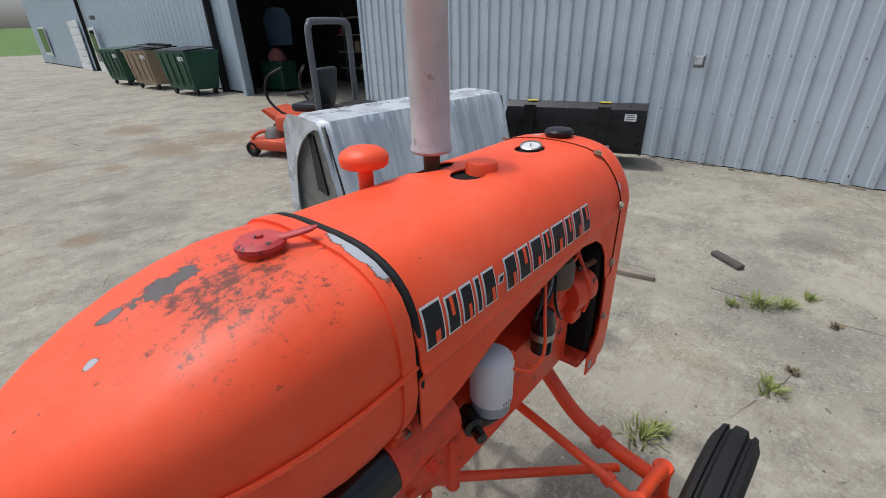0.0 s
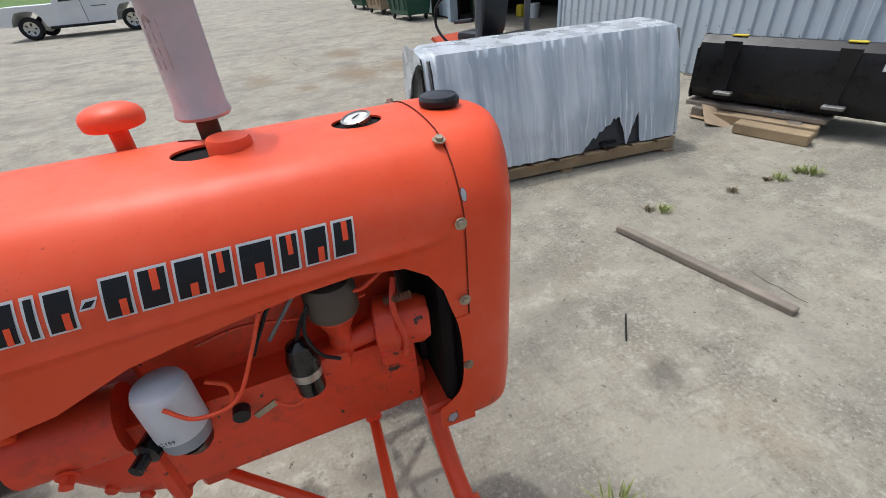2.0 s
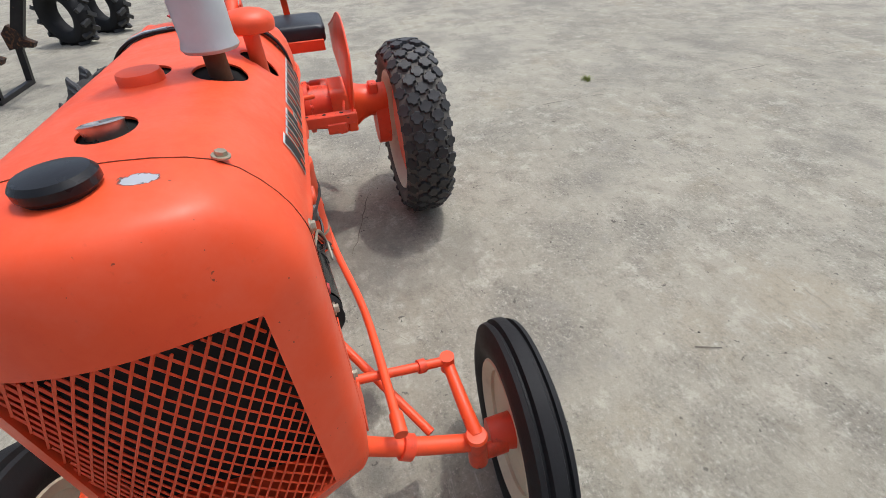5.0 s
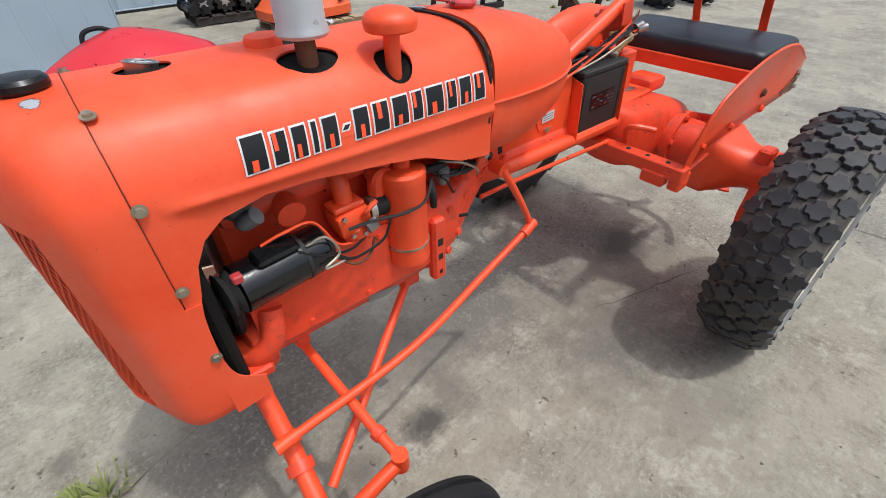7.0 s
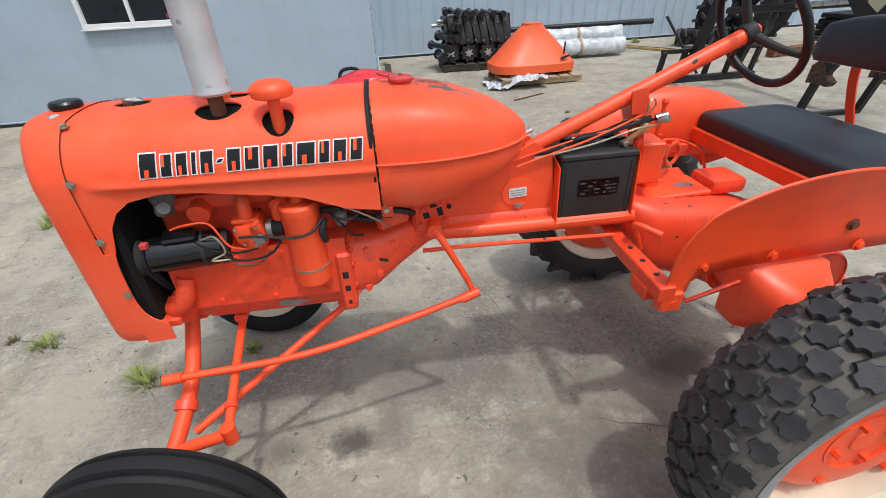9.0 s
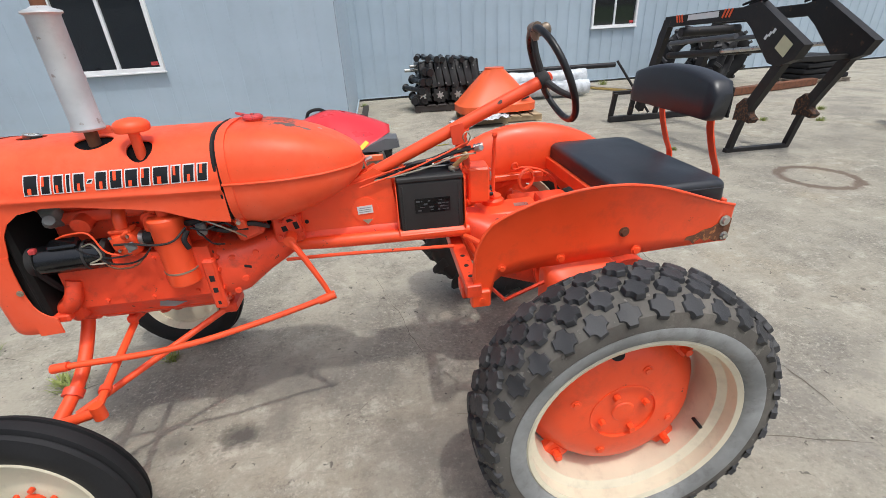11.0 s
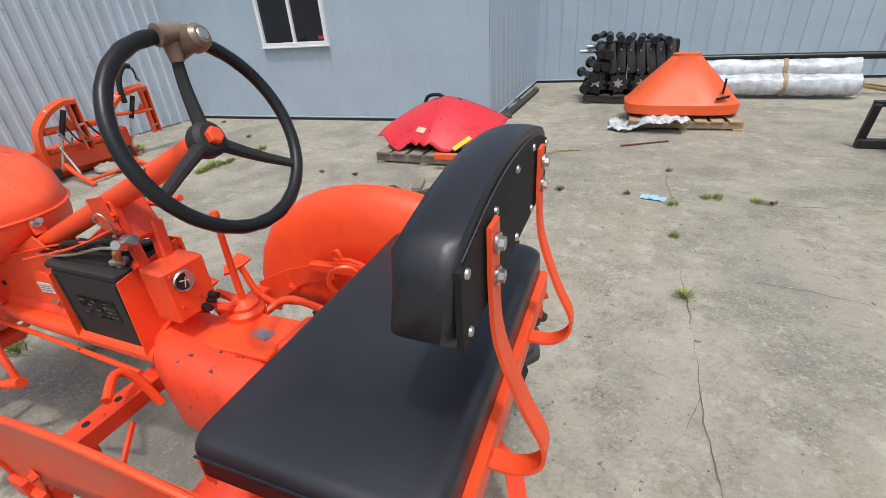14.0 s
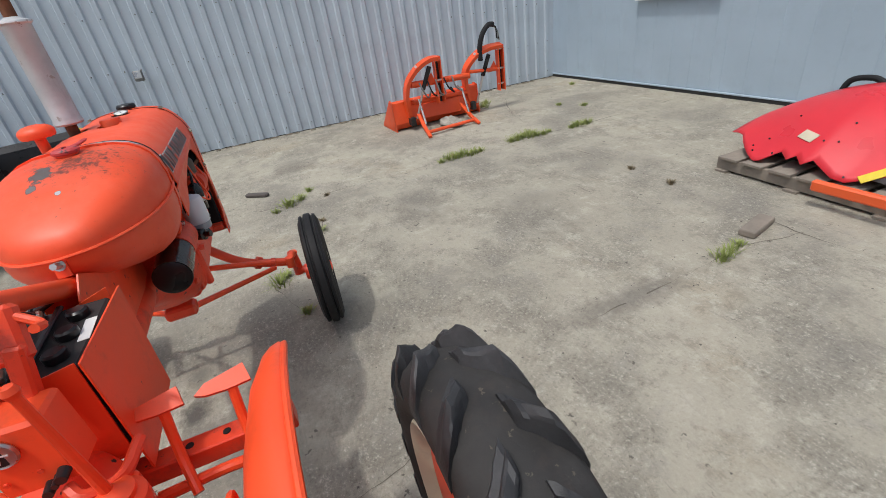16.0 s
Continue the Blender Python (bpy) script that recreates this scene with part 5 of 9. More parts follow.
for z in (1.09, 1.15, 1.225):
    P("bolt", hexbolt((0.385, 0.022, z), (0, 1, 0), 0.009, 0.01), PAINT)
SWM = Matrix.Translation((0.0775, -0.010, 1.392)) @ Euler((0, radians(-66.5), 0)).to_matrix().to_4x4()
bm = bmesh.new()
R = 0.178
n = 96
rings = []
for k in range(n):
    a = 2 * math.pi * k / n
    rings.append([SWM @ Vector(((R + (0.0125 + (0.0012 if (k // 2) % 2 else 0)) * math.cos(t)) * math.cos(a), (R + 0.0125 * math.cos(t)) * math.sin(a), 0.045 + 0.0125 * math.sin(t))) for t in (2 * math.pi * j / 16 for j in range(16))])
loft(bm, rings + [rings[0]], True, False)
bmesh.ops.remove_doubles(bm, verts=bm.verts, dist=1e-6)
sw = P("steering_wheel", bm, BLACK, label="black three-spoke steering wheel with a spinner knob")
for a in (0, 120, 240):
    a = radians(a - 8)
    P("spoke", TU([SWM @ Vector((0.02 * math.cos(a), 0.02 * math.sin(a), 0.012)), SWM @ Vector((0.1 * math.cos(a), 0.1 * math.sin(a), 0.022)), SWM @ Vector((R * math.cos(a), R * math.sin(a), 0.045))], (0.014, 0.009), 10), BLACK_DUSTY, sw)
P("hub", L([(0.03, -0.01), (0.034, 0.0), (0.034, 0.022), (0.025, 0.03), (0.0005, 0.03)], SWM, 20), BLACK_DUSTY, sw)
bm = bmesh.new()
lathe(bm, [(0.017, 0.03), (0.017, 0.04), (0.013, 0.043), (0.0005, 0.043)], SWM, 6)
P("nut", bm, PAINT, sw, "orange centre nut")
bm = bmesh.new()
KM = Matrix.Translation(SWM @ Vector((0.152, -0.036, 0.064))) @ SWM.to_3x3().to_4x4()
lathe(bm, [(0.014, -0.03), (0.015, 0.004), (0.0215, 0.009), (0.0235, 0.02), (0.022, 0.034), (0.015, 0.041), (0.0005, 0.043)], KM, 20)
P("spinner_knob", bm, surface("tarnished_knob", (0.22, 0.17, 0.12), 0.4, 0.4, big=20), sw, "tarnished spinner knob")
CLAMP = surface("brown_clamp", (0.24, 0.17, 0.12), 0.5, worn=(0.10, 0.05, 0.03), big=20, amount=0.4)
P("spinner_clamp", TU([SWM @ Vector((0.172, -0.062, 0.05)), SWM @ Vector((0.176, -0.03, 0.052)), SWM @ Vector((0.178, 0.006, 0.05))], 0.019, 12, 5), CLAMP, sw, "brown clamp round the wheel's rim")
P("spoke_sleeve", TU([SWM @ Vector((0.165, -0.02, 0.045)), SWM @ Vector((0.135, -0.017, 0.036))], (0.017, 0.012), 12, 1), CLAMP, sw)
P("knob_insert", L([(0.011, 0.0), (0.009, 0.002), (0.0005, 0.003)], KM @ Matrix.Translation((0, 0, 0.0415)), 14), STEEL, sw, "bright knob insert")
# transmission and final drives
bm = bmesh.new()
rings = []
for x, ry, z0, z1 in ((0.40, 0.055, 0.80, 0.90), (0.36, 0.10, 0.70, 0.90), (0.30, 0.125, 0.62, 0.885), (0.10, 0.14, 0.55, 0.87), (-0.05, 0.15, 0.47, 0.84), (-0.16, 0.14, 0.44, 0.80), (-0.22, 0.11, 0.47, 0.76)):
    cz, rz = (z0 + z1) / 2, (z1 - z0) / 2
    rings.append([Vector((x, ry * math.copysign(abs(math.cos(t)) ** 0.6, math.cos(t)), cz + rz * math.copysign(abs(math.sin(t)) ** 0.6, math.sin(t)))) for t in (2 * math.pi * (k + 0.5) / 24 for k in range(24))])
loft(bm, rings)
trans = P("transmission_case", bm, PAINT_OLD, label="cast orange transmission and rear housing")
P("top_cover", B((0.19, -0.05, 0.876), (0.26, 0.15, 0.02), (0, 2, 0), bevel=0.006), PAINT, trans)
P("shift_tower", L([(0.046, 0.87), (0.05, 0.88), (0.05, 0.90), (0.038, 0.91), (0.038, 0.92), (0.018, 0.928), (0.012, 0.935)], pose(0.24, -0.11, 0), 22), PAINT, trans)
P("gear_lever", TU([(0.24, -0.11, 0.93), (0.237, -0.107, 1.05), (0.232, -0.104, 1.18)], (0.010, 0.0075), 10), PAINT, trans, "orange gear lever")
P("lever_knob", L([(0.009, -0.01), (0.0125, 0), (0.009, 0.01), (0.0005, 0.013)], pose(0.232, -0.104, 1.183), 12), PAINT, trans)
P("plate", B((0.13, -0.045, 0.8885), (0.06, 0.035, 0.002), (0, 2, -10)), STEEL, trans, "bright number plate")
P("lever_two", TU([(0.06, -0.328, 0.962), (0.07, -0.328, 0.985), (0.09, -0.328, 0.975), (0.08, -0.328, 0.955), (0.03, -0.326, 0.962), (-0.05, -0.315, 0.945), (-0.11, -0.29, 0.90), (-0.12, -0.25, 0.82)], 0.006, 8), PAINT, trans, "bent hydraulic lever")
P("lift_valve", B((-0.02, -0.06, 0.885), (0.14, 0.14, 0.06), bevel=0.02, seg=2), PAINT_OLD, trans)
P("valve_wheel", L([(0.05, -0.006), (0.055, 0), (0.05, 0.006), (0.04, 0.006), (0.04, -0.006)], pose(0.03, -0.285, 0.915, 90, 0, 25), 22, True), PAINT, trans)
for s in (1, -1):
    bm = bmesh.new()
    cyl(bm, (0.0, s * 0.10, 0.68), (0.0, s * 0.34, 0.68), 0.115, 0.10, seg=24)
    cyl(bm, (0.0, s * 0.34, 0.68), (0.0, s * 0.56, 0.66), 0.082, 0.075, seg=24)
    ax = P("axle_housing", bm, PAINT_OLD, label="orange cast axle housing")
    P("flange", C((0.0, s * 0.165, 0.68), (0.0, s * 0.19, 0.68), 0.135, seg=28), PAINT_OLD, ax)
    for k in range(6):
        a = math.pi * k / 3 + 0.3
        P("bolt", hexbolt((0.12 * math.cos(a), s * 0.19, 0.68 + 0.12 * math.sin(a)), (0, s, 0), 0.012, 0.012), PAINT_OLD, ax)
    # drop gear case
    out = [(0.09 * math.cos(radians(a)), 0.66 + 0.09 * math.sin(radians(a))) for a in range(0, 181, 20)] + [(0.11 * math.cos(radians(a)), 0.53 + 0.11 * math.sin(radians(a))) for a in range(180, 361, 20)]
    P("drop_case", PR(out, Matrix(((1, 0, 0, 0), (0, 0, 1, s * 0.53 if s > 0 else -0.60), (0, 1, 0, 0), (0, 0, 0, 1))), 0.07), PAINT_OLD, ax)
    P("case_bracket", B((0.06, s * 0.53, 0.76), (0.07, 0.05, 0.06), bevel=0.008), PAINT_OLD, ax)


# ---- tractor: wheels, axle, seat ----
def on_hub(x, y, z, s, toe=0.0):
    """A wheel's frame: z out along the axle to the side s, x forwards."""
    return Matrix.Translation((x, y, z)) @ Euler((0, 0, radians(toe))).to_matrix().to_4x4() @ Matrix(((1, 0, 0, 0), (0, 0, s, 0), (0, 1, 0, 0), (0, 0, 0, 1)))


def tyre_profile(R, rim, half, crown=0.02, flat=0.7):
    """A closed tyre section: (radius, across)."""
    h = R - rim
    return [(rim, -half * 0.62), (rim + 0.012, -half * 0.74), (rim + h * 0.28, -half * 0.95), (rim + h * 0.52, -half), (rim + h * 0.76, -half * 0.95),
            (R - crown, -half * 0.80), (R - crown * 0.35, -half * 0.5), (R, 0.0), (R - crown * 0.35, half * 0.5), (R - crown, half * 0.80),
            (rim + h * 0.76, half * 0.95), (rim + h * 0.52, half), (rim + h * 0.28, half * 0.95), (rim + 0.012, half * 0.74), (rim, half * 0.62)]


CROSS = [(0.5, 0.2), (0.33, 0.24), (0.24, 0.33), (0.2, 0.5), (-0.2, 0.5), (-0.24, 0.33), (-0.33, 0.24), (-0.5, 0.2), (-0.5, -0.2), (-0.33, -0.24), (-0.24, -0.33),
         (-0.2, -0.5), (0.2, -0.5), (0.24, -0.33), (0.33, -0.24), (0.5, -0.2)]


def rear_wheel(y, s, tread, RW):
    m = on_hub(0.0335, y, RW - 0.008, s)
    bm = bmesh.new()
    # dished disc, its edge scalloped where it bolts to the rim lugs
    prof = [(0.284, -0.06), (0.282, -0.05), (0.225, 0.015), (0.19, 0.028), (0.15, 0.034), (0.11, 0.036), (0.103, 0.030), (0.09, 0.028), (0.04, 0.028), (0.034, 0.034), (0.0005, 0.036)]
    lathe(bm, prof, m, 40)
    wheel = P("rear_wheel", bm, PAINT, label="rear wheel with an orange dished centre, cream rim and worn tyre")
    half, R = (0.128, RW - 0.017) if tread == "studs" else (0.104, RW - 0.034)
    P("tyre", L(tyre_profile(R, 0.322, half), m, 72, True), RUBBER_DUSTY if tread == "studs" else RUBBER_BARS, wheel, "worn dusty black rear tyre")
    P("sidewall_band", L([(0.333, half * 0.70), (0.338, half * 0.85), (0.352, half * 0.955), (0.37, half * 1.0), (0.388, half * 1.02), (0.395, half * 1.012), (0.392, half * 0.96), (0.34, half * 0.6)], m, 64, True), SIDEWALL, wheel, "grey scuffed sidewall band")
    P("rim", L([(0.336, half * 0.80), (0.342, half * 0.86), (0.336, half * 0.90), (0.322, half * 0.84), (0.318, half * 0.55), (0.296, half * 0.42), (0.29, -half * 0.3), (0.298, -half * 0.6),
                (0.322, -half * 0.84), (0.336, -half * 0.9), (0.342, -half * 0.84), (0.326, -half * 0.6), (0.304, -half * 0.5), (0.298, half * 0.3), (0.325, half * 0.6)], m, 64, True), CREAM, wheel, "cream steel rim")
    for k in range(4):
        a = radians(45 + 90 * k)
        q = m @ Matrix.Rotation(a, 4, "Z")
        P("rim_lug", box(bmesh.new(), (0, 0, 0), (0.06, 0.085, 0.04), bevel=0.008), PAINT, wheel).matrix_basis = q @ pose(0.272, 0, -0.03)
        P("lug_bolt", hexbolt((0, 0, 0), (0, 0, 1), 0.014, 0.03), PAINT, wheel).matrix_basis = q @ pose(0.272, 0.0, -0.01)
    for k in range(8):
        a = radians(20 + 45 * k)
        r = 0.075 if k % 2 else 0.17
        q = m @ Matrix.Rotation(a, 4, "Z")
        P("wheel_bolt", hexbolt((0, 0, 0), (0, 0, 1), 0.012, 0.022 if k % 2 else 0.008), PAINT, wheel).matrix_basis = q @ pose(r, 0, 0.028 if k % 2 else 0.031)
    P("disc_hole", C((0, 0, -0.002), (0, 0, 0.004), 0.023, seg=18), SHADE_BLACK, wheel).matrix_basis = m @ Matrix.Rotation(radians(80), 4, "Z") @ pose(0.228, 0, 0.0105, 0, 46, 0)
    P("hub_ring", L([(0.112, 0.030), (0.112, 0.0385), (0.104, 0.0385), (0.102, 0.026)], m, 30), PAINT, wheel)
    P("valve_stem", C((0, 0, 0), (0, 0, 0.04), 0.006, seg=8), RUBBER, wheel).matrix_basis = m @ Matrix.Rotation(radians(200), 4, "Z") @ pose(0.285, 0, 0.02)
    if tread == "studs":
        bm = bmesh.new()
        lo = [bm.verts.new((x * 0.068, yy * 0.066, -0.006)) for x, yy in CROSS]
        mid = [bm.verts.new((x * 0.064, yy * 0.061, 0.008)) for x, yy in CROSS]
        hi = [bm.verts.new((x * 0.060, yy * 0.057, 0.0105)) for x, yy in CROSS]
        bm.faces.new(hi)
        for i in range(len(lo)):
            j = (i + 1) % len(lo)
            bm.faces.new((lo[i], lo[j], mid[j], mid[i]))
            bm.faces.new((mid[i], mid[j], hi[j], hi[i]))
        first = None
        for row, z in enumerate((-0.104, -0.052, 0.0, 0.052, 0.104)):
            count = 32
            for k in range(count):
                a = 2 * math.pi * (k + 0.5 * (row % 2)) / count
                q_ = ((k * 37 + row * 17) % 11 - 5) * 0.0009
                drop = q_ + 0.03 * max(0, (abs(z) - 0.05) / 0.055) ** 1.6
                tilt = 34 * max(0, (abs(z) - 0.04) / 0.065) * (1 if z > 0 else -1)
                q = m @ Matrix.Rotation(a, 4, "Z") @ pose(R - drop, 0, z, 0, 90 - tilt, 0) @ Matrix.Rotation(radians(12 * ((k * 7 + row * 3) % 3 - 1)), 4, "Z")
                if first is None:
                    first = P("tread_lug", bm, RUBBER_WORN, wheel, smooth=28)
                    first.matrix_basis = q
                else:
                    like(first, "tread_lug", q, wheel)
    else:
        first = {}
        for k in range(36):
            side = 1 if k % 2 else -1
            kind = (side, (k // 2) * 5 % 3)
            q = m @ Matrix.Rotation(2 * math.pi * k / 36, 4, "Z")
            if kind not in first:
                wr = random.Random(31 + kind[1] * 2 + side)
                start = (0.02, 0.10, 0.17)[kind[1]]
                rings = []
                for j in range(11):
                    u = start + (1 - start) * j / 10
                    z = side * (0.006 + (half * 1.02 - 0.006) * u)
                    r = R - 0.016 * u**2 - 0.062 * max(0, u - 0.62) ** 1.3 * 2.2
                    h = (0.026 + 0.018 * math.exp(-((u - 0.62) / 0.24) ** 2)) * wr.uniform(0.93, 1.05)
                    if j in (0, 10):
                        h *= 0.62
                    wd = (0.034 - 0.005 * u) * wr.uniform(0.94, 1.06)
                    e = Matrix.Rotation(0.25 * u + wr.uniform(-0.005, 0.005), 4, "Z")
                    rings.append([e @ Vector((r + dr, dy, z)) for dr, dy in ((-0.02, -wd * 1.35), (h * 0.30, -wd * 1.2), (h * 0.42, -wd * 0.55), (h * 0.88, -wd * 0.42), (h, -wd * 0.22),
                                                                             (h * 0.97, wd * 0.42), (h * 0.78, wd * 0.68), (-0.02, wd * 0.95))])
                bm = bmesh.new()
                loft(bm, rings)
                first[kind] = P("tread_lug", bm, RUBBER_WORN, wheel, smooth=32)
                first[kind].matrix_basis = q
            else:
                like(first[kind], "tread_lug", q, wheel)
    return wheel


rear_wheel(0.735, 1, "studs", 0.492)
rear_wheel(-0.740, -1, "bars", 0.510)


def front_wheel(x, y, s, toe):
    m = on_hub(x, y, 0.325, s, toe)
    prof = [(0.175, -0.02), (0.172, -0.014), (0.155, 0.002), (0.13, 0.006), (0.10, 0.0), (0.06, 0.012), (0.05, 0.014), (0.0005, 0.014)]
    wheel = P("front_wheel", L(prof, m, 40), CREAM, label="narrow front wheel with a cream disc and ribbed tyre")
    R, rim, h = 0.322, 0.198, 0.058
    P("tyre", L([(rim, -0.036), (rim + 0.012, -0.046), (rim + 0.05, -h), (rim + 0.08, -h * 0.97), (R - 0.022, -0.046), (R - 0.012, -0.044), (R - 0.008, -0.032), (R - 0.018, -0.028), (R - 0.018, -0.022),
                 (R - 0.002, -0.016), (R, 0.0), (R - 0.002, 0.016), (R - 0.018, 0.022), (R - 0.018, 0.028), (R - 0.008, 0.032), (R - 0.012, 0.044), (R - 0.022, 0.046),
                 (rim + 0.08, h * 0.97), (rim + 0.05, h), (rim + 0.012, 0.046), (rim, 0.036)], m, 56, True), RUBBER, wheel, "black three-rib front tyre")
    P("rim", L([(0.205, 0.040), (0.21, 0.046), (0.204, 0.050), (0.196, 0.044), (0.19, 0.03), (0.176, 0.02), (0.172, -0.03), (0.196, -0.044), (0.204, -0.05), (0.21, -0.044), (0.18, -0.025), (0.18, 0.015)], m, 56, True), CREAM, wheel, "cream rim")
    P("hub_cap", L([(0.034, 0.01), (0.034, 0.045), (0.028, 0.056), (0.012, 0.062), (0.0005, 0.062)], m, 20), PAINT, wheel, "orange hub cap")
    for k in range(5):
        a = 2 * math.pi * k / 5 + 0.5
        P("lug_nut", hexbolt((0.056 * math.cos(a), 0.056 * math.sin(a), 0.013), (0, 0, 1), 0.0095, 0.012, False), PAINT, wheel).matrix_basis = m
    for a in (35, 160, 275):
        q = m @ Matrix.Rotation(radians(a), 4, "Z")
        P("rim_slot", B((0.166, 0, 0.0), (0.006, 0.05, 0.014), bevel=0.002), GREY_METAL, wheel).matrix_basis = q
    P("valve_stem", C((0.165, 0, 0.0), (0.185, 0, 0.03), 0.005, seg=8), RUBBER, wheel).matrix_basis = m @ Matrix.Rotation(radians(80), 4, "Z")
    P("hub", C(tuple(m @ Vector((0, 0, -0.09))), tuple(m @ Vector((0, 0, 0.0))), 0.045, 0.055, seg=20), PAINT_OLD, wheel)
    return wheel


TOE_L, TOE_R = -4, -4
front_wheel(1.895, 0.612, 1, TOE_L)
front_wheel(1.895, -0.597, -1, TOE_R)
axle = P("front_axle", C((1.86, 0, 0.655), (1.98, 0, 0.655), 0.045, seg=18), PAINT_OLD, label="arched tubular front axle")
P("pivot_casting", B((1.91, 0, 0.665), (0.11, 0.18, 0.06), bevel=0.012), PAINT_OLD, axle)
for s in (1, -1):
    P("axle_arm", TU([(1.92, s * 0.05, 0.66), (1.92, s * 0.095, 0.60), (1.92, s * 0.20, 0.50), (1.925, s * 0.31, 0.445), (1.935, s * 0.47, 0.395)], 0.0235, 14), PAINT, axle)
    P("collar", C((1.923, s * 0.275, 0.462), (1.926, s * 0.30, 0.448), 0.034, seg=16), PAINT_OLD, axle)
    P("king_pin", C((1.94, s * 0.475, 0.31), (1.945, s * 0.468, 0.44), 0.028, 0.024, seg=16), PAINT_OLD, axle)
    P("pin_cap", L([(0.028, 0), (0.03, 0.006), (0.026, 0.014), (0.0005, 0.016)], pose(1.945, s * 0.468, 0.438), 16), PAINT, axle)
    P("spindle", C((1.935, s * 0.475, 0.33), (1.93, s * 0.56, 0.325), 0.022, seg=14), PAINT_OLD, axle)
    P("steering_arm", TU([(1.94, s * 0.47, 0.44), (1.86, s * 0.46, 0.47), (1.74, s * 0.452, 0.495)], (0.02, 0.017), 12), PAINT, axle)
    P("ball_joint", C((1.738, s * 0.452, 0.47), (1.738, s * 0.452, 0.525), 0.021, seg=14), PAINT, axle)
    P("tie_rod", TU([(1.772, s * 0.05, 0.582), (1.75, s * 0.33, 0.53), (1.738, s * 0.45, 0.507)], 0.0135, 12), PAINT, axle)
    P("rod_clamp", C((1.748, s * 0.365, 0.524), (1.744, s * 0.385, 0.52), 0.02, seg=12), PAINT_OLD, axle)
    P("radius_rod", TU([(1.39, s * 0.03, 0.60), (1.885, s * 0.36, 0.415)], 0.013, 12, 1), PAINT, axle)
P("centre_lever", B((1.772, 0, 0.60), (0.04, 0.13, 0.03), bevel=0.006), PAINT_OLD, axle)
P("centre_post", C((1.772, 0, 0.58), (1.80, 0, 0.70), 0.022, seg=14), PAINT_OLD, axle)
P("drag_link", TU([(1.94, 0.28, 0.57), (1.55, 0.255, 0.575), (1.25, 0.20, 0.605), (0.965, 0.16, 0.663)], 0.0118, 12), PAINT, axle, "long orange drag link")
P("link_end", C((1.955, 0.281, 0.5685), (1.90, 0.278, 0.571), 0.017, seg=14), PAINT, axle)
P("link_end", C((1.01, 0.168, 0.652), (0.945, 0.157, 0.668), 0.017, seg=14), PAINT, axle)
P("rod_yoke", B((1.40, 0, 0.60), (0.07, 0.12, 0.05), bevel=0.01), PAINT_OLD, axle)

# cross bar under the seat platform, pedals
bm = bmesh.new()
box(bm, (0.43, 0.0, 0.757), (0.055, 0.80, 0.05), bevel=0.004)
bar = P("cross_bar", bm, PAINT_OLD, label="drilled orange cross bar")
for y in (-0.33, -0.25, -0.17, 0.17, 0.25, 0.33):
    P("hole", C((0.43, y, 0.782), (0.43, y, 0.7835), 0.009, seg=12), SHADE_BLACK, bar)
P("bar_foot", B((0.44, 0.30, 0.72), (0.05, 0.09, 0.05), bevel=0.005), PAINT_OLD, bar)
for s, y, lean in ((-1, -0.16, 0), (-1, -0.30, 0)):
    pd = P("pedal_arm", TU([(0.33, y - 0.02, 0.74), (0.40, y, 0.80), (0.44, y, 0.90)], 0.011, 10), PAINT, bar, "orange foot pedal")
    P("pedal_pad", PR([(0.065, 0.004), (0.04, -0.014), (-0.045, -0.024), (-0.05, 0.022), (0.0, 0.021), (0.045, 0.014)], pose(0.447, y + 0.01, 0.903, 0, -28, 8) @ Matrix.Rotation(radians(90), 4, "Z"), 0.010), PAINT, pd)
P("pedal_arm", TU([(0.36, 0.12, 0.74), (0.40, 0.13, 0.83), (0.41, 0.16, 0.86), (0.36, 0.22, 0.85)], 0.011, 10), PAINT, bar)
P("pedal_shaft", TU([(0.36, -0.10, 0.74), (0.36, -0.27, 0.745), (0.30, -0.33, 0.77), (0.15, -0.33, 0.75)], 0.013, 10), PAINT, bar)
P("clutch_rod", TU([(0.45, 0.09, 0.79), (0.9, 0.075, 0.80), (1.12, 0.07, 0.80)], 0.0075, 8), PAINT, bar)
P("brake_link", TU([(0.40, 0.18, 0.72), (0.30, 0.33, 0.66), (0.16, 0.36, 0.74)], 0.008, 6, 1), PAINT_OLD, bar)

# left fender: a leaning plate; right fender: a domed shell
ARC_L = [(0.43, 0.80, 0.69, 0.40), (0.428, 0.87, 0.69, 0.415), (0.42, 0.92, 0.69, 0.425), (0.40, 0.97, 0.695, 0.437), (0.37, 1.012, 0.715, 0.445), (0.355, 1.022, 0.78, 0.447), (0.33, 1.037, 0.80, 0.45), (0.22, 1.08, 0.815, 0.457),
         (0.10, 1.104, 0.82, 0.462), (0.0, 1.112, 0.825, 0.463), (-0.10, 1.107, 0.828, 0.46), (-0.20, 1.088, 0.83, 0.452), (-0.30, 1.055, 0.835, 0.438), (-0.40, 1.018, 0.838, 0.415), (-0.46, 0.997, 0.84, 0.398), (-0.518, 0.98, 0.84, 0.385)]
bm, rings = bmesh.new(), []
for x, zt, zb, yt in ARC_L:
    rings.append([Vector((x, 0.382 + (yt - 0.382) * 0.5 * u**2.2, zb + (zt - zb) * u)) for u in (0, 0.2, 0.4, 0.55, 0.7, 0.82, 0.92, 0.97, 1.0)])
loft(bm, rings, False)
fl = P("left_fender", bm, PAINT, label="orange fender plate, rusted at its rear corner", smooth=40)
sd = fl.modifiers.new("thick", "SOLIDIFY")
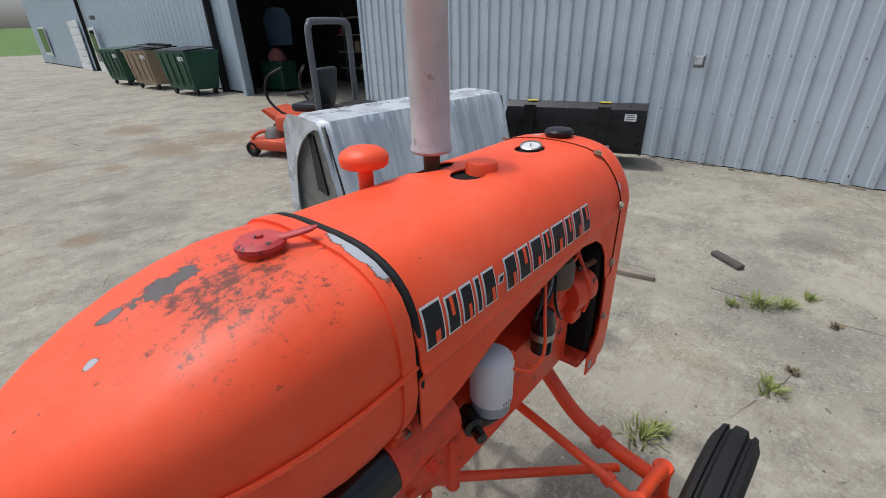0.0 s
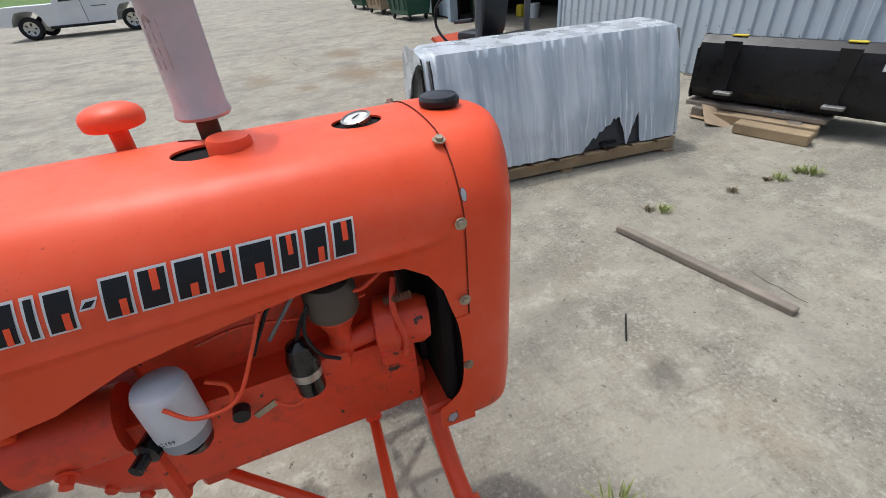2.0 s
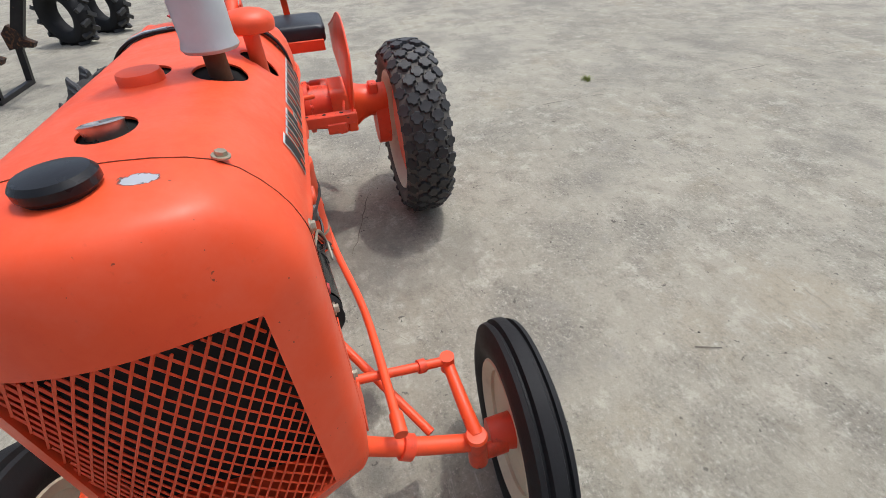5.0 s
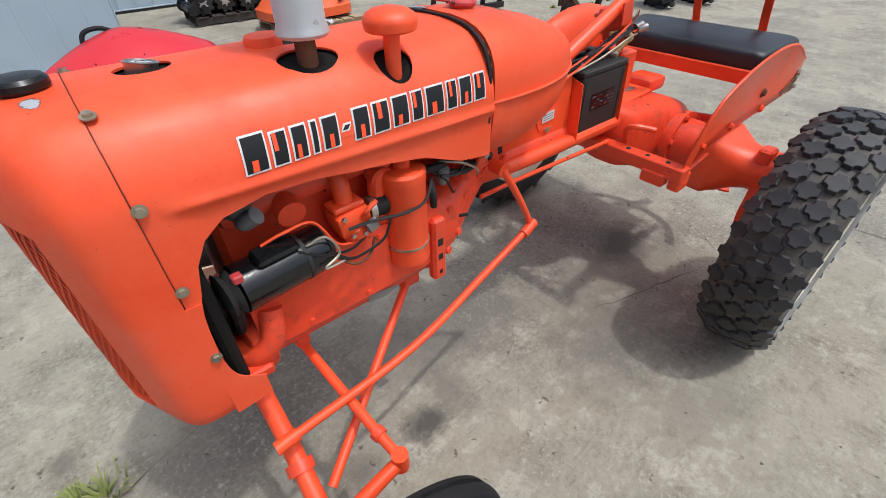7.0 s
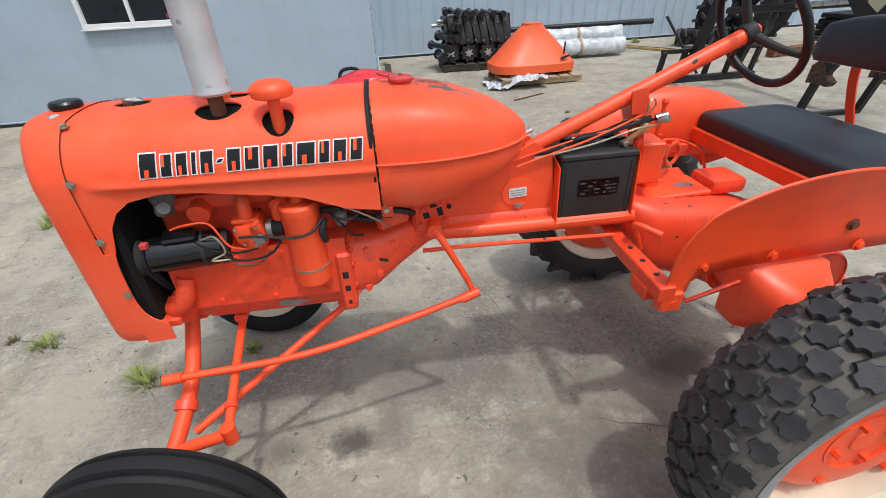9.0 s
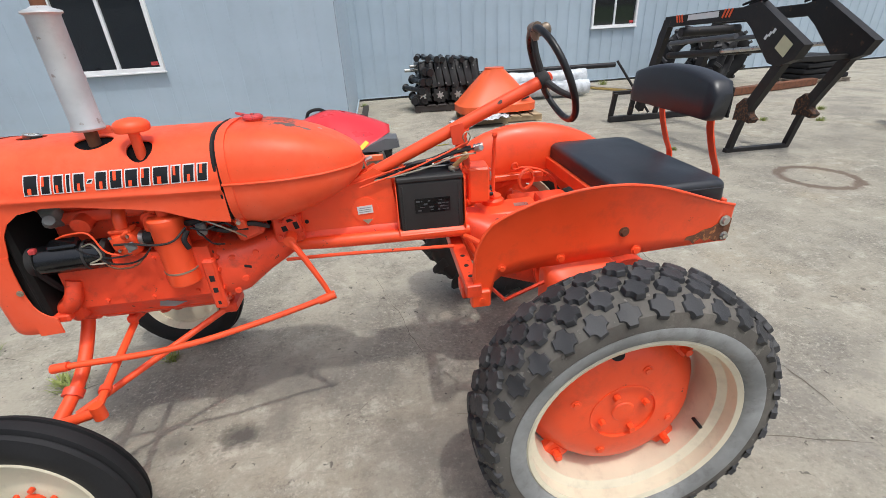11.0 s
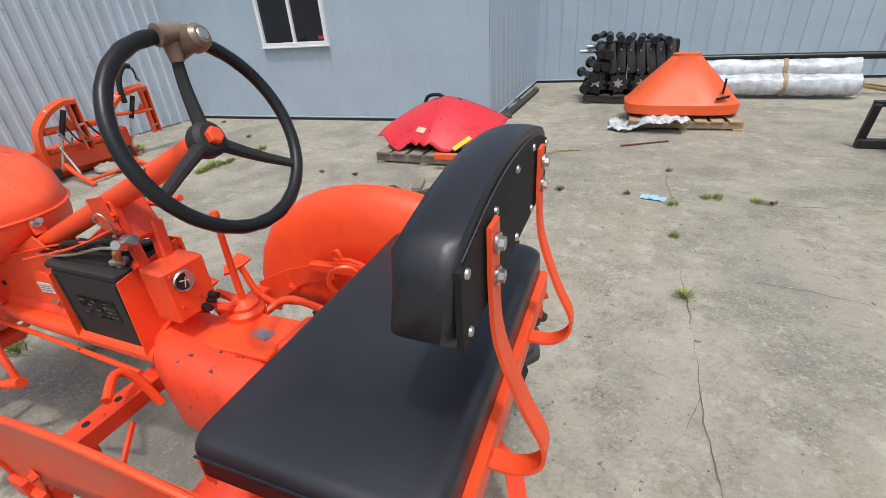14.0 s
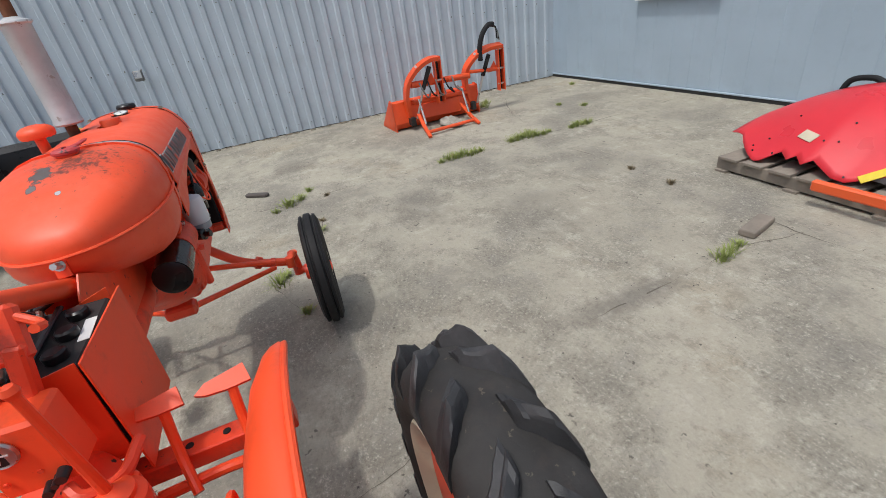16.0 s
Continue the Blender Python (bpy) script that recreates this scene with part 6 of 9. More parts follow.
sd.thickness, sd.offset = 0.005, 0
P("rolled_edge", TU([r[-1] for r in rings], 0.0055, 8, 2), PAINT, fl)
P("foot_bracket", B((0.405, 0.375, 0.72), (0.07, 0.045, 0.07), bevel=0.006), PAINT, fl)
for x, z, mt, r in ((0.40, 0.715, PAINT, 0.013), (-0.163, 0.847, PAINT, 0.013), (0.118, 0.848, PAINT, 0.012), (-0.108, 0.924, RUST, 0.013), (-0.49, 0.925, STEEL, 0.014), (-0.50, 0.865, STEEL, 0.011), (0.33, 0.835, PAINT, 0.01)):
    P("bolt", hexbolt((x, 0.389, z), (0, 1, 0), r, 0.011), mt, fl)
bm, rnd = bmesh.new(), random.Random(8)
edge = [(-0.345, 0.856), (-0.35, 0.872), (-0.375, 0.882), (-0.395, 0.884), (-0.42, 0.897), (-0.445, 0.901), (-0.465, 0.913), (-0.49, 0.922), (-0.505, 0.935), (-0.517, 0.932), (-0.517, 0.90), (-0.517, 0.86), (-0.505, 0.848),
        (-0.485, 0.852), (-0.47, 0.846), (-0.45, 0.857), (-0.43, 0.85), (-0.41, 0.858), (-0.385, 0.848), (-0.365, 0.853)]
ragged = [(x + (rnd.uniform(-0.007, 0.007) if x > -0.515 else 0), z + rnd.uniform(-0.006, 0.006)) for x, z in edge]
P("rust_patch", PR(ragged, Matrix(((1, 0, 0, 0), (0, 0, 1, 0.3875), (0, 1, 0, 0), (0, 0, 0, 1))), 0.0015), RUST_PATCH, fl, "patch of bare rust")

bm, rings = bmesh.new(), []
ARC = [(0.44, 0.70), (0.445, 0.82), (0.425, 0.91), (0.38, 0.99), (0.30, 1.06), (0.20, 1.11), (0.08, 1.14), (-0.05, 1.145), (-0.18, 1.125), (-0.30, 1.085), (-0.40, 1.03), (-0.48, 0.97), (-0.53, 0.90)]
ctr = Vector((-0.03, 0.78))
for i, (x, z) in enumerate(ARC):
    p = Vector((x, z))
    full = min(1.0, (i + 0.25) / 4.5, (len(ARC) - 0.6 - i) / 2.0)
    ring = []
    for k, (u, y) in enumerate(((0.30, -0.365), (0.62, -0.368), (0.80, -0.378), (0.90, -0.394), (0.96, -0.412), (0.99, -0.430), (1.0, -0.446), (0.99, -0.456))):
        q = ctr + (p - ctr) * u
        ring.append(Vector((q.x, -0.365 + (y + 0.365) * full, q.y)))
    rings.append(ring)
loft(bm, rings, False)
frn = P("right_fender", bm, PAINT, label="domed orange fender over the rear wheel", smooth=50)
sd = frn.modifiers.new("thick", "SOLIDIFY")
sd.thickness, sd.offset = 0.005, 0
P("edge_roll", TU([r[-1] for r in rings], 0.006, 8, 2), PAINT, frn)
P("inner_plate", PR([(0.44, 0.69), (0.44, 0.80), (0.30, 0.87), (0.10, 0.93), (-0.30, 0.93), (-0.52, 0.90), (-0.52, 0.85), (-0.30, 0.875), (0.10, 0.87), (0.26, 0.82), (0.36, 0.74), (0.38, 0.69)], Matrix(((1, 0, 0, 0), (0, 0, 1, -0.362), (0, 1, 0, 0), (0, 0, 0, 1))), 0.006), PAINT, frn)
P("fender_brace", B((0.06, -0.345, 0.915), (0.26, 0.03, 0.03), (0, 2, 0), bevel=0.004), PAINT, frn)
for x, z in ((0.30, 0.80), (0.12, 0.88), (-0.10, 0.90)):
    P("bolt", hexbolt((x, -0.355, z), (0, 1, 0), 0.012, 0.01), PAINT, frn)

# bench seat
plat = P("seat_frame", B((-0.31, -0.02, 0.962), (0.40, 0.68, 0.03), bevel=0.005), PAINT, label="orange angle-iron seat frame")
P("front_angle", B((-0.105, -0.02, 0.965), (0.02, 0.70, 0.055), bevel=0.003), PAINT, plat)
P("rear_angle", B((-0.515, -0.02, 0.955), (0.02, 0.72, 0.06), bevel=0.003), PAINT, plat)


def cushion(bm, x0, x1, y0, y1, z0, z1, r, crown, n=14):
    """A padded block with rounded upper edges and a crowned top."""
    cx, cy, hx, hy = (x0 + x1) / 2, (y0 + y1) / 2, (x1 - x0) / 2, (y1 - y0) / 2

    def ring(ins, z, rad):
        pts = []
        for sx, sy, a0 in ((1, 1, 0), (-1, 1, 90), (-1, -1, 180), (1, -1, 270)):
            for k in range(6):
                a = radians(a0 + 18 * k)
                pts.append(Vector((cx + sx * (hx - ins - rad) + rad * math.cos(a), cy + sy * (hy - ins - rad) + rad * math.sin(a), z)))
        return pts

    rr = [ring(0.006, z0, 0.02), ring(0, z0 + 0.012, 0.025), ring(0, z1 - r, 0.03)]
    for k in range(1, 6):
        a = radians(18 * k)
        rr.append(ring(r * (1 - math.cos(a)), z1 - r + r * math.sin(a), 0.03 + 0.004 * k))
    for k in range(1, 8):
        u = k / 8
        rr.append(ring(r + (min(hx, hy) - r - 0.03) * u, z1 + crown * (1 - (1 - u) ** 2), 0.05 * (1 - u * 0.6)))
    loft(bm, rr)
    return bm


seat = P("seat_cushion", cushion(bmesh.new(), -0.508, -0.112, -0.38, 0.345, 0.978, 1.062, 0.022, 0.012), VINYL, label="black vinyl bench cushion", smooth=60)
P("welt", TU([(-0.13, 0.3465, 1.035), (-0.3, 0.347, 1.036), (-0.49, 0.3465, 1.035)], 0.0025, 6), VINYL, seat)

# backrest: upright block, crowned along its top
bm, rings = bmesh.new(), []
for k in range(25):
    u = -1 + 2 * k / 24
    y = -0.004 + 0.268 * u
    top = 1.418 - 0.045 * abs(u) ** 2.2 - (0.03 * max(0, (abs(u) - 0.93) / 0.07) ** 2)
    bot = 1.25 + (0.02 * max(0, (abs(u) - 0.93) / 0.07) ** 2)
    end = 1 - 0.25 * max(0, (abs(u) - 0.92) / 0.08) ** 2
    ring = []
    for a, b in ((-0.046, 0), (-0.046, 0.9), (-0.040, 0.98), (-0.02, 1.0), (0.0, 1.003), (0.02, 0.995), (0.038, 0.965), (0.045, 0.90), (0.046, 0.5), (0.046, 0.1), (0.04, 0.03), (0.02, 0.0), (-0.02, -0.005)):
        ring.append(Vector((-0.4935 + a * 0.86 * end + 0.012 * (b - 0.5) * -1, y, bot + (top - bot) * b)))
    rings.append(ring)
loft(bm, rings)
back = P("backrest", bm, VINYL, label="black vinyl padded backrest with a bolted board behind", smooth=50)
bm = bmesh.new()
pts = [(-0.258 + 0.511 * k / 20, 1.402 - 0.045 * abs(-1 + 2 * k / 20) ** 2.2) for k in range(21)]
prism(bm, [(y, z) for y, z in pts] + [(0.253, 1.258), (-0.258, 1.258)], Matrix(((0, 0, 1, -0.5405), (1, 0, 0, 0), (0, 1, 0, 0), (0, 0, 0, 1))), 0.008)
P("back_board", bm, VINYL_BACK, back, "black backing board")
for y, z in ((0.235, 1.355), (0.12, 1.375), (0.0, 1.388), (-0.12, 1.385), (-0.247, 1.358), (0.23, 1.276), (0.11, 1.278), (0.0, 1.28), (-0.118, 1.278), (-0.245, 1.275)):
    P("stud", L([(0.0066, 0), (0.0056, 0.003), (0.0005, 0.0045)], pose(-0.5405, y, z - 0.008, 0, -90, 0), 14), STEEL, back, "bright upholstery stud")
P("stitching", TU([(-0.5395, 0.245, 1.366), (-0.5395, 0.12, 1.394), (-0.5395, 0.0, 1.402), (-0.5395, -0.12, 1.394), (-0.5395, -0.235, 1.366)], 0.0011, 5, 6), surface("pale_stitching", (0.06, 0.06, 0.064), 0.7), back, "stitched seam along the top edge")
for y, z1, z2 in ((-0.156, 1.343, 1.301), (0.156, 1.344, 1.299)):
    br = P("back_strap", TU([(-0.5475, y, z1 + 0.026), (-0.5485, y, 1.28), (-0.556, y, 1.20), (-0.59, y, 1.10), (-0.622, y, 1.03), (-0.62, y, 0.985), (-0.585, y, 0.955), (-0.53, y, 0.955)], 0.01, n=6, flat=(0.036, 0.006)), PAINT, back, "bent orange flat-bar strap")
    for z in (z1, z2):
        P("washer", C((-0.5515, y, z), (-0.5535, y, z), 0.0125, seg=18), STEEL, br)
        P("bolt", hexbolt((-0.553, y, z), (-1, 0, 0), 0.0092, 0.009), STEEL, br, "zinc bolt with a washer")

back.matrix_basis = pose(0.018, 0, 0)

# rear: drawbar, belt pulley, lift arms
draw = P("drawbar", TU([(-0.20, -0.05, 0.40), (-0.52, 0.0, 0.414), (-0.665, 0.045, 0.414)], 0.01, flat=(0.062, 0.024), n=1), PAINT_OLD, label="worn orange drawbar")
P("pin_hole", C((-0.637, 0.037, 0.4252), (-0.637, 0.037, 0.4275), 0.016, seg=14), SHADE_BLACK, draw)
P("pin_bolt", hexbolt((-0.535, 0.005, 0.425), (0, 0, 1), 0.016, 0.016), STEEL, draw, "zinc bolt")
QUAD = [(-0.32, -0.34, 0.395), (-0.46, -0.24, 0.395), (-0.515, -0.13, 0.395), (-0.535, 0.0, 0.395), (-0.525, 0.11, 0.392), (-0.495, 0.20, 0.388), (-0.42, 0.29, 0.385), (-0.30, 0.35, 0.385)]
P("quadrant", TU(QUAD, 0.01, flat=(0.05, 0.010)), PAINT_OLD, draw, "drilled curved drawbar support")
for x, y in ((-0.50, -0.165), (-0.524, -0.085), (-0.523, 0.065), (-0.517, 0.135), (-0.485, 0.215), (-0.435, 0.275)):
    P("hole", C((x, y, 0.396), (x, y, 0.3995), 0.008, seg=10), SHADE_BLACK, draw)
P("belt_pulley", L([(0.03, -0.05), (0.095, -0.05), (0.1, -0.04), (0.1, 0.04), (0.095, 0.05), (0.09, 0.045), (0.0005, 0.04)], pose(-0.205, 0.25, 0.66, -90, 0, 0), 30), PAINT_OLD, label="orange belt pulley")
P("pulley_nut", C((-0.205, 0.285, 0.66), (-0.205, 0.315, 0.66), 0.02, seg=6), PAINT_OLD)
P("rear_housing", C((-0.18, 0.10, 0.68), (-0.22, 0.20, 0.68), 0.07, seg=18), PAINT_OLD)
bm = bmesh.new()
loft(bm, [[Vector((0.02 + hw * math.copysign(abs(math.cos(t)) ** e, math.cos(t)), y, (z0 + z1) / 2 + (z1 - z0) / 2 * math.copysign(abs(math.sin(t)) ** e, math.sin(t)))) for t in (2 * math.pi * (k + 0.5) / 32 for k in range(32))]
          for y, hw, z0, z1, e in ((0.30, 0.14, 0.56, 0.80, 0.3), (0.375, 0.142, 0.56, 0.80, 0.3), (0.385, 0.138, 0.565, 0.793, 0.34), (0.42, 0.126, 0.575, 0.778, 0.5), (0.455, 0.106, 0.59, 0.768, 0.75), (0.50, 0.092, 0.60, 0.766, 1.0), (0.60, 0.084, 0.61, 0.766, 1.0))])
saddle = P("saddle", bm, PAINT, label="flared casting over the axle housing", smooth=40)
for x in (0.06, -0.01):
    P("hole", C((x, 0.391, 0.775), (x, 0.3945, 0.776), 0.008, seg=12), PAINT_OLD, saddle)
P("saddle", B((0.02, -0.30, 0.79), (0.17, 0.12, 0.05), (-14, 0, 0), bevel=0.01), PAINT)


# ---- things about the yard ----
PLASTIC, pb = blank("stretch_wrap", 0.25)
ln, co = PLASTIC.node_tree.links, coords(PLASTIC)
mp = node(PLASTIC, "Mapping", Scale=(7.0, 0.6, 0.35))
wavy = node(PLASTIC, "VectorMath")
wavy.operation = "MULTIPLY_ADD"
ln.new(noise_of(PLASTIC, co, 2.6, 3).outputs["Color"], wavy.inputs[0])
wavy.inputs[1].default_value = (0.09, 0.0, 0.2)
ln.new(co, wavy.inputs[2])
ln.new(wavy.outputs[0], mp.inputs["Vector"])
w1, w2 = noise_of(PLASTIC, mp.outputs[0], 1.7, 4, 0.6), noise_of(PLASTIC, co, 1.6, 3)
w3 = noise_of(PLASTIC, mp.outputs[0], 6.0, 3, 0.5)
c = mixed(PLASTIC, ramp(PLASTIC, w1.outputs[0], 0.34, 0.66), (0.42, 0.49, 0.55), (0.74, 0.80, 0.84))
c = mixed(PLASTIC, ramp(PLASTIC, w2.outputs[0], 0.46, 0.64, 0.0, 0.6), c, (0.34, 0.41, 0.47))
c = mixed(PLASTIC, ramp(PLASTIC, w3.outputs[0], 0.57, 0.68, 0.0, 0.75), c, (0.80, 0.84, 0.87))
ln.new(c, pb.inputs["Base Color"])
bumped(PLASTIC, pb, w1.outputs[0], 0.6, 0.02)
SHEET_WHITE = surface("crumpled_white_film", (0.56, 0.59, 0.61), 0.28, big=6, amount=0.3, fine=14, bump=0.5, bump_dist=0.02)
SPREADER = surface("bright_orange_plastic", (0.80, 0.115, 0.028), 0.4, big=2, amount=0.08, fine=30, dirt=0.05)
LOADER_ORANGE = surface("loader_orange", (0.78, 0.09, 0.02), 0.38, big=3, amount=0.12, dirt=0.1)
SHROUD_RED = surface("bright_red_steel", (0.66, 0.028, 0.04), 0.35, big=2, amount=0.1, fine=40, dirt=0.05)
GREEN = surface("dumpster_green", (0.018, 0.085, 0.048), 0.5, big=1.5, amount=0.25, dirt=0.3)
TAN = surface("dumpster_tan", (0.36, 0.27, 0.17), 0.6, big=1.5, amount=0.2, dirt=0.25)
YELLOW = surface("yellow_webbing", (0.72, 0.56, 0.03), 0.6, big=6, amount=0.15)
LUMBER = surface("yellow_lumber", (0.55, 0.38, 0.13), 0.7, big=5, amount=0.25, fine=25)
BLUE_PAPER = surface("pale_blue_paper", (0.30, 0.55, 0.68), 0.7, big=10, amount=0.1)
DECK = surface("mower_orange", (0.64, 0.09, 0.03), 0.5, big=4, amount=0.25, dirt=0.4)
GREY_BAR = surface("grey_bar", (0.11, 0.115, 0.125), 0.45, big=3, amount=0.2)


def pallet(label, at, rz, lx, ly, material, h=0.12, boards=7, group="pallets"):
    pal = thing("pallet", label, "pallet", at, rz, group)
    for y in (-ly / 2 + 0.05, 0, ly / 2 - 0.05):
        part("stringer", B((0, y, 0.02 + (h - 0.04) / 2), (lx, 0.04, h - 0.04), bevel=0.003), material, pal)
    w = lx / boards
    rr = random.Random(int(abs(at[0]) * 100))
    for k in range(boards):
        x = -lx / 2 + w * (k + 0.5)
        part("board", B((0, 0, 0), (w * 0.78, ly, 0.02), (0, 0, rr.uniform(-0.8, 0.8)), bevel=0.002), material, pal).matrix_basis = pose(x, 0, h - 0.01)
    for x in (-lx / 2 + 0.06, 0, lx / 2 - 0.06):
        part("board", B((x, 0, 0.01), (0.1, ly, 0.02), bevel=0.002), material, pal)
    return pal


# wrapped implement on its pallet
pallet("long raw wooden pallet under a wrapped implement", (3.95, 2.44, 0), -4.5, 2.14, 0.86, WOOD_NEW, 0.13, 9)
wrap = thing("wrapped_implement", "snow implement shrouded in streaked clear stretch wrap on a pallet", "implement", (3.95, 2.42, 0.13), -4.5)
SECT = [(-0.40, 0.02), (-0.35, 0.30), (-0.20, 0.80), (-0.17, 0.865), (0.02, 0.88), (0.25, 0.885), (0.36, 0.80), (0.42, 0.40), (0.44, 0.02)]


def hem(x):
    """Height of the film's torn lower edge."""
    h = 0.012 + 0.02 * abs(noise.noise((x * 9, 3.1, 0)))
    for x0, x1, peak, top in ((0.12, 0.53, 0.47, 0.25), (0.55, 0.675, 0.66, 0.28), (-1.09, -0.85, -1.0, 0.13), (-0.73, -0.54, -0.66, 0.12)):
        if x0 < x < x1:
            u = (x - x0) / (peak - x0) if x < peak else (x1 - x) / (x1 - peak)
            h = max(h, top * min(1.0, u) ** 0.7 * (1 + 0.25 * noise.noise((x * 30, 1.0, 2.0))))
    return h


bm, rings = bmesh.new(), []
for k in range(161):
    x = -1.1 + 2.2 * k / 160
    ring = []
    for j in range(9):
        u = j / 8
        z = hem(x) + (0.80 - hem(x)) * u
        ring.append((float(np.interp(z, (0.02, 0.30, 0.80), (-0.40, -0.35, -0.20))), z))
    ring += SECT[3:]
    edge = max(0.0, abs(x) - 1.02) / 0.08
    out = []
    for j, (y, z) in enumerate(ring):
        fold = noise.noise((x * 22 + 2.5 * z, 0.3, z * 1.1)) * 0.016 + noise.noise((x * 7 - z, 4.0, z)) * 0.014
        out.append(Vector((x, y + fold * (0.35 if z > 0.79 else 1.0) * (1 if y > 0 else -1) + (0.05 * edge if y < 0 else -0.05 * edge), z + (-0.03 * edge if z > 0.7 else 0) + fold * (0.1 if z > 0.79 else 0.3))))
    rings.append(out)
loft(bm, rings, False)
for f in bm.faces:
    c = f.calc_center_median()
    f.material_index = 1 if c.z > 0.86 else 0
part("plastic_wrap", bm, [PLASTIC, surface("film_over_steel", (0.55, 0.58, 0.61), 0.3, big=5, amount=0.28, fine=30, bump=0.3, bump_dist=0.01)], wrap, "streaked translucent stretch wrap, torn near the foot", smooth=60)
bm = bmesh.new()
prism(bm, [(y * 0.93, max(0.0, z * 0.97 - 0.005)) for y, z in SECT], Matrix(((0, 0, 1, -1.06), (1, 0, 0, 0), (0, 1, 0, 0), (0, 0, 0, 1))), 2.12)
part("implement_body", bm, surface("dark_grey_implement", (0.045, 0.048, 0.055), 0.45, big=2, amount=0.25), wrap, "dark grey steel implement", smooth=20)
for s in (-1, 1):
    part("end_plate", PR([(-0.36, 0.0), (-0.17, 0.83), (0.30, 0.85), (0.40, 0.0)], Matrix(((0, 0, 1, s * 1.075), (1, 0, 0, 0), (0, 1, 0, 0), (0, 0, 0, 1))), 0.012), GREY_METAL, wrap, "grey end plate")
part("end_brace", PR([(-0.12, 0.28), (-0.02, 0.75), (0.05, 0.75), (0.02, 0.3)], Matrix(((0, 0, 1, -1.092), (1, 0, 0, 0), (0, 1, 0, 0), (0, 0, 0, 1))), 0.016), BLACK, wrap)
bm = bmesh.new()
for k in range(4):
    box(bm, (-1.082, -0.21 + 0.035 * k, 0.14 + 0.01 * k), (0.004, 0.02, 0.10), (20, 0, 0))
part("plate_marks", bm, WHITE, wrap, "pale unreadable marks on the end plate")
arch = [(-0.20, 0.82), (-0.17, 0.875), (0.02, 0.89), (0.26, 0.895), (0.37, 0.80), (0.43, 0.40), (0.46, 0.0), (0.36, 0.0), (0.345, 0.18), (0.30, 0.36), (0.22, 0.54), (0.11, 0.68), (-0.01, 0.77), (-0.12, 0.815)]
bm = prism(bmesh.new(), arch, Matrix(((0, 0, 1, -1.115), (1, 0, 0, 0), (0, 1, 0, 0), (0, 0, 0, 1))), 0.006)
bmesh.ops.triangulate(bm, faces=bm.faces)
bmesh.ops.subdivide_edges(bm, edges=bm.edges, cuts=3, use_grid_fill=True)
for v in bm.verts:
    v.co.x += 0.02 * noise.noise(v.co * 7) - 0.012
part("end_film", bm, SHEET_WHITE, wrap, "white film draped over the implement's end", smooth=60)
for x in (-0.96, -0.64, 0.38):
    part("skid_shoe", B((x, -0.36, 0.05), (0.16, 0.14, 0.035), (14, 0, 0), bevel=0.012), BLACK, wrap, "black skid shoe poking out")

# black loader bucket on timbers against the wall
bk = thing("loader_bucket", "new black steel loader bucket with yellow edge marks, on timbers", "bucket", (6.12, 1.86, 0.2), -71.5)
SEC = [(0.0, 0.08), (-0.02, 0.30), (0.02, 0.50), (0.10, 0.56), (0.16, 0.56), (0.13, 0.53), (0.06, 0.48), (0.025, 0.30), (0.04, 0.09), (0.10, 0.02), (0.62, 0.0), (0.62, -0.02), (0.06, -0.02)]
bm = bmesh.new()
prism(bm, SEC, Matrix(((0, 0, 1, -0.82), (1, 0, 0, 0), (0, 1, 0, 0), (0, 0, 0, 1))), 1.64)
part("bucket_shell", bm, BLACK, bk, smooth=25)
for s in (-0.835, 0.82):
    part("side_plate", PR([(0.0, 0.02), (-0.01, 0.45), (0.10, 0.57), (0.20, 0.56), (0.62, 0.08), (0.62, -0.03), (0.03, -0.03)], Matrix(((0, 0, 1, s), (1, 0, 0, 0), (0, 1, 0, 0), (0, 0, 0, 1))), 0.015), BLACK, bk)
for x in (-0.52, 0.36):
    part("yellow_mark", B((x, 0.115, 0.565), (0.13, 0.06, 0.012), bevel=0.003), YELLOW, bk, "yellow edge mark")
    part("hook_plate", PR([(x - 0.075, 0.53), (x + 0.075, 0.53), (x + 0.05, 0.25), (x + 0.04, 0.04), (x - 0.06, 0.04), (x - 0.05, 0.25)], Matrix(((1, 0, 0, 0), (0, 0, 1, -0.03), (0, 1, 0, 0), (0, 0, 0, 1))), 0.02), BLACK, bk)
    part("latch_block", B((x + 0.03, -0.05, 0.07), (0.16, 0.08, 0.03), bevel=0.006), GREY_METAL, bk, "grey latch plate")
part("sticker", B((0.66, -0.018, 0.42), (0.13, 0.004, 0.08), (-4, 0, 0)), WHITE, bk, "white printed sticker")
bm = bmesh.new()
for k in range(3):
    box(bm, (0.66, -0.0215, 0.445 - 0.022 * k), (0.09, 0.003, 0.007), (-4, 0, 0))
part("sticker_lines", bm, GREY_BAR, bk)
pk = thing("plank", "wide weathered grey plank under the black bucket", "plank", (6.17, 2.12, 0.10), -71.5)
part("board", B((0, 0, 0.022), (1.22, 0.26, 0.042), bevel=0.006), WOOD_GREY, pk)
part("paper_scrap", B((0.22, -0.05, 0.0445), (0.10, 0.07, 0.002), (0, 0, 12)), WHITE, pk, "scrap of white paper")
for x, y, rz in ((6.04, 2.55, 18), (6.30, 1.75, 18)):
    bb = thing("timber_block", "short rough timber block under a plank", "timber", (x, y, 0), rz, "timber blocks")
    part("block", B((0, 0, 0.05), (0.42, 0.12, 0.10), bevel=0.008), WOOD_GREY, bb)
bb = thing("timber_beam", "squared raw timber beam under the plank", "timber", (6.05, 1.92, 0), -70)
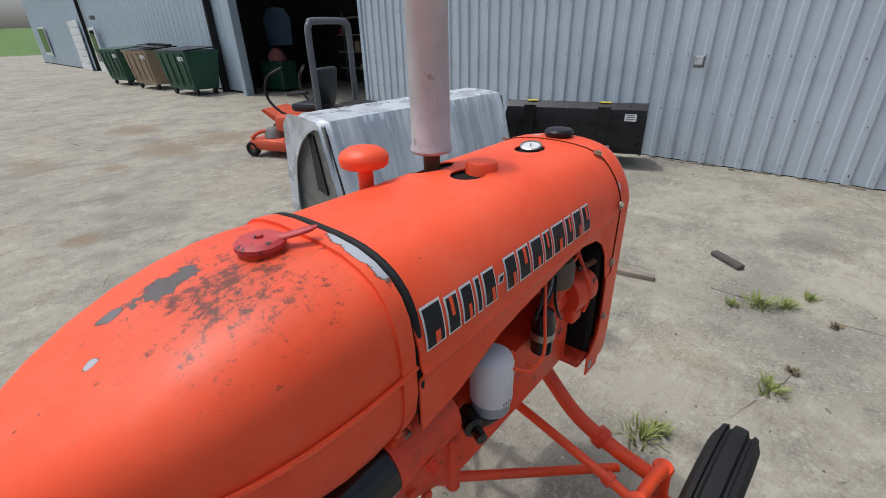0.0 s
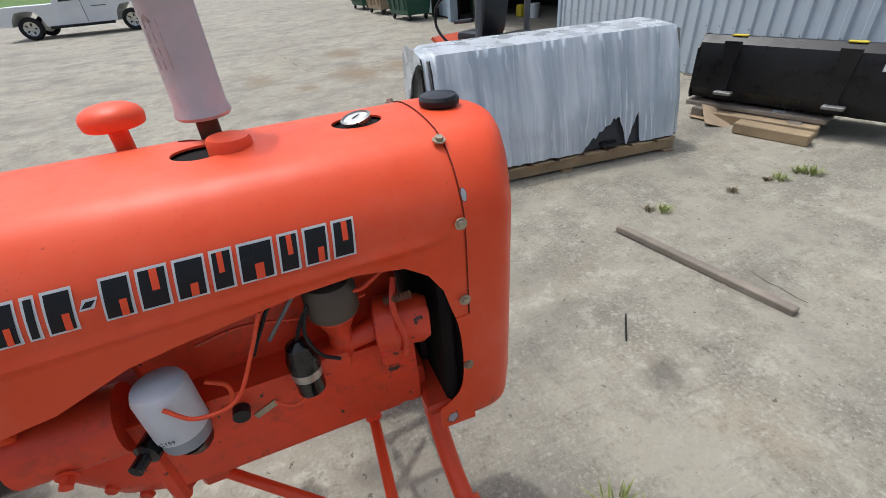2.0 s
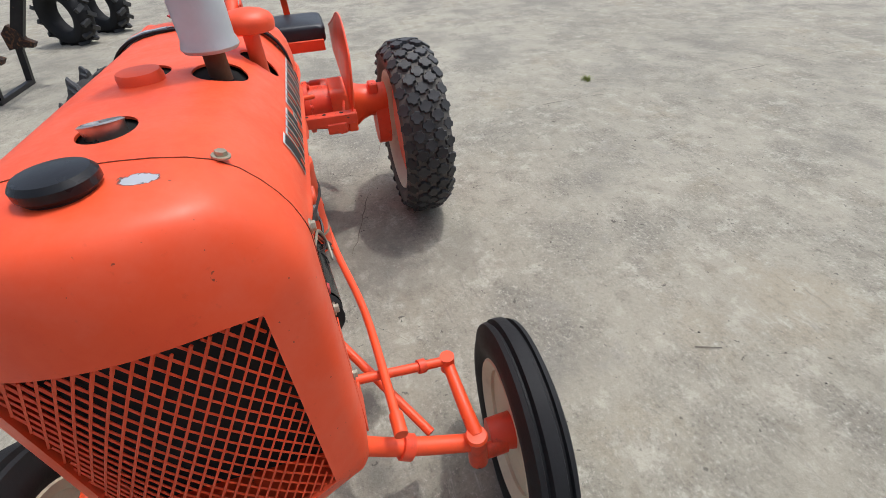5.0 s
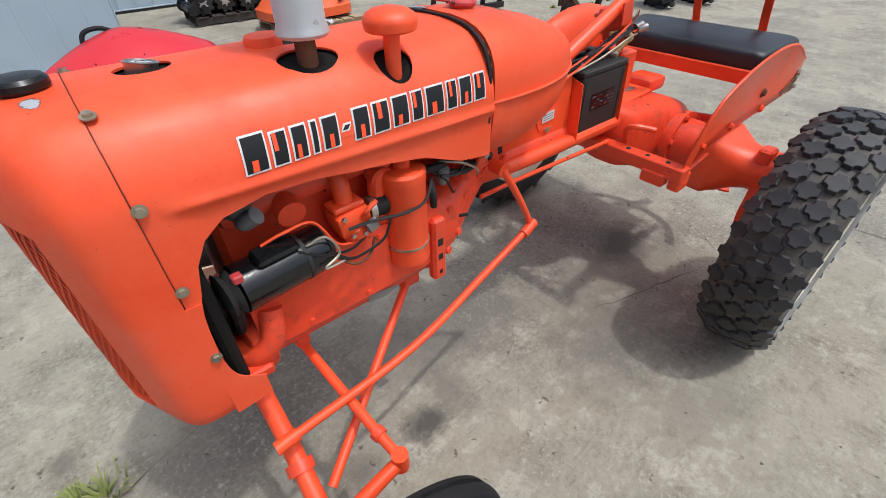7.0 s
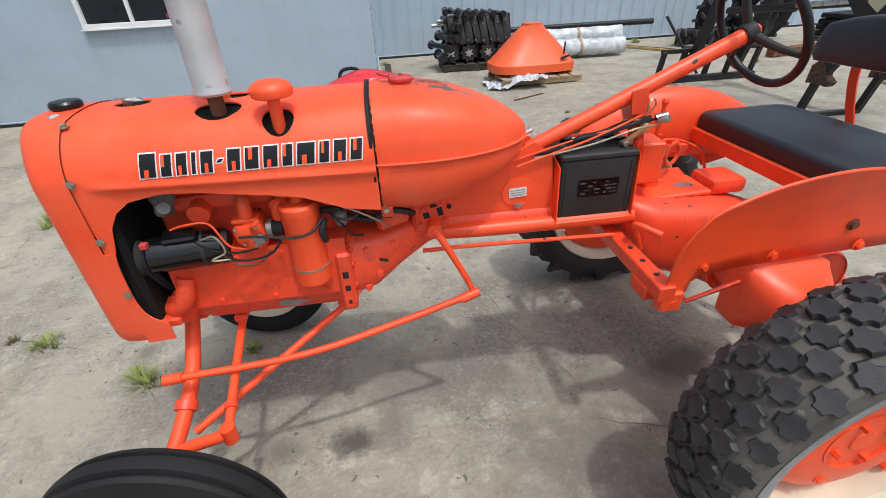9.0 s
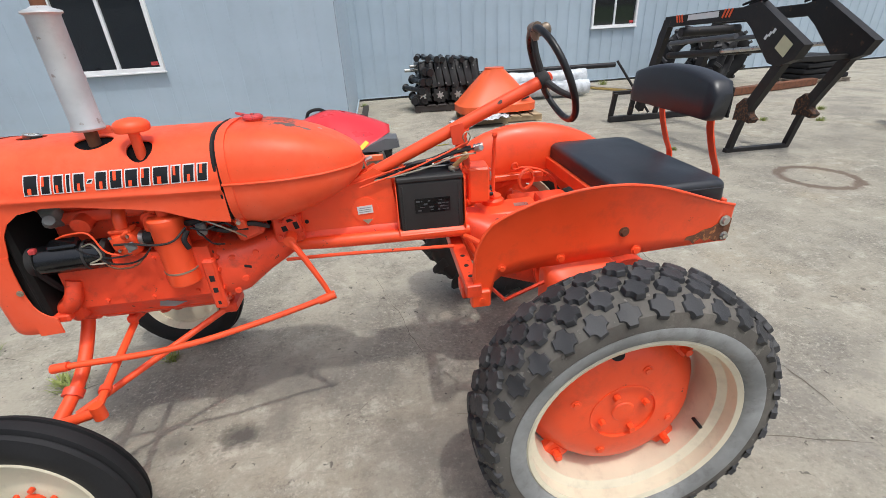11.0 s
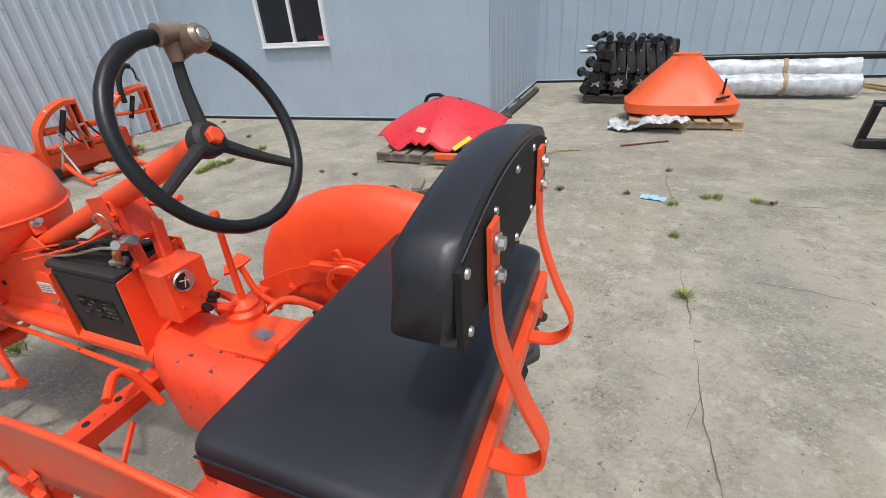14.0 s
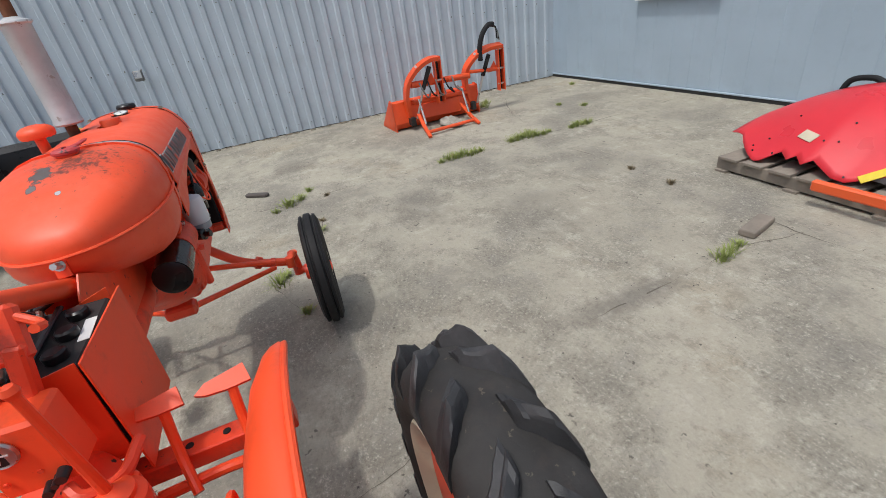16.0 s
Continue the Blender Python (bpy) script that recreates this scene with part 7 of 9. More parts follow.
part("beam", B((0, 0, 0.045), (0.86, 0.12, 0.09), bevel=0.007), WOOD_NEW, bb)
bb = thing("timber_beam", "thick rough-sawn timber offcut on the concrete", "timber", (5.88, 1.71, 0), -72)
part("beam", B((0, 0, 0.05), (0.60, 0.15, 0.10), (0, 0.5, 0), bevel=0.01), WOOD_NEW, bb)
cb_ = thing("cardboard_scrap", "torn flattened cardboard scrap on the concrete", "cardboard", (5.86, 2.27, 0), 30)
part("flap", B((0, 0, 0.06), (0.32, 0.25, 0.006), (14, -18, 20), bevel=0.002), surface("cardboard", (0.40, 0.30, 0.20), 0.85, big=6, amount=0.2), cb_)
part("flap_lower", B((0.15, 0.12, 0.01), (0.3, 0.2, 0.006), (2, 3, -14), bevel=0.002), WOOD_NEW, cb_)

# zero-turn mower in front of the bay
mw = thing("zero_turn_mower", "orange zero-turn mower with a grey roll bar and black seat", "mower", (4.70, 5.17, 0), -71)
part("deck", B((-0.47, 0, 0.17), (0.72, 1.10, 0.16), bevel=0.05, seg=2), DECK, mw, "scuffed orange mower deck")
part("frame", B((0.05, 0, 0.36), (1.3, 0.5, 0.12), bevel=0.02), BLACK_DUSTY, mw)
part("body", B((0.0, 0.42, 0.48), (0.62, 0.24, 0.22), bevel=0.06, seg=2), DECK, mw, "orange fender")
part("body", B((0.0, -0.42, 0.48), (0.62, 0.24, 0.22), bevel=0.06, seg=2), DECK, mw, "orange fender")
part("foot_pan", PR([(-0.74, 0.60), (-0.70, 0.63), (-0.44, 0.50), (-0.20, 0.42), (-0.20, 0.36), (-0.46, 0.42)], Matrix(((1, 0, 0, 0), (0, 0, 1, -0.27), (0, 1, 0, 0), (0, 0, 0, 1))), 0.54), DECK, mw, "orange raised foot platform")
part("deck_motor", L([(0.0005, 0.40), (0.10, 0.39), (0.13, 0.34), (0.14, 0.24)], pose(-0.52, -0.33, 0), 18), GREY_METAL, mw, "grey spindle cover on the deck")
part("engine", B((0.72, 0, 0.55), (0.5, 0.55, 0.35), bevel=0.06, seg=2), BLACK_DUSTY, mw)
sm = part("mower_seat", B((0.0, 0, 0.66), (0.45, 0.48, 0.12), bevel=0.045, seg=2), VINYL, mw, "black mower seat")
part("armrest", B((-0.02, -0.29, 0.86), (0.34, 0.07, 0.05), (0, -6, 0), bevel=0.02, seg=2), VINYL, sm, "black padded armrest")
part("armrest", B((-0.02, 0.29, 0.86), (0.34, 0.07, 0.05), (0, -6, 0), bevel=0.02, seg=2), VINYL, sm, "black padded armrest")
part("seat_back", B((0.24, 0, 0.93), (0.11, 0.46, 0.5), (0, 10, 0), bevel=0.045, seg=2), VINYL, sm)
part("roll_bar", TU([(0.42, 0.46, 0.4), (0.42, 0.46, 1.0), (0.42, 0.46, 1.58), (0.42, 0.42, 1.69), (0.42, 0.32, 1.73), (0.42, -0.32, 1.73), (0.42, -0.42, 1.69), (0.42, -0.46, 1.58), (0.42, -0.46, 1.0), (0.42, -0.46, 0.4)], 0.042, 12, 4), GREY_BAR, mw, "grey tubular roll bar")
for s in (1, -1):
    part("control_lever", TU([(-0.10, s * 0.3, 0.52), (-0.30, s * 0.36, 0.62), (-0.46, s * 0.38, 0.78), (-0.48, s * 0.37, 0.98), (-0.40, s * 0.34, 1.10), (-0.26, s * 0.24, 1.18)], 0.019, 8), BLACK, mw)
    for x, r, w in ((0.55, 0.27, 0.22), (-0.78, 0.11, 0.09)):
        wl_ = part("wheel", L(tyre_profile(r, r * 0.5, w / 2, 0.02), on_hub(x, s * 0.52, r, s), 26, True), RUBBER, mw, "black mower tyre")
        part("rim", L([(r * 0.52, -w * 0.3), (r * 0.52, w * 0.2), (r * 0.3, w * 0.1), (0.02, w * 0.12)], on_hub(x, s * 0.52, r, s), 20), GREY_BAR, wl_)
    part("caster_arm", TU([(-0.42, s * 0.35, 0.36), (-0.66, s * 0.45, 0.34), (-0.78, s * 0.52, 0.26)], 0.026, 8), DECK, mw)


# wheeled dumpsters along the annex wall
def dumpster(label, at, rz, material, lid):
    d = thing("dumpster", label, "dumpster", at, rz, "dumpsters by the wall")
    bm = bmesh.new()
    loft(bm, [[Vector((sx * 0.86 * k, sy * 0.50 * k2, z)) for sx, sy in ((1, 1), (-1, 1), (-1, -1), (1, -1))] for k, k2, z in ((0.84, 0.72, 0.17), (0.92, 0.88, 0.7), (1.0, 1.0, 1.2))])
    part("bin_body", bm, material, d, smooth=0)
    bm = bmesh.new()
    for x in (-0.6, -0.2, 0.2, 0.6):
        box(bm, (x, -0.46, 0.72), (0.05, 0.03, 0.85), (6, 0, 0), bevel=0.006)
    part("ribs", bm, material, d)
    part("rim_band", B((0, 0, 1.2), (1.76, 1.06, 0.06), bevel=0.01), material, d)
    for s in (-1, 1):
        part("lid_half", B((s * 0.44, 0.0, 1.27), (0.86, 1.08, 0.035), (4, 0, s * 1.0), bevel=0.012), lid, d, "black plastic lid half")
        for q in (-1, 1):
            cs = part("caster", L([(0.02, -0.025), (0.085, -0.025), (0.095, 0), (0.085, 0.025), (0.02, 0.025)], pose(s * 0.62, q * 0.28, 0.095, 90, 0, 10), 18), RUBBER, d)
            part("fork", B((s * 0.62, q * 0.28, 0.14), (0.05, 0.08, 0.12), bevel=0.008), GREY_BAR, cs)
    part("notice", B((0.55, -0.50, 1.02), (0.3, 0.01, 0.12), (10, 0, 0)), WHITE, d, "white notice sticker")
    return d


dumpster("dark green wheeled dumpster with a black lid", (6.85, 14.6, 0), -85, GREEN, BLACK)
dumpster("tan wheeled dumpster with a cluttered black lid", (6.85, 17.6, 0), -85, TAN, BLACK)
dumpster("dark green wheeled dumpster, older and dull", (6.85, 20.4, 0), -86, GREEN, GREEN)
lad = thing("scrap_bundle", "bundle of black scrap lying on a dumpster lid", "scrap", (6.85, 17.2, 1.3), -80)
part("bars", TU([(-0.9, 0, 0.05), (0, 0.05, 0.09), (0.9, 0.1, 0.05)], 0.04, 8), BLACK, lad)
part("flap", B((0.2, -0.1, 0.03), (1.2, 0.5, 0.03), (4, 3, 8), bevel=0.01), BLACK, lad)

# far office front: pale roller door, window and white door
rd = thing("roller_door", "white sectional garage door in the far wall", "door", (8.42, 32.6, 0), 87)
for k in range(7):
    part("door_panel", B((0, 0.04, 0.18 + 0.36 * k), (2.4, 0.05, 0.34), bevel=0.02), WHITE, rd)
dr = thing("glazed_door", "white-framed glazed door beside the dumpsters", "door", (8.33, 29.0, 0), 87)
part("door_leaf", B((0, 0.06, 1.05), (1.2, 0.06, 2.1), bevel=0.01), WHITE, dr)
part("pane", B((0, 0.1, 1.25), (0.85, 0.02, 1.45)), GLASS, dr)
ow = thing("office_window", "dark office window in a white frame", "window", (8.95, 43.5, 0), 87)
part("window_frame", B((0, 0.05, 1.5), (2.6, 0.06, 1.8), bevel=0.01), WHITE, ow)
part("pane", B((0, 0.09, 1.55), (2.3, 0.02, 1.5)), GLASS, ow)
wl2 = thing("wall_lamp", "small grey wall lamp over the glazed door", "lamp", (8.2, 27.6, 2.5), 87)
part("housing", B((0, 0.1, 0), (0.3, 0.2, 0.18), bevel=0.02), GREY_METAL, wl2)

# clutter inside the bay
sh = thing("shelf_unit", "dark shelf full of workshop clutter inside the bay", "shelf", (11.2, 10.4, 0))
for z in (0.5, 1.0, 1.5, 2.0):
    part("shelf_board", B((0, 0, z), (0.5, 4.5, 0.04)), WOOD_GREY, sh)
for y in (-2.2, 0, 2.2):
    part("post", B((0.0, y, 1.1), (0.05, 0.05, 2.2)), GREY_BAR, sh)
rr = random.Random(8)
CLUT = [RED_CAP, GREY_METAL, WHITE_PART, GREEN, TAN, BLACK, YELLOW]
for k in range(26):
    z = rr.choice((0.52, 1.02, 1.52))
    h, w = rr.uniform(0.12, 0.38), rr.uniform(0.12, 0.4)
    bx = thing("parts_box", "small workshop box on the dark shelf", "box", (11.15, 10.4 + rr.uniform(-2.1, 2.1), z), 0, "boxes on the shelf")
    part("carton", B((0, 0, h / 2), (0.3, w, h), bevel=0.01), rr.choice(CLUT), bx)
tc = thing("tool_chest", "green tool chest on the workshop floor", "chest", (8.75, 12.85, 0), 10)
part("cabinet", B((0, 0, 0.45), (0.6, 0.9, 0.8), bevel=0.02), GREEN, tc)
for z in (0.25, 0.45, 0.65):
    part("drawer", B((-0.305, 0, z), (0.02, 0.82, 0.16), bevel=0.005), GREEN, tc)
bl = thing("covered_bundle", "dusty pink cloth bundle on the tool chest", "bundle", (8.75, 12.85, 0.85))
part("cloth", L([(0.26, 0), (0.28, 0.10), (0.22, 0.24), (0.12, 0.34), (0.001, 0.37)], pose(0, 0, 0, 4, 6, 0), 14), surface("dusty_pink_cloth", (0.34, 0.12, 0.11), 0.85, big=6, amount=0.4), bl)
jk = thing("blue_jacket", "blue work jacket hanging in the dim bay", "jacket", (9.5, 13.75, 0.25), 30)
bm = bmesh.new()
loft(bm, [[Vector((0.12 * math.cos(t), w * math.sin(t), z)) for t in (2 * math.pi * k / 14 for k in range(14))] for w, z in ((0.42, 1.0), (0.45, 1.4), (0.48, 1.8), (0.30, 2.05), (0.1, 2.1))])
part("cloth", bm, surface("faded_denim", (0.10, 0.16, 0.26), 0.8, big=5, amount=0.3), jk)
gc = thing("yellow_jug", "yellow oil jug on the bay floor", "jug", (9.3, 11.75, 0))
part("jug_body", B((0, 0, 0.16), (0.2, 0.26, 0.32), bevel=0.04, seg=2), YELLOW, gc)
cn = thing("white_bucket", "white plastic bucket inside the doorway", "bucket", (9.4, 11.2, 0))
part("pail", L([(0.13, 0), (0.15, 0.36), (0.14, 0.36), (0.12, 0.02)], Matrix(), 20), WHITE_PART, cn)

# orange loader attachment by the ribbed wall
ol = thing("front_loader_implement", "orange compact front loader with bucket and black hoses", "loader", (0, 0, 0))
SEC2 = [(0.0, 0.40), (-0.06, 0.38), (-0.10, 0.10), (-0.04, 0.02), (0.45, 0.0), (0.45, 0.02), (0.0, 0.05), (-0.06, 0.12), (-0.02, 0.36)]
bm = bmesh.new()
M2 = Matrix.Translation((5.72, -2.22, 0)) @ Matrix.Rotation(radians(-87), 4, "Z")
prism(bm, SEC2, M2 @ Matrix(((0, 0, 1, 0), (1, 0, 0, 0), (0, 1, 0, 0), (0, 0, 0, 1))), 1.35)
part("bucket", bm, LOADER_ORANGE, ol, "orange bucket", smooth=25)
for u in (0.0, 1.34):
    part("bucket_side", PR([(-0.10, 0.0), (-0.08, 0.40), (0.02, 0.42), (0.46, 0.03), (0.46, 0.0)], M2 @ Matrix(((0, 0, 1, u), (1, 0, 0, 0), (0, 1, 0, 0), (0, 0, 0, 1))), 0.015), LOADER_ORANGE, ol)
ARMS = (([(5.62, -2.46, 0.10), (5.56, -2.42, 0.42), (5.53, -2.47, 0.64), (5.50, -2.62, 0.80), (5.50, -2.80, 0.875), (5.50, -2.92, 0.87)], (5.50, -2.90, 0.30), 0.60),
        ([(5.74, -3.46, 0.10), (5.70, -3.38, 0.45), (5.66, -3.40, 0.64), (5.62, -3.55, 0.80), (5.60, -3.75, 0.865), (5.60, -3.95, 0.87)], (5.60, -3.92, 0.26), 0.62))
for pts, foot, h in ARMS:
    arm = part("loader_arm", TU(pts, 0.03, n=5, flat=(0.05, 0.11)), LOADER_ORANGE, ol, "curved orange loader arm")
    fx, fy, fz = foot
    for d in (-0.04, 0.04):
        part("mast_plate", B((fx, fy + d, fz + h / 2), (0.10, 0.012, h), bevel=0.003), LOADER_ORANGE, arm)
    part("mast_back", B((fx + 0.04, fy, fz + h / 2), (0.012, 0.068, h - 0.02), bevel=0.003), BLACK_DUSTY, arm, "dark inside of the mast channel")
    for z in (0.1, h * 0.5, h - 0.05):
        part("mast_pin", C((fx - 0.02, fy - 0.055, fz + z), (fx - 0.02, fy + 0.055, fz + z), 0.014, seg=10), STEEL, arm, "zinc pin")
    part("gusset", PR([(0, 0), (0.16, 0.0), (0.05, 0.14)], Matrix.Translation((fx + 0.01, fy + 0.04, fz + h * 0.45)) @ Matrix(((0, 0, 1, 0), (1, 0, 0, 0), (0, 1, 0, 0), (0, 0, 0, 1))), 0.012), LOADER_ORANGE, arm)
    top = Vector(pts[-2])
    low = Vector(pts[0]) + Vector((-0.10, -0.06, 0.05))
    mid = low.lerp(top, 0.5)
    part("cylinder_rod", C(tuple(low), tuple(mid), 0.016, seg=12), STEEL, arm, "chrome cylinder rod")
    part("cylinder_sleeve", C(tuple(mid), tuple(top + Vector((-0.03, 0.02, -0.08))), 0.03, seg=12), BLACK, arm, "black hydraulic cylinder")
    part("arm_label", B((pts[3][0] - 0.03, pts[3][1] + 0.005, pts[3][2] - 0.0), (0.004, 0.10, 0.03), (40, 0, 0)), WHITE, arm, "pale arm label")
    part("lug", B((pts[0][0] - 0.05, pts[0][1], 0.12), (0.14, 0.07, 0.12), bevel=0.012), BLACK_DUSTY, arm, "dark pivot lug")
part("cross_tube", C((5.52, -2.50, 0.60), (5.63, -3.42, 0.55), 0.042, seg=14), LOADER_ORANGE, ol)
part("lower_tube", C((5.60, -2.50, 0.36), (5.70, -3.42, 0.32), 0.032, seg=14), LOADER_ORANGE, ol)
part("back_stop", B((5.64, -2.92, 0.2), (0.03, 0.62, 0.2), (0, 12, -6), bevel=0.006), LOADER_ORANGE, ol)
part("upper_link", C((5.61, -3.42, 0.60), (5.60, -3.90, 0.56), 0.024, seg=10), LOADER_ORANGE, ol)
for (x0, y0), (x1, y1) in (((5.45, -2.52), (4.95, -2.47)), ((5.52, -3.20), (5.03, -3.22))):
    part("stand_leg", TU([(x0, y0, 0.22), ((x0 + x1) / 2, (y0 + y1) / 2, 0.10), (x1, y1, 0.022)], 0.02, 8, flat=(0.045, 0.025)), LOADER_ORANGE, ol)
    part("stand_strut", C((x0 - 0.02, y0 - 0.03, 0.42), (x0 - 0.2, y0 - 0.02, 0.12), 0.014, seg=10), STEEL, ol, "bright stand strut")
part("stand_bar", C((5.08, -2.49, 0.05), (5.15, -3.21, 0.05), 0.022, seg=10), LOADER_ORANGE, ol)
part("hose_sleeve", TU([(5.58, -3.60, 0.72), (5.57, -3.60, 0.90), (5.57, -3.66, 1.06), (5.58, -3.76, 1.15), (5.58, -3.84, 1.15)], 0.034, 10), RUBBER, ol, "black sleeved hose bundle")
for k in range(4):
    part("hose_end", TU([(5.57 + 0.012 * k, -3.82, 1.15), (5.57 + 0.012 * k, -3.87 - 0.012 * k, 1.10 - 0.012 * k), (5.58 + 0.01 * k, -3.88 - 0.018 * k, 0.97 - 0.01 * k)], 0.010, 6), STEEL if k % 2 else RUBBER, ol, "hose end coupler")
for k in range(5):
    part("hose", TU([(5.46, -2.60 - 0.12 * k, 0.62), (5.43, -2.64 - 0.12 * k, 0.50 - 0.03 * (k % 3)), (5.50, -2.72 - 0.13 * k, 0.40), (5.58, -2.80 - 0.1 * k, 0.46)], 0.011, 8), RUBBER if k % 2 else GREY_METAL, ol, "thin hydraulic hose")
rag = thing("grey_rag", "crumpled grey rag under the loader", "rag", (5.35, -2.95, 0), 10)
bm = bmesh.new()
bmesh.ops.create_icosphere(bm, subdivisions=3, radius=0.14)
for v in bm.verts:
    v.co.z = max(0, v.co.z * 0.5 + 0.03 + 0.05 * noise.noise(v.co * 14))
    v.co.x *= 1.6
part("cloth", bm, surface("grey_cloth", (0.35, 0.33, 0.28), 0.9, big=10, amount=0.3), rag)

# red shroud on a grey pallet
pallet("grey weathered pallet under a red steel shroud", (1.40, -4.32, 0), -1, 1.25, 0.85, WOOD_GREY, 0.13, 6)
rs = thing("red_shroud", "bright red curved steel shroud with a toothed lower edge", "shroud", (1.38, -4.3, 0.13), -1)
EDGE = [(0.0, 0.16), (0.27, 0.0), (0.36, 0.105), (0.41, 0.075), (0.44, 0.11), (0.485, 0.075), (0.52, 0.11), (0.62, 0.035), (0.67, 0.025), (0.78, 0.09), (1.0, 0.23)]


def shroud_at(u, v):
    """A point of the curved sheet: u along it from -1 to 1, v from its ridge down to its lower edge."""
    top, bot = 0.50 - (0.25 if u > 0 else 0.32) * abs(u) ** 1.5, 0.0 + (0.30 * max(0, u - 0.31) if u > 0 else 0.05 * abs(u) ** 1.5)
    f = math.sin(v * 1.35) / math.sin(1.35)
    return Vector((-0.78 * u, -0.40 + 0.85 * f * (1 - 0.25 * abs(u) - 0.25 * max(0, u - 0.31)), max(0.0, top - (top - bot) * f**1.6)))


def cut_at(u):
    """How far down the sheet reaches before its toothed edge."""
    edge = float(np.interp((u + 1) / 2, [q for q, _ in EDGE], [h for _, h in EDGE]))
    v = 1.0
    while v > 0.6 and shroud_at(u, v).z < edge:
        v -= 0.004
    return v


def on_shroud(u, v, turn=0.0):
    """A frame lying on the sheet, x along it."""
    p = shroud_at(u, v)
    dx = (shroud_at(u - 0.02, v) - shroud_at(u + 0.02, v)).normalized()
    n = dx.cross(shroud_at(u, v + 0.02) - shroud_at(u, v - 0.02)).normalized()
    n = -n if n.z < 0 else n
    m = Matrix((dx, n.cross(dx), n)).transposed().to_4x4()
    return Matrix.Translation(p + n * 0.004) @ m @ Matrix.Rotation(radians(turn), 4, "Z")


bm = bmesh.new()
us = sorted({-1 + 2 * k / 24 for k in range(25)} | {2 * q - 1 for q, _ in EDGE})
loft(bm, [[shroud_at(u, j / 10 * cut_at(u)) for j in range(11)] for u in us], False)
rsm = part("shroud_sheet", bm, SHROUD_RED, rs, smooth=40)
s_ = rsm.modifiers.new("thick", "SOLIDIFY")
s_.thickness, s_.offset = 0.005, -1
part("inner_frame", B((-0.1, -0.10, 0.075), (1.15, 0.5, 0.15), bevel=0.03), BLACK_DUSTY, rs, "black machine frame under the shroud")
part("side_panel", PR([(-0.36, 0.05), (-0.52, 0.13), (-0.72, 0.20), (-0.86, 0.19), (-0.89, 0.08), (-0.62, 0.04)], Matrix(((1, 0, 0, 0), (0, 0, 1, -0.05), (0, 1, 0, 0), (0, 0, 0, 1))), 0.32), GREY_BAR, rs, "dark grey side panel")
part("panel_foot", PR([(-0.72, -0.12), (-0.66, 0.10), (-0.80, 0.10), (-0.78, -0.05)], Matrix(((1, 0, 0, 0), (0, 0, 1, 0.18), (0, 1, 0, 0), (0, 0, 0, 1))), 0.04), BLACK, rs, "black foot")
part("yellow_plate", B((0, 0, 0.004), (0.24, 0.06, 0.006), bevel=0.002), YELLOW, rs, "yellow warning plate").matrix_basis = on_shroud(0.52, 0.84, 20)
part("pale_label", B((0, 0, 0.002), (0.13, 0.075, 0.004)), surface("cream_label", (0.62, 0.55, 0.40), 0.6), rs, "cream label").matrix_basis = on_shroud(-0.16, 0.55, -14)
part("orange_guard", B((-0.42, 0.50, 0.028), (0.5, 0.05, 0.075), (0, 0, 3), bevel=0.012), SPREADER, rs, "orange guard bar")
part("handle", TU([(0.35, -0.45, 0.33), (0.30, -0.47, 0.47), (0.16, -0.48, 0.50), (0.05, -0.46, 0.46)], 0.022, 10), RUBBER, rs, "black loop handle")
for k in range(10):
    m = on_shroud(rr.uniform(-0.6, 0.6), rr.uniform(0.3, 0.85))
    part("bolt_head", C(tuple(m @ Vector((0, 0, -0.004))), tuple(m @ Vector((0, 0, 0.003))), 0.007, seg=8), BLACK, rs)

# strap, paper, wood scraps
st = thing("yellow_strap", "crumpled yellow webbing strap lying on the concrete", "strap", (0.1, -4.6, 0))
part("webbing", TU([(0.42, 0.1, 0.012), (0.25, 0.18, 0.03), (0.1, 0.02, 0.02), (0.22, -0.08, 0.05), (0.02, 0.1, 0.03), (0.15, 0.2, 0.015), (-0.05, -0.02, 0.03), (-0.2, -0.12, 0.012), (-0.35, -0.16, 0.012)], 0.01, n=6, flat=(0.032, 0.003)), YELLOW, st)
part("webbing_tail", TU([(0.15, 0.16, 0.02), (0.28, 0.06, 0.035), (0.12, -0.04, 0.03), (0.20, 0.1, 0.045), (0.33, 0.14, 0.02)], 0.01, n=6, flat=(0.03, 0.003)), YELLOW, st)
def crumpled(w, d, h):
    """A creased flat sheet."""
    bm = bmesh.new()
    bmesh.ops.create_grid(bm, x_segments=12, y_segments=6, size=0.5)
    for v in bm.verts:
        k = noise.noise(v.co * 6) + 0.5 * noise.noise(v.co * 15)
        v.co = Vector((v.co.x * w * (1 + 0.1 * k), v.co.y * d * (1 + 0.15 * k), max(0.003, h * (0.6 + k))))
    return bm


bp = thing("blue_wrapper", "flat pale blue paper wrapper on the ground", "litter", (-1.0, -3.42, 0), -12)
part("sheet", crumpled(0.21, 0.10, 0.02), BLUE_PAPER, bp)
wb = thing("wood_block", "weathered grey wood offcut on the concrete", "offcut", (1.19, -3.26, 0), -76)
part("offcut", B((0, 0, 0.025), (0.29, 0.10, 0.045), bevel=0.006), WOOD_GREY, wb)
sk = thing("wood_stake", "long weathered wooden stake on the concrete", "stake", (3.735, 0.58, 0), -79)
part("stake", B((0, 0, 0.022), (1.03, 0.055, 0.04), (0, 0.6, 0), bevel=0.005), WOOD_GREY, sk)
ch = thing("wood_chip", "dark rotten wood offcut on the concrete", "offcut", (4.43, -0.255, 0), 54)
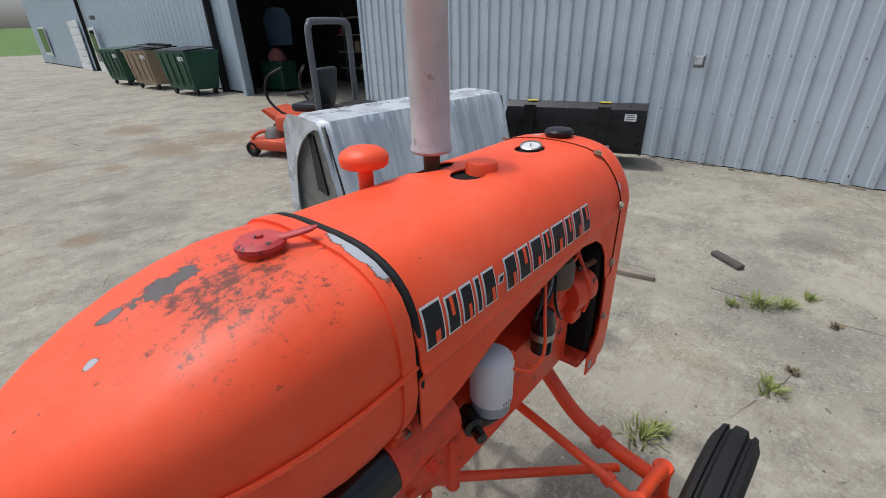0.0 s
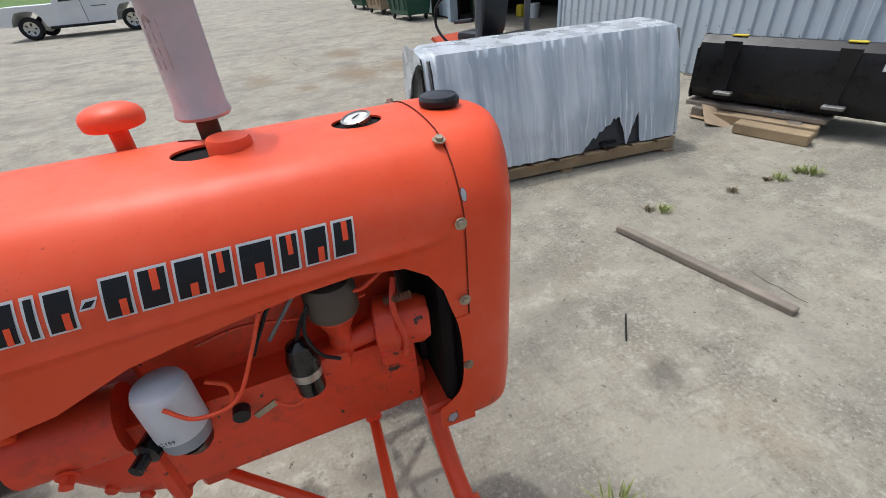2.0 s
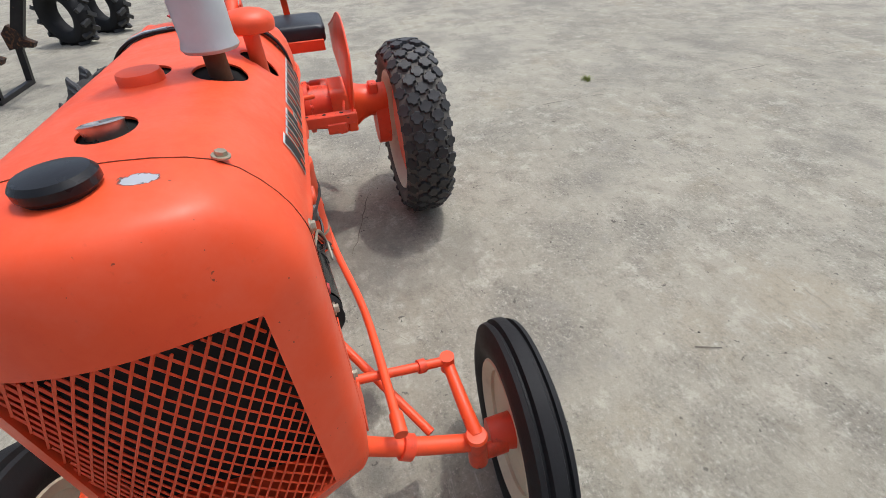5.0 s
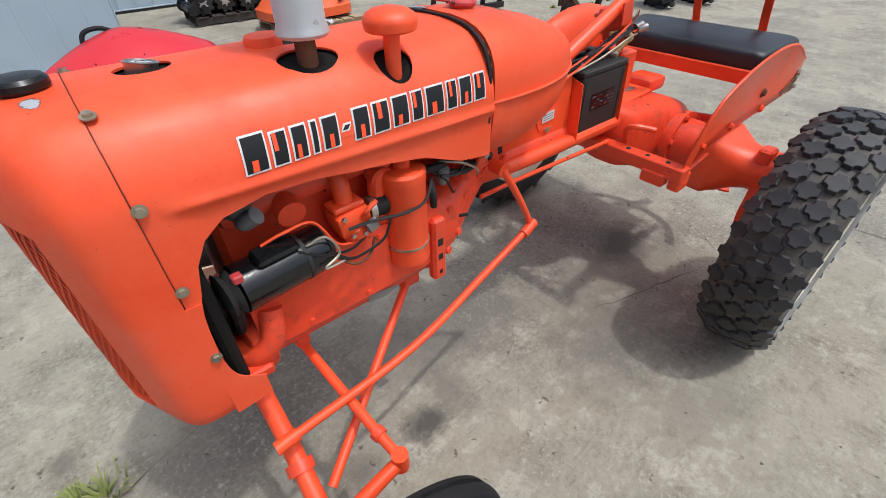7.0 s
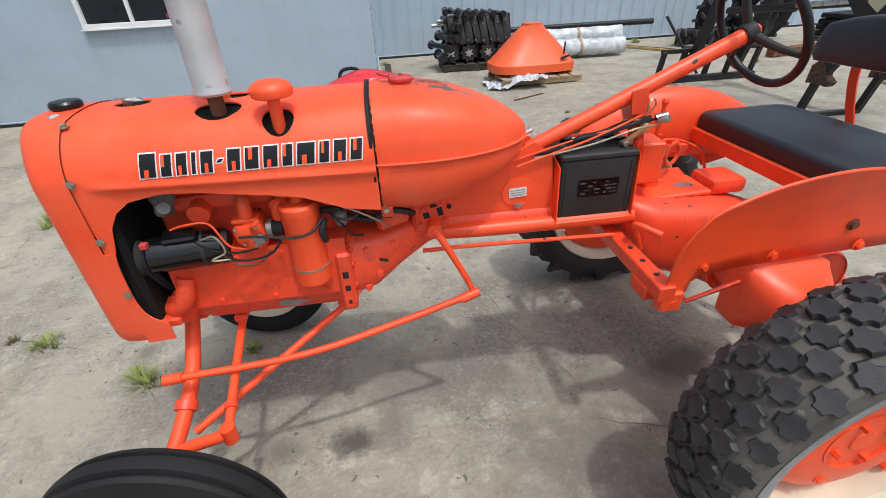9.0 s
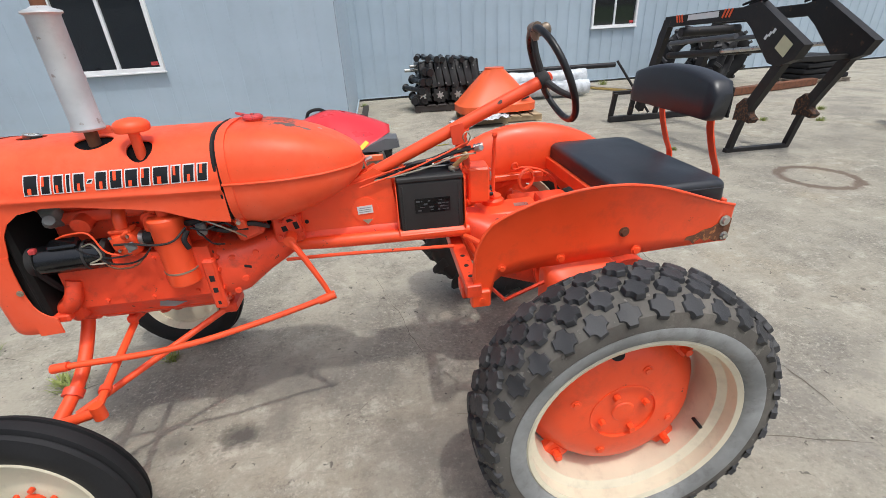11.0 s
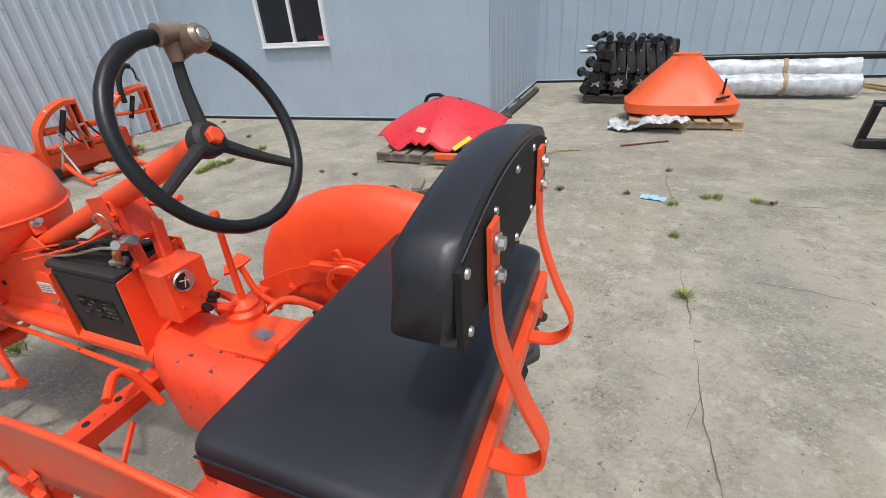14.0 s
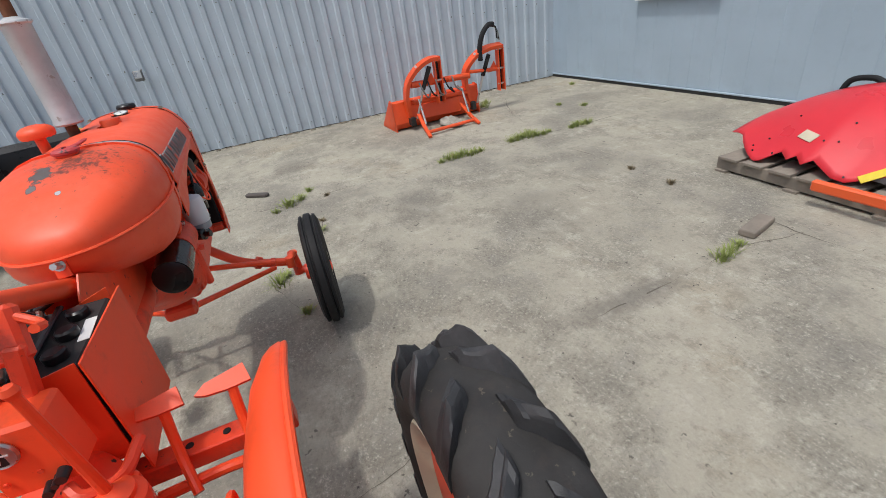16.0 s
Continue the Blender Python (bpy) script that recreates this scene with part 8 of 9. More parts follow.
part("offcut", B((0, 0, 0.02), (0.26, 0.065, 0.035), bevel=0.008), surface("rotten_wood", (0.10, 0.085, 0.075), 0.9, big=8), ch)
rod = thing("steel_rod", "thin dark steel rod on the ground", "rod", (-0.95, -5.15, 0), 28)
part("bar", C((-0.3, 0, 0.012), (0.3, 0, 0.012), 0.01, seg=8), RUST, rod)
nail = thing("black_twig", "thin black twig on the concrete", "twig", (3.065, 0.36, 0), 47)
part("stem", C((-0.095, 0, 0.006), (0.095, 0.008, 0.006), 0.0045, seg=6), BLACK, nail)

# stack of black track wheels on a pallet
pallet("dark pallet under black machine parts", (-0.70, -7.95, 0), -3, 1.35, 0.9, surface("dark_pallet", (0.06, 0.05, 0.045), 0.8), 0.14, 6)
rr = random.Random(31)
STAR = surface("bare_steel_star", (0.46, 0.45, 0.43), 0.45, 0.5, big=14, amount=0.3)
for k in range(4):
    gm_ = thing("gear_roller", "black toothed sprocket with a bright star hub, in a stack", "sprocket", (-0.19 - 0.345 * k, -7.70 - 0.05 * (k % 2), 0.315), 4 * (k % 3) - 4, "stacked sprockets")
    bm, outl = bmesh.new(), []
    for a in range(36):
        rad = 0.165 if a % 4 < 2 else 0.13
        outl.append((rad * math.cos(a * math.pi / 18), rad * math.sin(a * math.pi / 18)))
    prism(bm, outl, pose(0, 0.16, 0, 90, 0, 0), 0.045)
    cyl(bm, (0, -0.5, 0), (0, 0.14, 0), 0.10, seg=14)
    part("sprocket_body", bm, BLACK_DUSTY, gm_, smooth=20)
    bm = bmesh.new()
    for a in range(3):
        box(bm, (0, 0.165, 0), (0.022, 0.012, 0.15), (0, 60 * a + 11 * k, 0), bevel=0.003)
    lathe(bm, [(0.028, 0.155), (0.048, 0.16), (0.048, 0.176), (0.028, 0.176)], pose(0, 0, 0, -90, 0, 0), 16)
    part("star_hub", bm, STAR, gm_, "bright star-shaped hub")
for k in range(11):
    gm_ = thing("gear_roller", "black steel roller at the end of the stack", "roller", (-0.01 - 0.05 * (k % 3) - (0.10 * (k // 4)), -7.85 - 0.03 * (k % 2), 0.24 + 0.17 * (k // 3) + 0.02 * (k % 2)), 8 * (k % 4), "stacked rollers")
    part("roller_body", L([(0.02, -0.34), (0.07, -0.34), (0.085, -0.30), (0.05, -0.26), (0.05, 0.26), (0.085, 0.30), (0.07, 0.34), (0.02, 0.34)], pose(0, 0, 0, 90, 0, 0), 14), BLACK, gm_)
for k in range(8):
    pd_ = thing("rubber_pad", "flat black steel track plate leaning in the stack", "plate", (-0.25 - 0.145 * k, -7.66 - 0.04 * rr.random(), 0.44 + 0.03 * rr.random()), 0, "stacked track plates")
    part("plate", B((0, 0, 0.24), (0.135, 0.05, 0.46 + 0.03 * rr.random()), (16, 9, rr.uniform(-14, 14)), bevel=0.015, seg=2), BLACK_DUSTY, pd_)
    for z in (0.08, 0.36):
        part("hole_boss", C((0.02, 0.02 - 0.28 * (z - 0.24), z), (0.02, 0.05 - 0.28 * (z - 0.24), z), 0.016, seg=10), GREY_METAL, pd_)
for k in range(7):
    gm_ = thing("gear_roller", "black steel roller lying on top of the stack", "roller", (-0.15 - 0.165 * k, -7.98 + 0.03 * rr.random(), 0.99 - 0.012 * k + 0.02 * rr.random()), rr.uniform(-8, 8), "stacked rollers")
    part("roller_body", L([(0.015, -0.36), (0.055, -0.36), (0.06, -0.33), (0.045, -0.30), (0.045, 0.30), (0.06, 0.33), (0.055, 0.36), (0.015, 0.36)], pose(0, 0, 0, 90, 0, 0), 14), BLACK, gm_)
for k in range(10):
    pd_ = thing("rubber_pad", "black track plate buried in the middle of the stack", "plate", (-0.20 - 0.125 * k, -8.05, 0.14), rr.uniform(-6, 6), "stacked track plates")
    part("plate", B((0, 0, 0.40), (0.11, 0.62, 0.78), (3, 4, 0), bevel=0.02), BLACK, pd_)
for k in range(2):
    pd_ = thing("steel_tube", "pale steel tube on the end of the stack", "tube", (-0.17 + 0.1 * k, -7.86, 0.86 - 0.07 * k), 14 - 6 * k, "loose tubes")
    part("tube", C((-0.2, 0, 0), (0.2, 0, 0), 0.03, seg=12), STEEL, pd_)

# orange spreader hopper upside down on a pallet
pallet("raw pallet under an upturned orange hopper", (-1.40, -6.35, 0), 2, 1.35, 0.95, WOOD_NEW, 0.12, 7)
hp = thing("spreader_hopper", "bright orange plastic hopper turned upside down on a pallet", "hopper", (-1.36, -6.45, 0.12), 2)
bm, rings = bmesh.new(), []
for k, (sx, sy, e, z) in enumerate(((0.70, 0.48, 0.55, 0.05), (0.70, 0.48, 0.55, 0.17), (0.67, 0.46, 0.6, 0.19), (0.42, 0.32, 0.8, 0.47), (0.17, 0.15, 1.0, 0.72), (0.17, 0.15, 1.0, 0.75), (0.02, 0.02, 1.0, 0.75))):
    rings.append([Vector((sx * math.copysign(abs(math.cos(t)) ** e, math.cos(t)), sy * math.copysign(abs(math.sin(t)) ** e, math.sin(t)), z)) for t in (2 * math.pi * j / 36 for j in range(36))])
loft(bm, rings)
part("hopper_shell", bm, SPREADER, hp, smooth=40)
for x in (0.45, 0.02):
    part("paper_label", B((x, 0.47 if x < 0.3 else 0.44, 0.11), (0.12, 0.006, 0.08), (0, 0, -18 if x > 0.3 else 0)), WHITE, hp, "white label")
part("agitator", C((-0.44, 0.36, 0.30), (-0.44, 0.38, 0.48), 0.014, seg=8), BLACK, hp)
part("agitator_clips", B((-0.44, 0.42, 0.26), (0.16, 0.03, 0.03), (0, 10, 18), bevel=0.004), BLACK, hp)
fm = thing("plastic_film", "crumpled clear plastic film spilling off the pallet", "film", (-0.98, -6.02, 0), 0)
bm = bmesh.new()
bmesh.ops.create_grid(bm, x_segments=46, y_segments=26, size=0.5)
for v in bm.verts:
    u, w = v.co.x, v.co.y
    fold = abs(noise.noise((u * 7, w * 5, 0.0))) + 0.6 * abs(noise.noise((u * 17, w * 13, 3.0))) 
    bed = 0.125 if u < -0.02 else 0.125 * max(0.0, 1 - (u + 0.02) / 0.22)
    v.co = Vector((u * 0.95 + 0.10 * noise.noise((w * 4, 1.0, 2.0)), w * (0.75 - 0.25 * u) + 0.08 * noise.noise((u * 5, 5.0, 1.0)), 0.004 + bed + 0.085 * fold))
part("film", bm, SHEET_WHITE, fm, smooth=30)


def lumpy(z, seed):
    """A film-wrapped bundle, its skin sagging and creased."""
    bm, rings = bmesh.new(), []
    for i in range(45):
        x = -1.1 + 2.2 * i / 44
        end = min(1.0, (1.1 - abs(x)) / 0.04 + 0.35)
        ring = []
        for j in range(22):
            a = 2 * math.pi * j / 22
            rad = 0.16 * end * (1 + 0.14 * noise.noise((x * 3, math.cos(a) * 1.5, math.sin(a) * 1.5 + seed)) + 0.10 * noise.noise((x * 14, math.cos(a) * 2, math.sin(a) * 2 + seed)))
            ring.append(Vector((x, rad * math.cos(a), z + rad * math.sin(a))))
        rings.append(ring)
    loft(bm, rings)
    return bm


# wrapped white rolls with a black pipe on top, yellow lumber
for k, (z, y) in enumerate(((0.20, -8.15), (0.40, -8.35))):
    ro = thing("wrapped_roll", "lumpy long roll wrapped in white film", "roll", (-2.85, y, 0), -1, "wrapped rolls")
    part("film_roll", lumpy(z, k), SHEET_WHITE, ro)
    part("strap_band", L([(0.172, -0.03), (0.176, 0), (0.172, 0.03)], pose(-0.1, 0, z, 0, 90, 0), 22), TAN, ro, "tan strap")
pp = thing("black_pipe", "long black pipe lying on the rolls", "pipe", (-3.0, -8.35, 0.585), -0.5)
part("tube", C((-1.6, 0, 0), (1.6, 0, 0), 0.055, seg=14), BLACK, pp)
for k in range(4):
    lb = thing("lumber_board", "yellow lumber board on the ground by the wall", "board", (-4.6 - 0.10 * k, -8.75 + 0.14 * k, 0), 118 + 3 * k, "lumber boards")
    part("board", B((0, 0, 0.03), (1.5, 0.09, 0.04), bevel=0.003), LUMBER, lb)

# black front loader on its stand
HOOK = surface("rusty_black_casting", (0.05, 0.035, 0.028), 0.8, worn=(0.14, 0.065, 0.035), big=5, amount=0.5, bump=0.5, wear_at=0.52)
fl_ = thing("tractor_loader", "black farm loader with worn paint, parked on its stand", "loader", (0, 0, 0))
for x, first_ in ((-3.52, True), (-4.30, False)):
    def at(y, z):
        return (x, y, z)
    bm = bmesh.new()
    box(bm, (x, -4.03, 1.50), (0.088, 1.75, 0.135), (3, 0, 0), bevel=0.008)
    arm = part("boom", bm, LOADER_BLACK, fl_, "black box-section boom")
    part("front_leg", TU([at(-4.86, 1.46), at(-5.10, 0.80), at(-5.32, 0.18)], 0.05, n=1, flat=(0.082, 0.14)), LOADER_BLACK, arm)
    part("knee_plate", PR([(-3.42, 1.60), (-3.20, 1.645), (-2.50, 1.24), (-2.58, 1.10), (-2.76, 1.02), (-2.90, 1.05), (-3.24, 1.38), (-3.36, 1.47)], Matrix(((0, 0, 1, x - 0.05), (1, 0, 0, 0), (0, 1, 0, 0), (0, 0, 0, 1))), 0.10), LOADER_BLACK, arm, "angled knee plate")
    if first_:
        part("knee_mark", B((x + 0.053, -2.74, 1.22), (0.003, 0.16, 0.15), (-32, 0, 0)), surface("cream_patch", (0.55, 0.52, 0.34), 0.5), arm, "cream sticker")
        bm = bmesh.new()
        for j in range(3):
            box(bm, (x + 0.052, -3.0 + 0.045 * j, 1.30 + 0.03 * j), (0.003, 0.03, 0.05), (-32, 0, 0))
        part("model_marks", bm, WHITE, arm, "white model marks")
    part("mount_post", TU([at(-2.72, 1.12), at(-2.95, 0.72), at(-3.12, 0.42)], 0.05, n=1, flat=(0.078, 0.115)), LOADER_BLACK, arm)
    part("mount_hook", PR([(-3.20, 0.40), (-3.06, 0.42), (-2.95, 0.40), (-2.91, 0.45), (-2.99, 0.50), (-3.02, 0.60), (-3.10, 0.66), (-3.19, 0.58)], Matrix(((0, 0, 1, x - 0.046), (1, 0, 0, 0), (0, 1, 0, 0), (0, 0, 0, 1))), 0.092), HOOK, arm, "rusty mount hook")
    part("stand_leg", TU([at(-3.10, 0.45), at(-3.20, 0.03)], 0.03, n=1, flat=(0.066, 0.062)), LOADER_BLACK, arm)
    part("lift_cylinder", C(at(-4.75, 1.02), at(-3.7, 1.12), 0.045, seg=14), LOADER_BLACK, arm)
    part("piston_rod", C(at(-3.75, 1.12), at(-3.0, 1.20), 0.024, seg=12), STEEL, arm, "bright piston rod")
    part("upper_cylinder", C(at(-4.75, 1.18), at(-3.5, 1.30), 0.03, seg=12), GREY_BAR, arm)
    for j in range(3):
        part("hose", TU([at(-3.3 - 0.1 * j, 1.62), (x - 0.03, -2.9, 1.72 + 0.03 * j), (x - 0.35, -2.75, 1.66 + 0.04 * j), (x - 0.75, -2.9, 1.62)], 0.014, 8), RUBBER, arm, "black hose")
    part("hose", TU([at(-4.85, 1.45), at(-5.02, 1.35), at(-5.08, 1.15), at(-5.0, 0.95)], 0.013, 8), RUBBER, arm, "black hose")
    if first_:
        for s in (0, 1):
            bm = bmesh.new()
            for j in range(3):
                y = (-4.62 if s == 0 else -3.72) + 0.055 * j
                dirn = 1 if s == 0 else -1
                box(bm, (x + 0.048, y, 1.525 + (y + 4) * 0.05), (0.003, 0.028, 0.10), (dirn * 24, 0, 0))
            part("orange_flash", bm, SPREADER, arm, "orange chevron bars beside the maker's name")
        part("name_bar", B((x + 0.047, -4.1, 1.52), (0.003, 0.58, 0.065), (3, 0, 0)), WHITE, arm, "white maker's name bar")
part("torque_tube", C((-4.34, -4.5, 1.33), (-3.48, -4.5, 1.33), 0.06, seg=14), LOADER_BLACK, fl_)
part("stand_bar", B((-3.9, -3.2, 0.025), (0.86, 0.07, 0.05), bevel=0.005), LOADER_BLACK, fl_, "ground bar of the stand")
part("cross_bar", B((-3.9, -2.74, 1.08), (0.7, 0.05, 0.05), bevel=0.005), LOADER_BLACK, fl_)
qa = part("attach_bar", B((-3.85, -5.34, 0.05), (1.65, 0.09, 0.09), bevel=0.006), LOADER_BLACK, fl_, "quick-attach carrier bar")
part("attach_rail", B((-3.85, -5.34, 0.46), (1.6, 0.06, 0.06), bevel=0.006), LOADER_BLACK, qa)
for x in (-3.07, -3.4, -3.85, -4.2, -4.63):
    part("attach_upright", B((x, -5.34, 0.26), (0.07, 0.06, 0.42), (-12, 0, 0), bevel=0.006), LOADER_BLACK, qa)
part("tilt_rod", C((-3.3, -5.8, 0.9), (-3.75, -5.4, 0.1), 0.02, seg=8), LOADER_BLACK, qa)


def big_tyre(label, at, rx, rz, R=0.62, w=0.36, group="tyres by the wall"):
    t = thing("farm_tyre", label, "tyre", at, rz, group)
    m = pose(0, 0, 0, rx, 0, 0)
    part("carcass", L(tyre_profile(R, R * 0.52, w / 2, 0.03), m, 36, True), RUBBER, t)
    bm = bmesh.new()
    for k in range(28):
        a = 2 * math.pi * k / 28
        s = 1 if k % 2 else -1
        q = m @ Matrix.Rotation(a, 4, "Z") @ pose(R, 0, s * w * 0.24, 25 * s, 0, 0)
        bmesh.ops.create_cube(bm, size=1, matrix=q @ Matrix.Diagonal((0.06, 0.06, w * 0.5, 1)))
    part("tread", bm, RUBBER_WORN, t, smooth=0)
    return t


big_tyre("large black ribbed farm tyre leaning by the wall", (-6.6, -8.9, 0.60), 78, 10)
big_tyre("large black ribbed farm tyre leaning by the wall", (-7.4, -8.7, 0.60), 80, -8)
big_tyre("black farm tyre standing beside another", (-7.0, -8.1, 0.52), 82, 40, 0.54, 0.3)
big_tyre("black farm tyre lying flat", (-6.0, -8.6, 0.2), 4, 0, 0.5, 0.3)
big_tyre("worn black tyre on a machine beyond the loader", (-6.6, -3.4, 0.42), 90, 60, 0.44, 0.3)
big_tyre("worn black tyre on a machine beyond the loader", (-7.4, -3.1, 0.42), 90, 60, 0.44, 0.3)
for k in range(4):
    sp = thing("black_slab", "black rubber slab in a stack", "slab", (-9.1, -7.9, 0.14 + 0.12 * k), 4 * k, "stacked slabs")
    part("slab", B((0, 0, 0), (1.2, 0.9, 0.10), bevel=0.02), RUBBER, sp)
pallet("old grey pallet under black slabs", (-9.1, -7.9, 0), 0, 1.3, 1.0, WOOD_GREY, 0.09, 6)
bmn = thing("rust_beam", "rusty steel beam lying beyond the loader", "beam", (-7.4, -7.0, 0), 12)
part("beam", B((0, 0, 0.08), (2.6, 0.16, 0.14), bevel=0.01), RUST, bmn)
db = thing("driftwood_strip", "rotten boards lying along the wall foot", "board", (1.02, -7.4, 0), 87)
part("board", B((0, 0, 0.03), (2.6, 0.12, 0.05), (0, 0, 2), bevel=0.01), surface("black_rot", (0.05, 0.045, 0.04), 0.9, big=6), db)
part("board", B((0.3, -0.12, 0.02), (1.8, 0.08, 0.035), (0, 0, -3), bevel=0.008), WOOD_GREY, db)
ROT = surface("crumbled_rot", (0.10, 0.085, 0.065), 0.95, big=9, amount=0.6, bump=0.8)
rp = random.Random(77)
for k in range(16):
    sc = thing("rotten_scrap", "crumbled dark rotten wood scrap by the wall foot", "wood scrap", (1.13 + rp.uniform(-0.10, 0.10), -5.95 - 0.125 * k + rp.uniform(-0.05, 0.05), 0), rp.uniform(50, 120), "rotten scraps by the wall")
    bm = bmesh.new()
    n, ln, th = 7, rp.uniform(0.16, 0.42), rp.uniform(0.02, 0.045)
    rows = []
    for j in range(n):
        w_ = th * rp.uniform(0.6, 1.3) * (0.5 if j in (0, n - 1) else 1)
        o_ = Vector((ln * (j / (n - 1) - 0.5), rp.uniform(-0.012, 0.012), 0))
        rows.append([o_ + Vector((0, w_ * c_, max(0.0, w_ * (0.75 + s_) * rp.uniform(0.8, 1.15)))) for c_, s_ in ((1, -0.75), (1.05, 0), (0.4, 0.75), (-0.5, 0.7), (-1.05, 0.1), (-1, -0.75))])
    loft(bm, rows)
    part("splinter", bm, ROT, sc)


# far parked vehicles
def far_car(label, at, rz, material):
    cr = thing("parked_car", label, "car", at, rz, "far parked cars")
    bm = bmesh.new()
    out = [(-2.2, 0.35), (-2.2, 0.85), (-1.6, 0.95), (-1.0, 1.5), (0.9, 1.55), (1.5, 0.98), (2.2, 0.85), (2.25, 0.35)]
    prism(bm, out, Matrix(((1, 0, 0, 0), (0, 0, 1, -0.85), (0, 1, 0, 0), (0, 0, 0, 1))), 1.7)
    part("car_body", bm, material, cr, smooth=30)
    for s in (-0.86, 0.84):
        part("side_glass", PR([(-0.95, 1.0), (-0.75, 1.42), (0.8, 1.45), (1.2, 1.0)], Matrix(((1, 0, 0, 0), (0, 0, 1, s), (0, 1, 0, 0), (0, 0, 0, 1))), 0.02), GLASS, cr)
        for x in (-1.35, 1.35):
            part("wheel", L(tyre_profile(0.33, 0.2, 0.1), on_hub(x, s, 0.33, 1 if s > 0 else -1), 24, True), RUBBER, cr)
    return cr


far_car("dark car parked on the far lawn", (-4.0, 110.0, 2.05), 8, BLACK)
far_car("dark car parked on the far lawn", (-14.0, 106.0, 1.8), -5, GREY_BAR)


def pickup(at, rz):
    t = thing("pickup_truck", "white crew-cab pickup truck parked across the yard", "truck", at, rz)
    out = [(-2.75, 0.55), (-2.75, 1.15), (-0.75, 1.15), (-0.6, 1.85), (0.75, 1.88), (1.35, 1.22), (2.6, 1.10), (2.75, 0.85), (2.72, 0.5), (2.3, 0.42), (2.22, 0.75), (2.05, 0.95), (1.75, 1.0), (1.45, 0.95), (1.28, 0.75), (1.2, 0.42),
           (-1.2, 0.42), (-1.28, 0.75), (-1.45, 0.95), (-1.75, 1.0), (-2.05, 0.95), (-2.22, 0.75), (-2.3, 0.5)]
    bm = bmesh.new()
    prism(bm, out, Matrix(((1, 0, 0, 0), (0, 0, 1, -0.95), (0, 1, 0, 0), (0, 0, 0, 1))), 1.9)
    part("truck_body", bm, WHITE, t, smooth=25)
    for s in (-0.965, 0.945):
        part("side_glass", PR([(-0.5, 1.2), (-0.42, 1.75), (0.7, 1.78), (1.15, 1.25)], Matrix(((1, 0, 0, 0), (0, 0, 1, s), (0, 1, 0, 0), (0, 0, 0, 1))), 0.02), GLASS, t)
        part("door_seam", B((0.2, s + 0.01, 0.85), (0.015, 0.03, 0.8)), GREY_BAR, t)
        part("step_bar", C((-1.1, s * 1.0, 0.38), (1.1, s * 1.0, 0.38), 0.05, seg=10), BLACK, t, "black running board")
        part("side_marks", B((0.75, s + 0.01, 0.98), (0.5, 0.03, 0.03)), GREY_BAR, t, "small dark writing bar")
        for x in (-1.75, 1.75):
            w_ = part("wheel", L(tyre_profile(0.40, 0.25, 0.13), on_hub(x, s * 0.9, 0.40, 1 if s > 0 else -1), 30, True), RUBBER, t, "black truck tyre")
            part("alloy_rim", L([(0.25, 0.02), (0.25, 0.07), (0.2, 0.05), (0.0005, 0.06)], on_hub(x, s * 0.9, 0.40, 1 if s > 0 else -1), 24), STEEL, w_, "bright alloy rim")
            for k in range(5):
                q = on_hub(x, s * 0.9, 0.40, 1 if s > 0 else -1) @ Matrix.Rotation(2 * math.pi * k / 5, 4, "Z")
                part("rim_gap", B((0.15, 0, 0.058), (0.1, 0.05, 0.012), bevel=0.004), BLACK, w_).matrix_basis = q
    part("bumper", B((2.72, 0, 0.55), (0.12, 1.85, 0.22), bevel=0.03), BLACK, t)
    return t


pickup((-3.9, 23.4, 0), -2)


# far trees behind the lawn
LEAF = surface("far_leaves", (0.045, 0.085, 0.025), 0.8, big=3, amount=0.5, bump=0)
BARK = surface("bark", (0.09, 0.07, 0.05), 0.9, big=6)


def tree(at, h, seed):
    t = thing("tree", "leafy green tree beyond the lawn", "tree", at, 0, "far trees")
    r_ = random.Random(seed)
    bm = bmesh.new()
    tube(bm, [(0, 0, 0), (0.1, 0.1, h * 0.3), (0, 0.2, h * 0.6)], (0.35, 0.15), 8, 3)
    for k in range(6):
        a = r_.uniform(0, 6.28)
        tube(bm, [(0.05, 0.15, h * (0.3 + 0.05 * k)), (1.5 * math.cos(a), 1.5 * math.sin(a), h * (0.5 + 0.06 * k))], (0.12, 0.04), 6, 1)
    part("trunk", bm, BARK, t)
    vs, fs = [], []
    for k in range(1500):
        c = Vector((r_.gauss(0, 1), r_.gauss(0, 1), r_.gauss(0, 0.8))).normalized() * (r_.random() ** 0.35)
        c = Vector((c.x * h * 0.36, c.y * h * 0.36, h * 0.62 + c.z * h * 0.36)) + Vector((r_.gauss(0, 0.2), r_.gauss(0, 0.2), r_.gauss(0, 0.2)))
        if noise.noise(c * 0.5) < -0.18:
            continue
        s = r_.uniform(0.25, 0.5)
        e = Euler((r_.uniform(0, 6), r_.uniform(0, 6), r_.uniform(0, 6))).to_matrix()
        i = len(vs)
        vs += [c + e @ Vector(p) * s for p in ((-1, 0, 0), (0, -0.5, 0.1), (1, 0, 0), (0, 0.5, 0.1))]
        fs.append((i, i + 1, i + 2, i + 3))
    me = bpy.data.meshes.new("crown")
    me.from_pydata(vs, [], fs)
    me.materials.append(LEAF)
    o = new("crown", me)
    o.parent = t
    return t


for k in range(9):
    tree((-60 + 9.5 * k + (k * 37 % 5), 148 + (k * 53 % 9), 4.15), 9 + (k * 29 % 5), k)

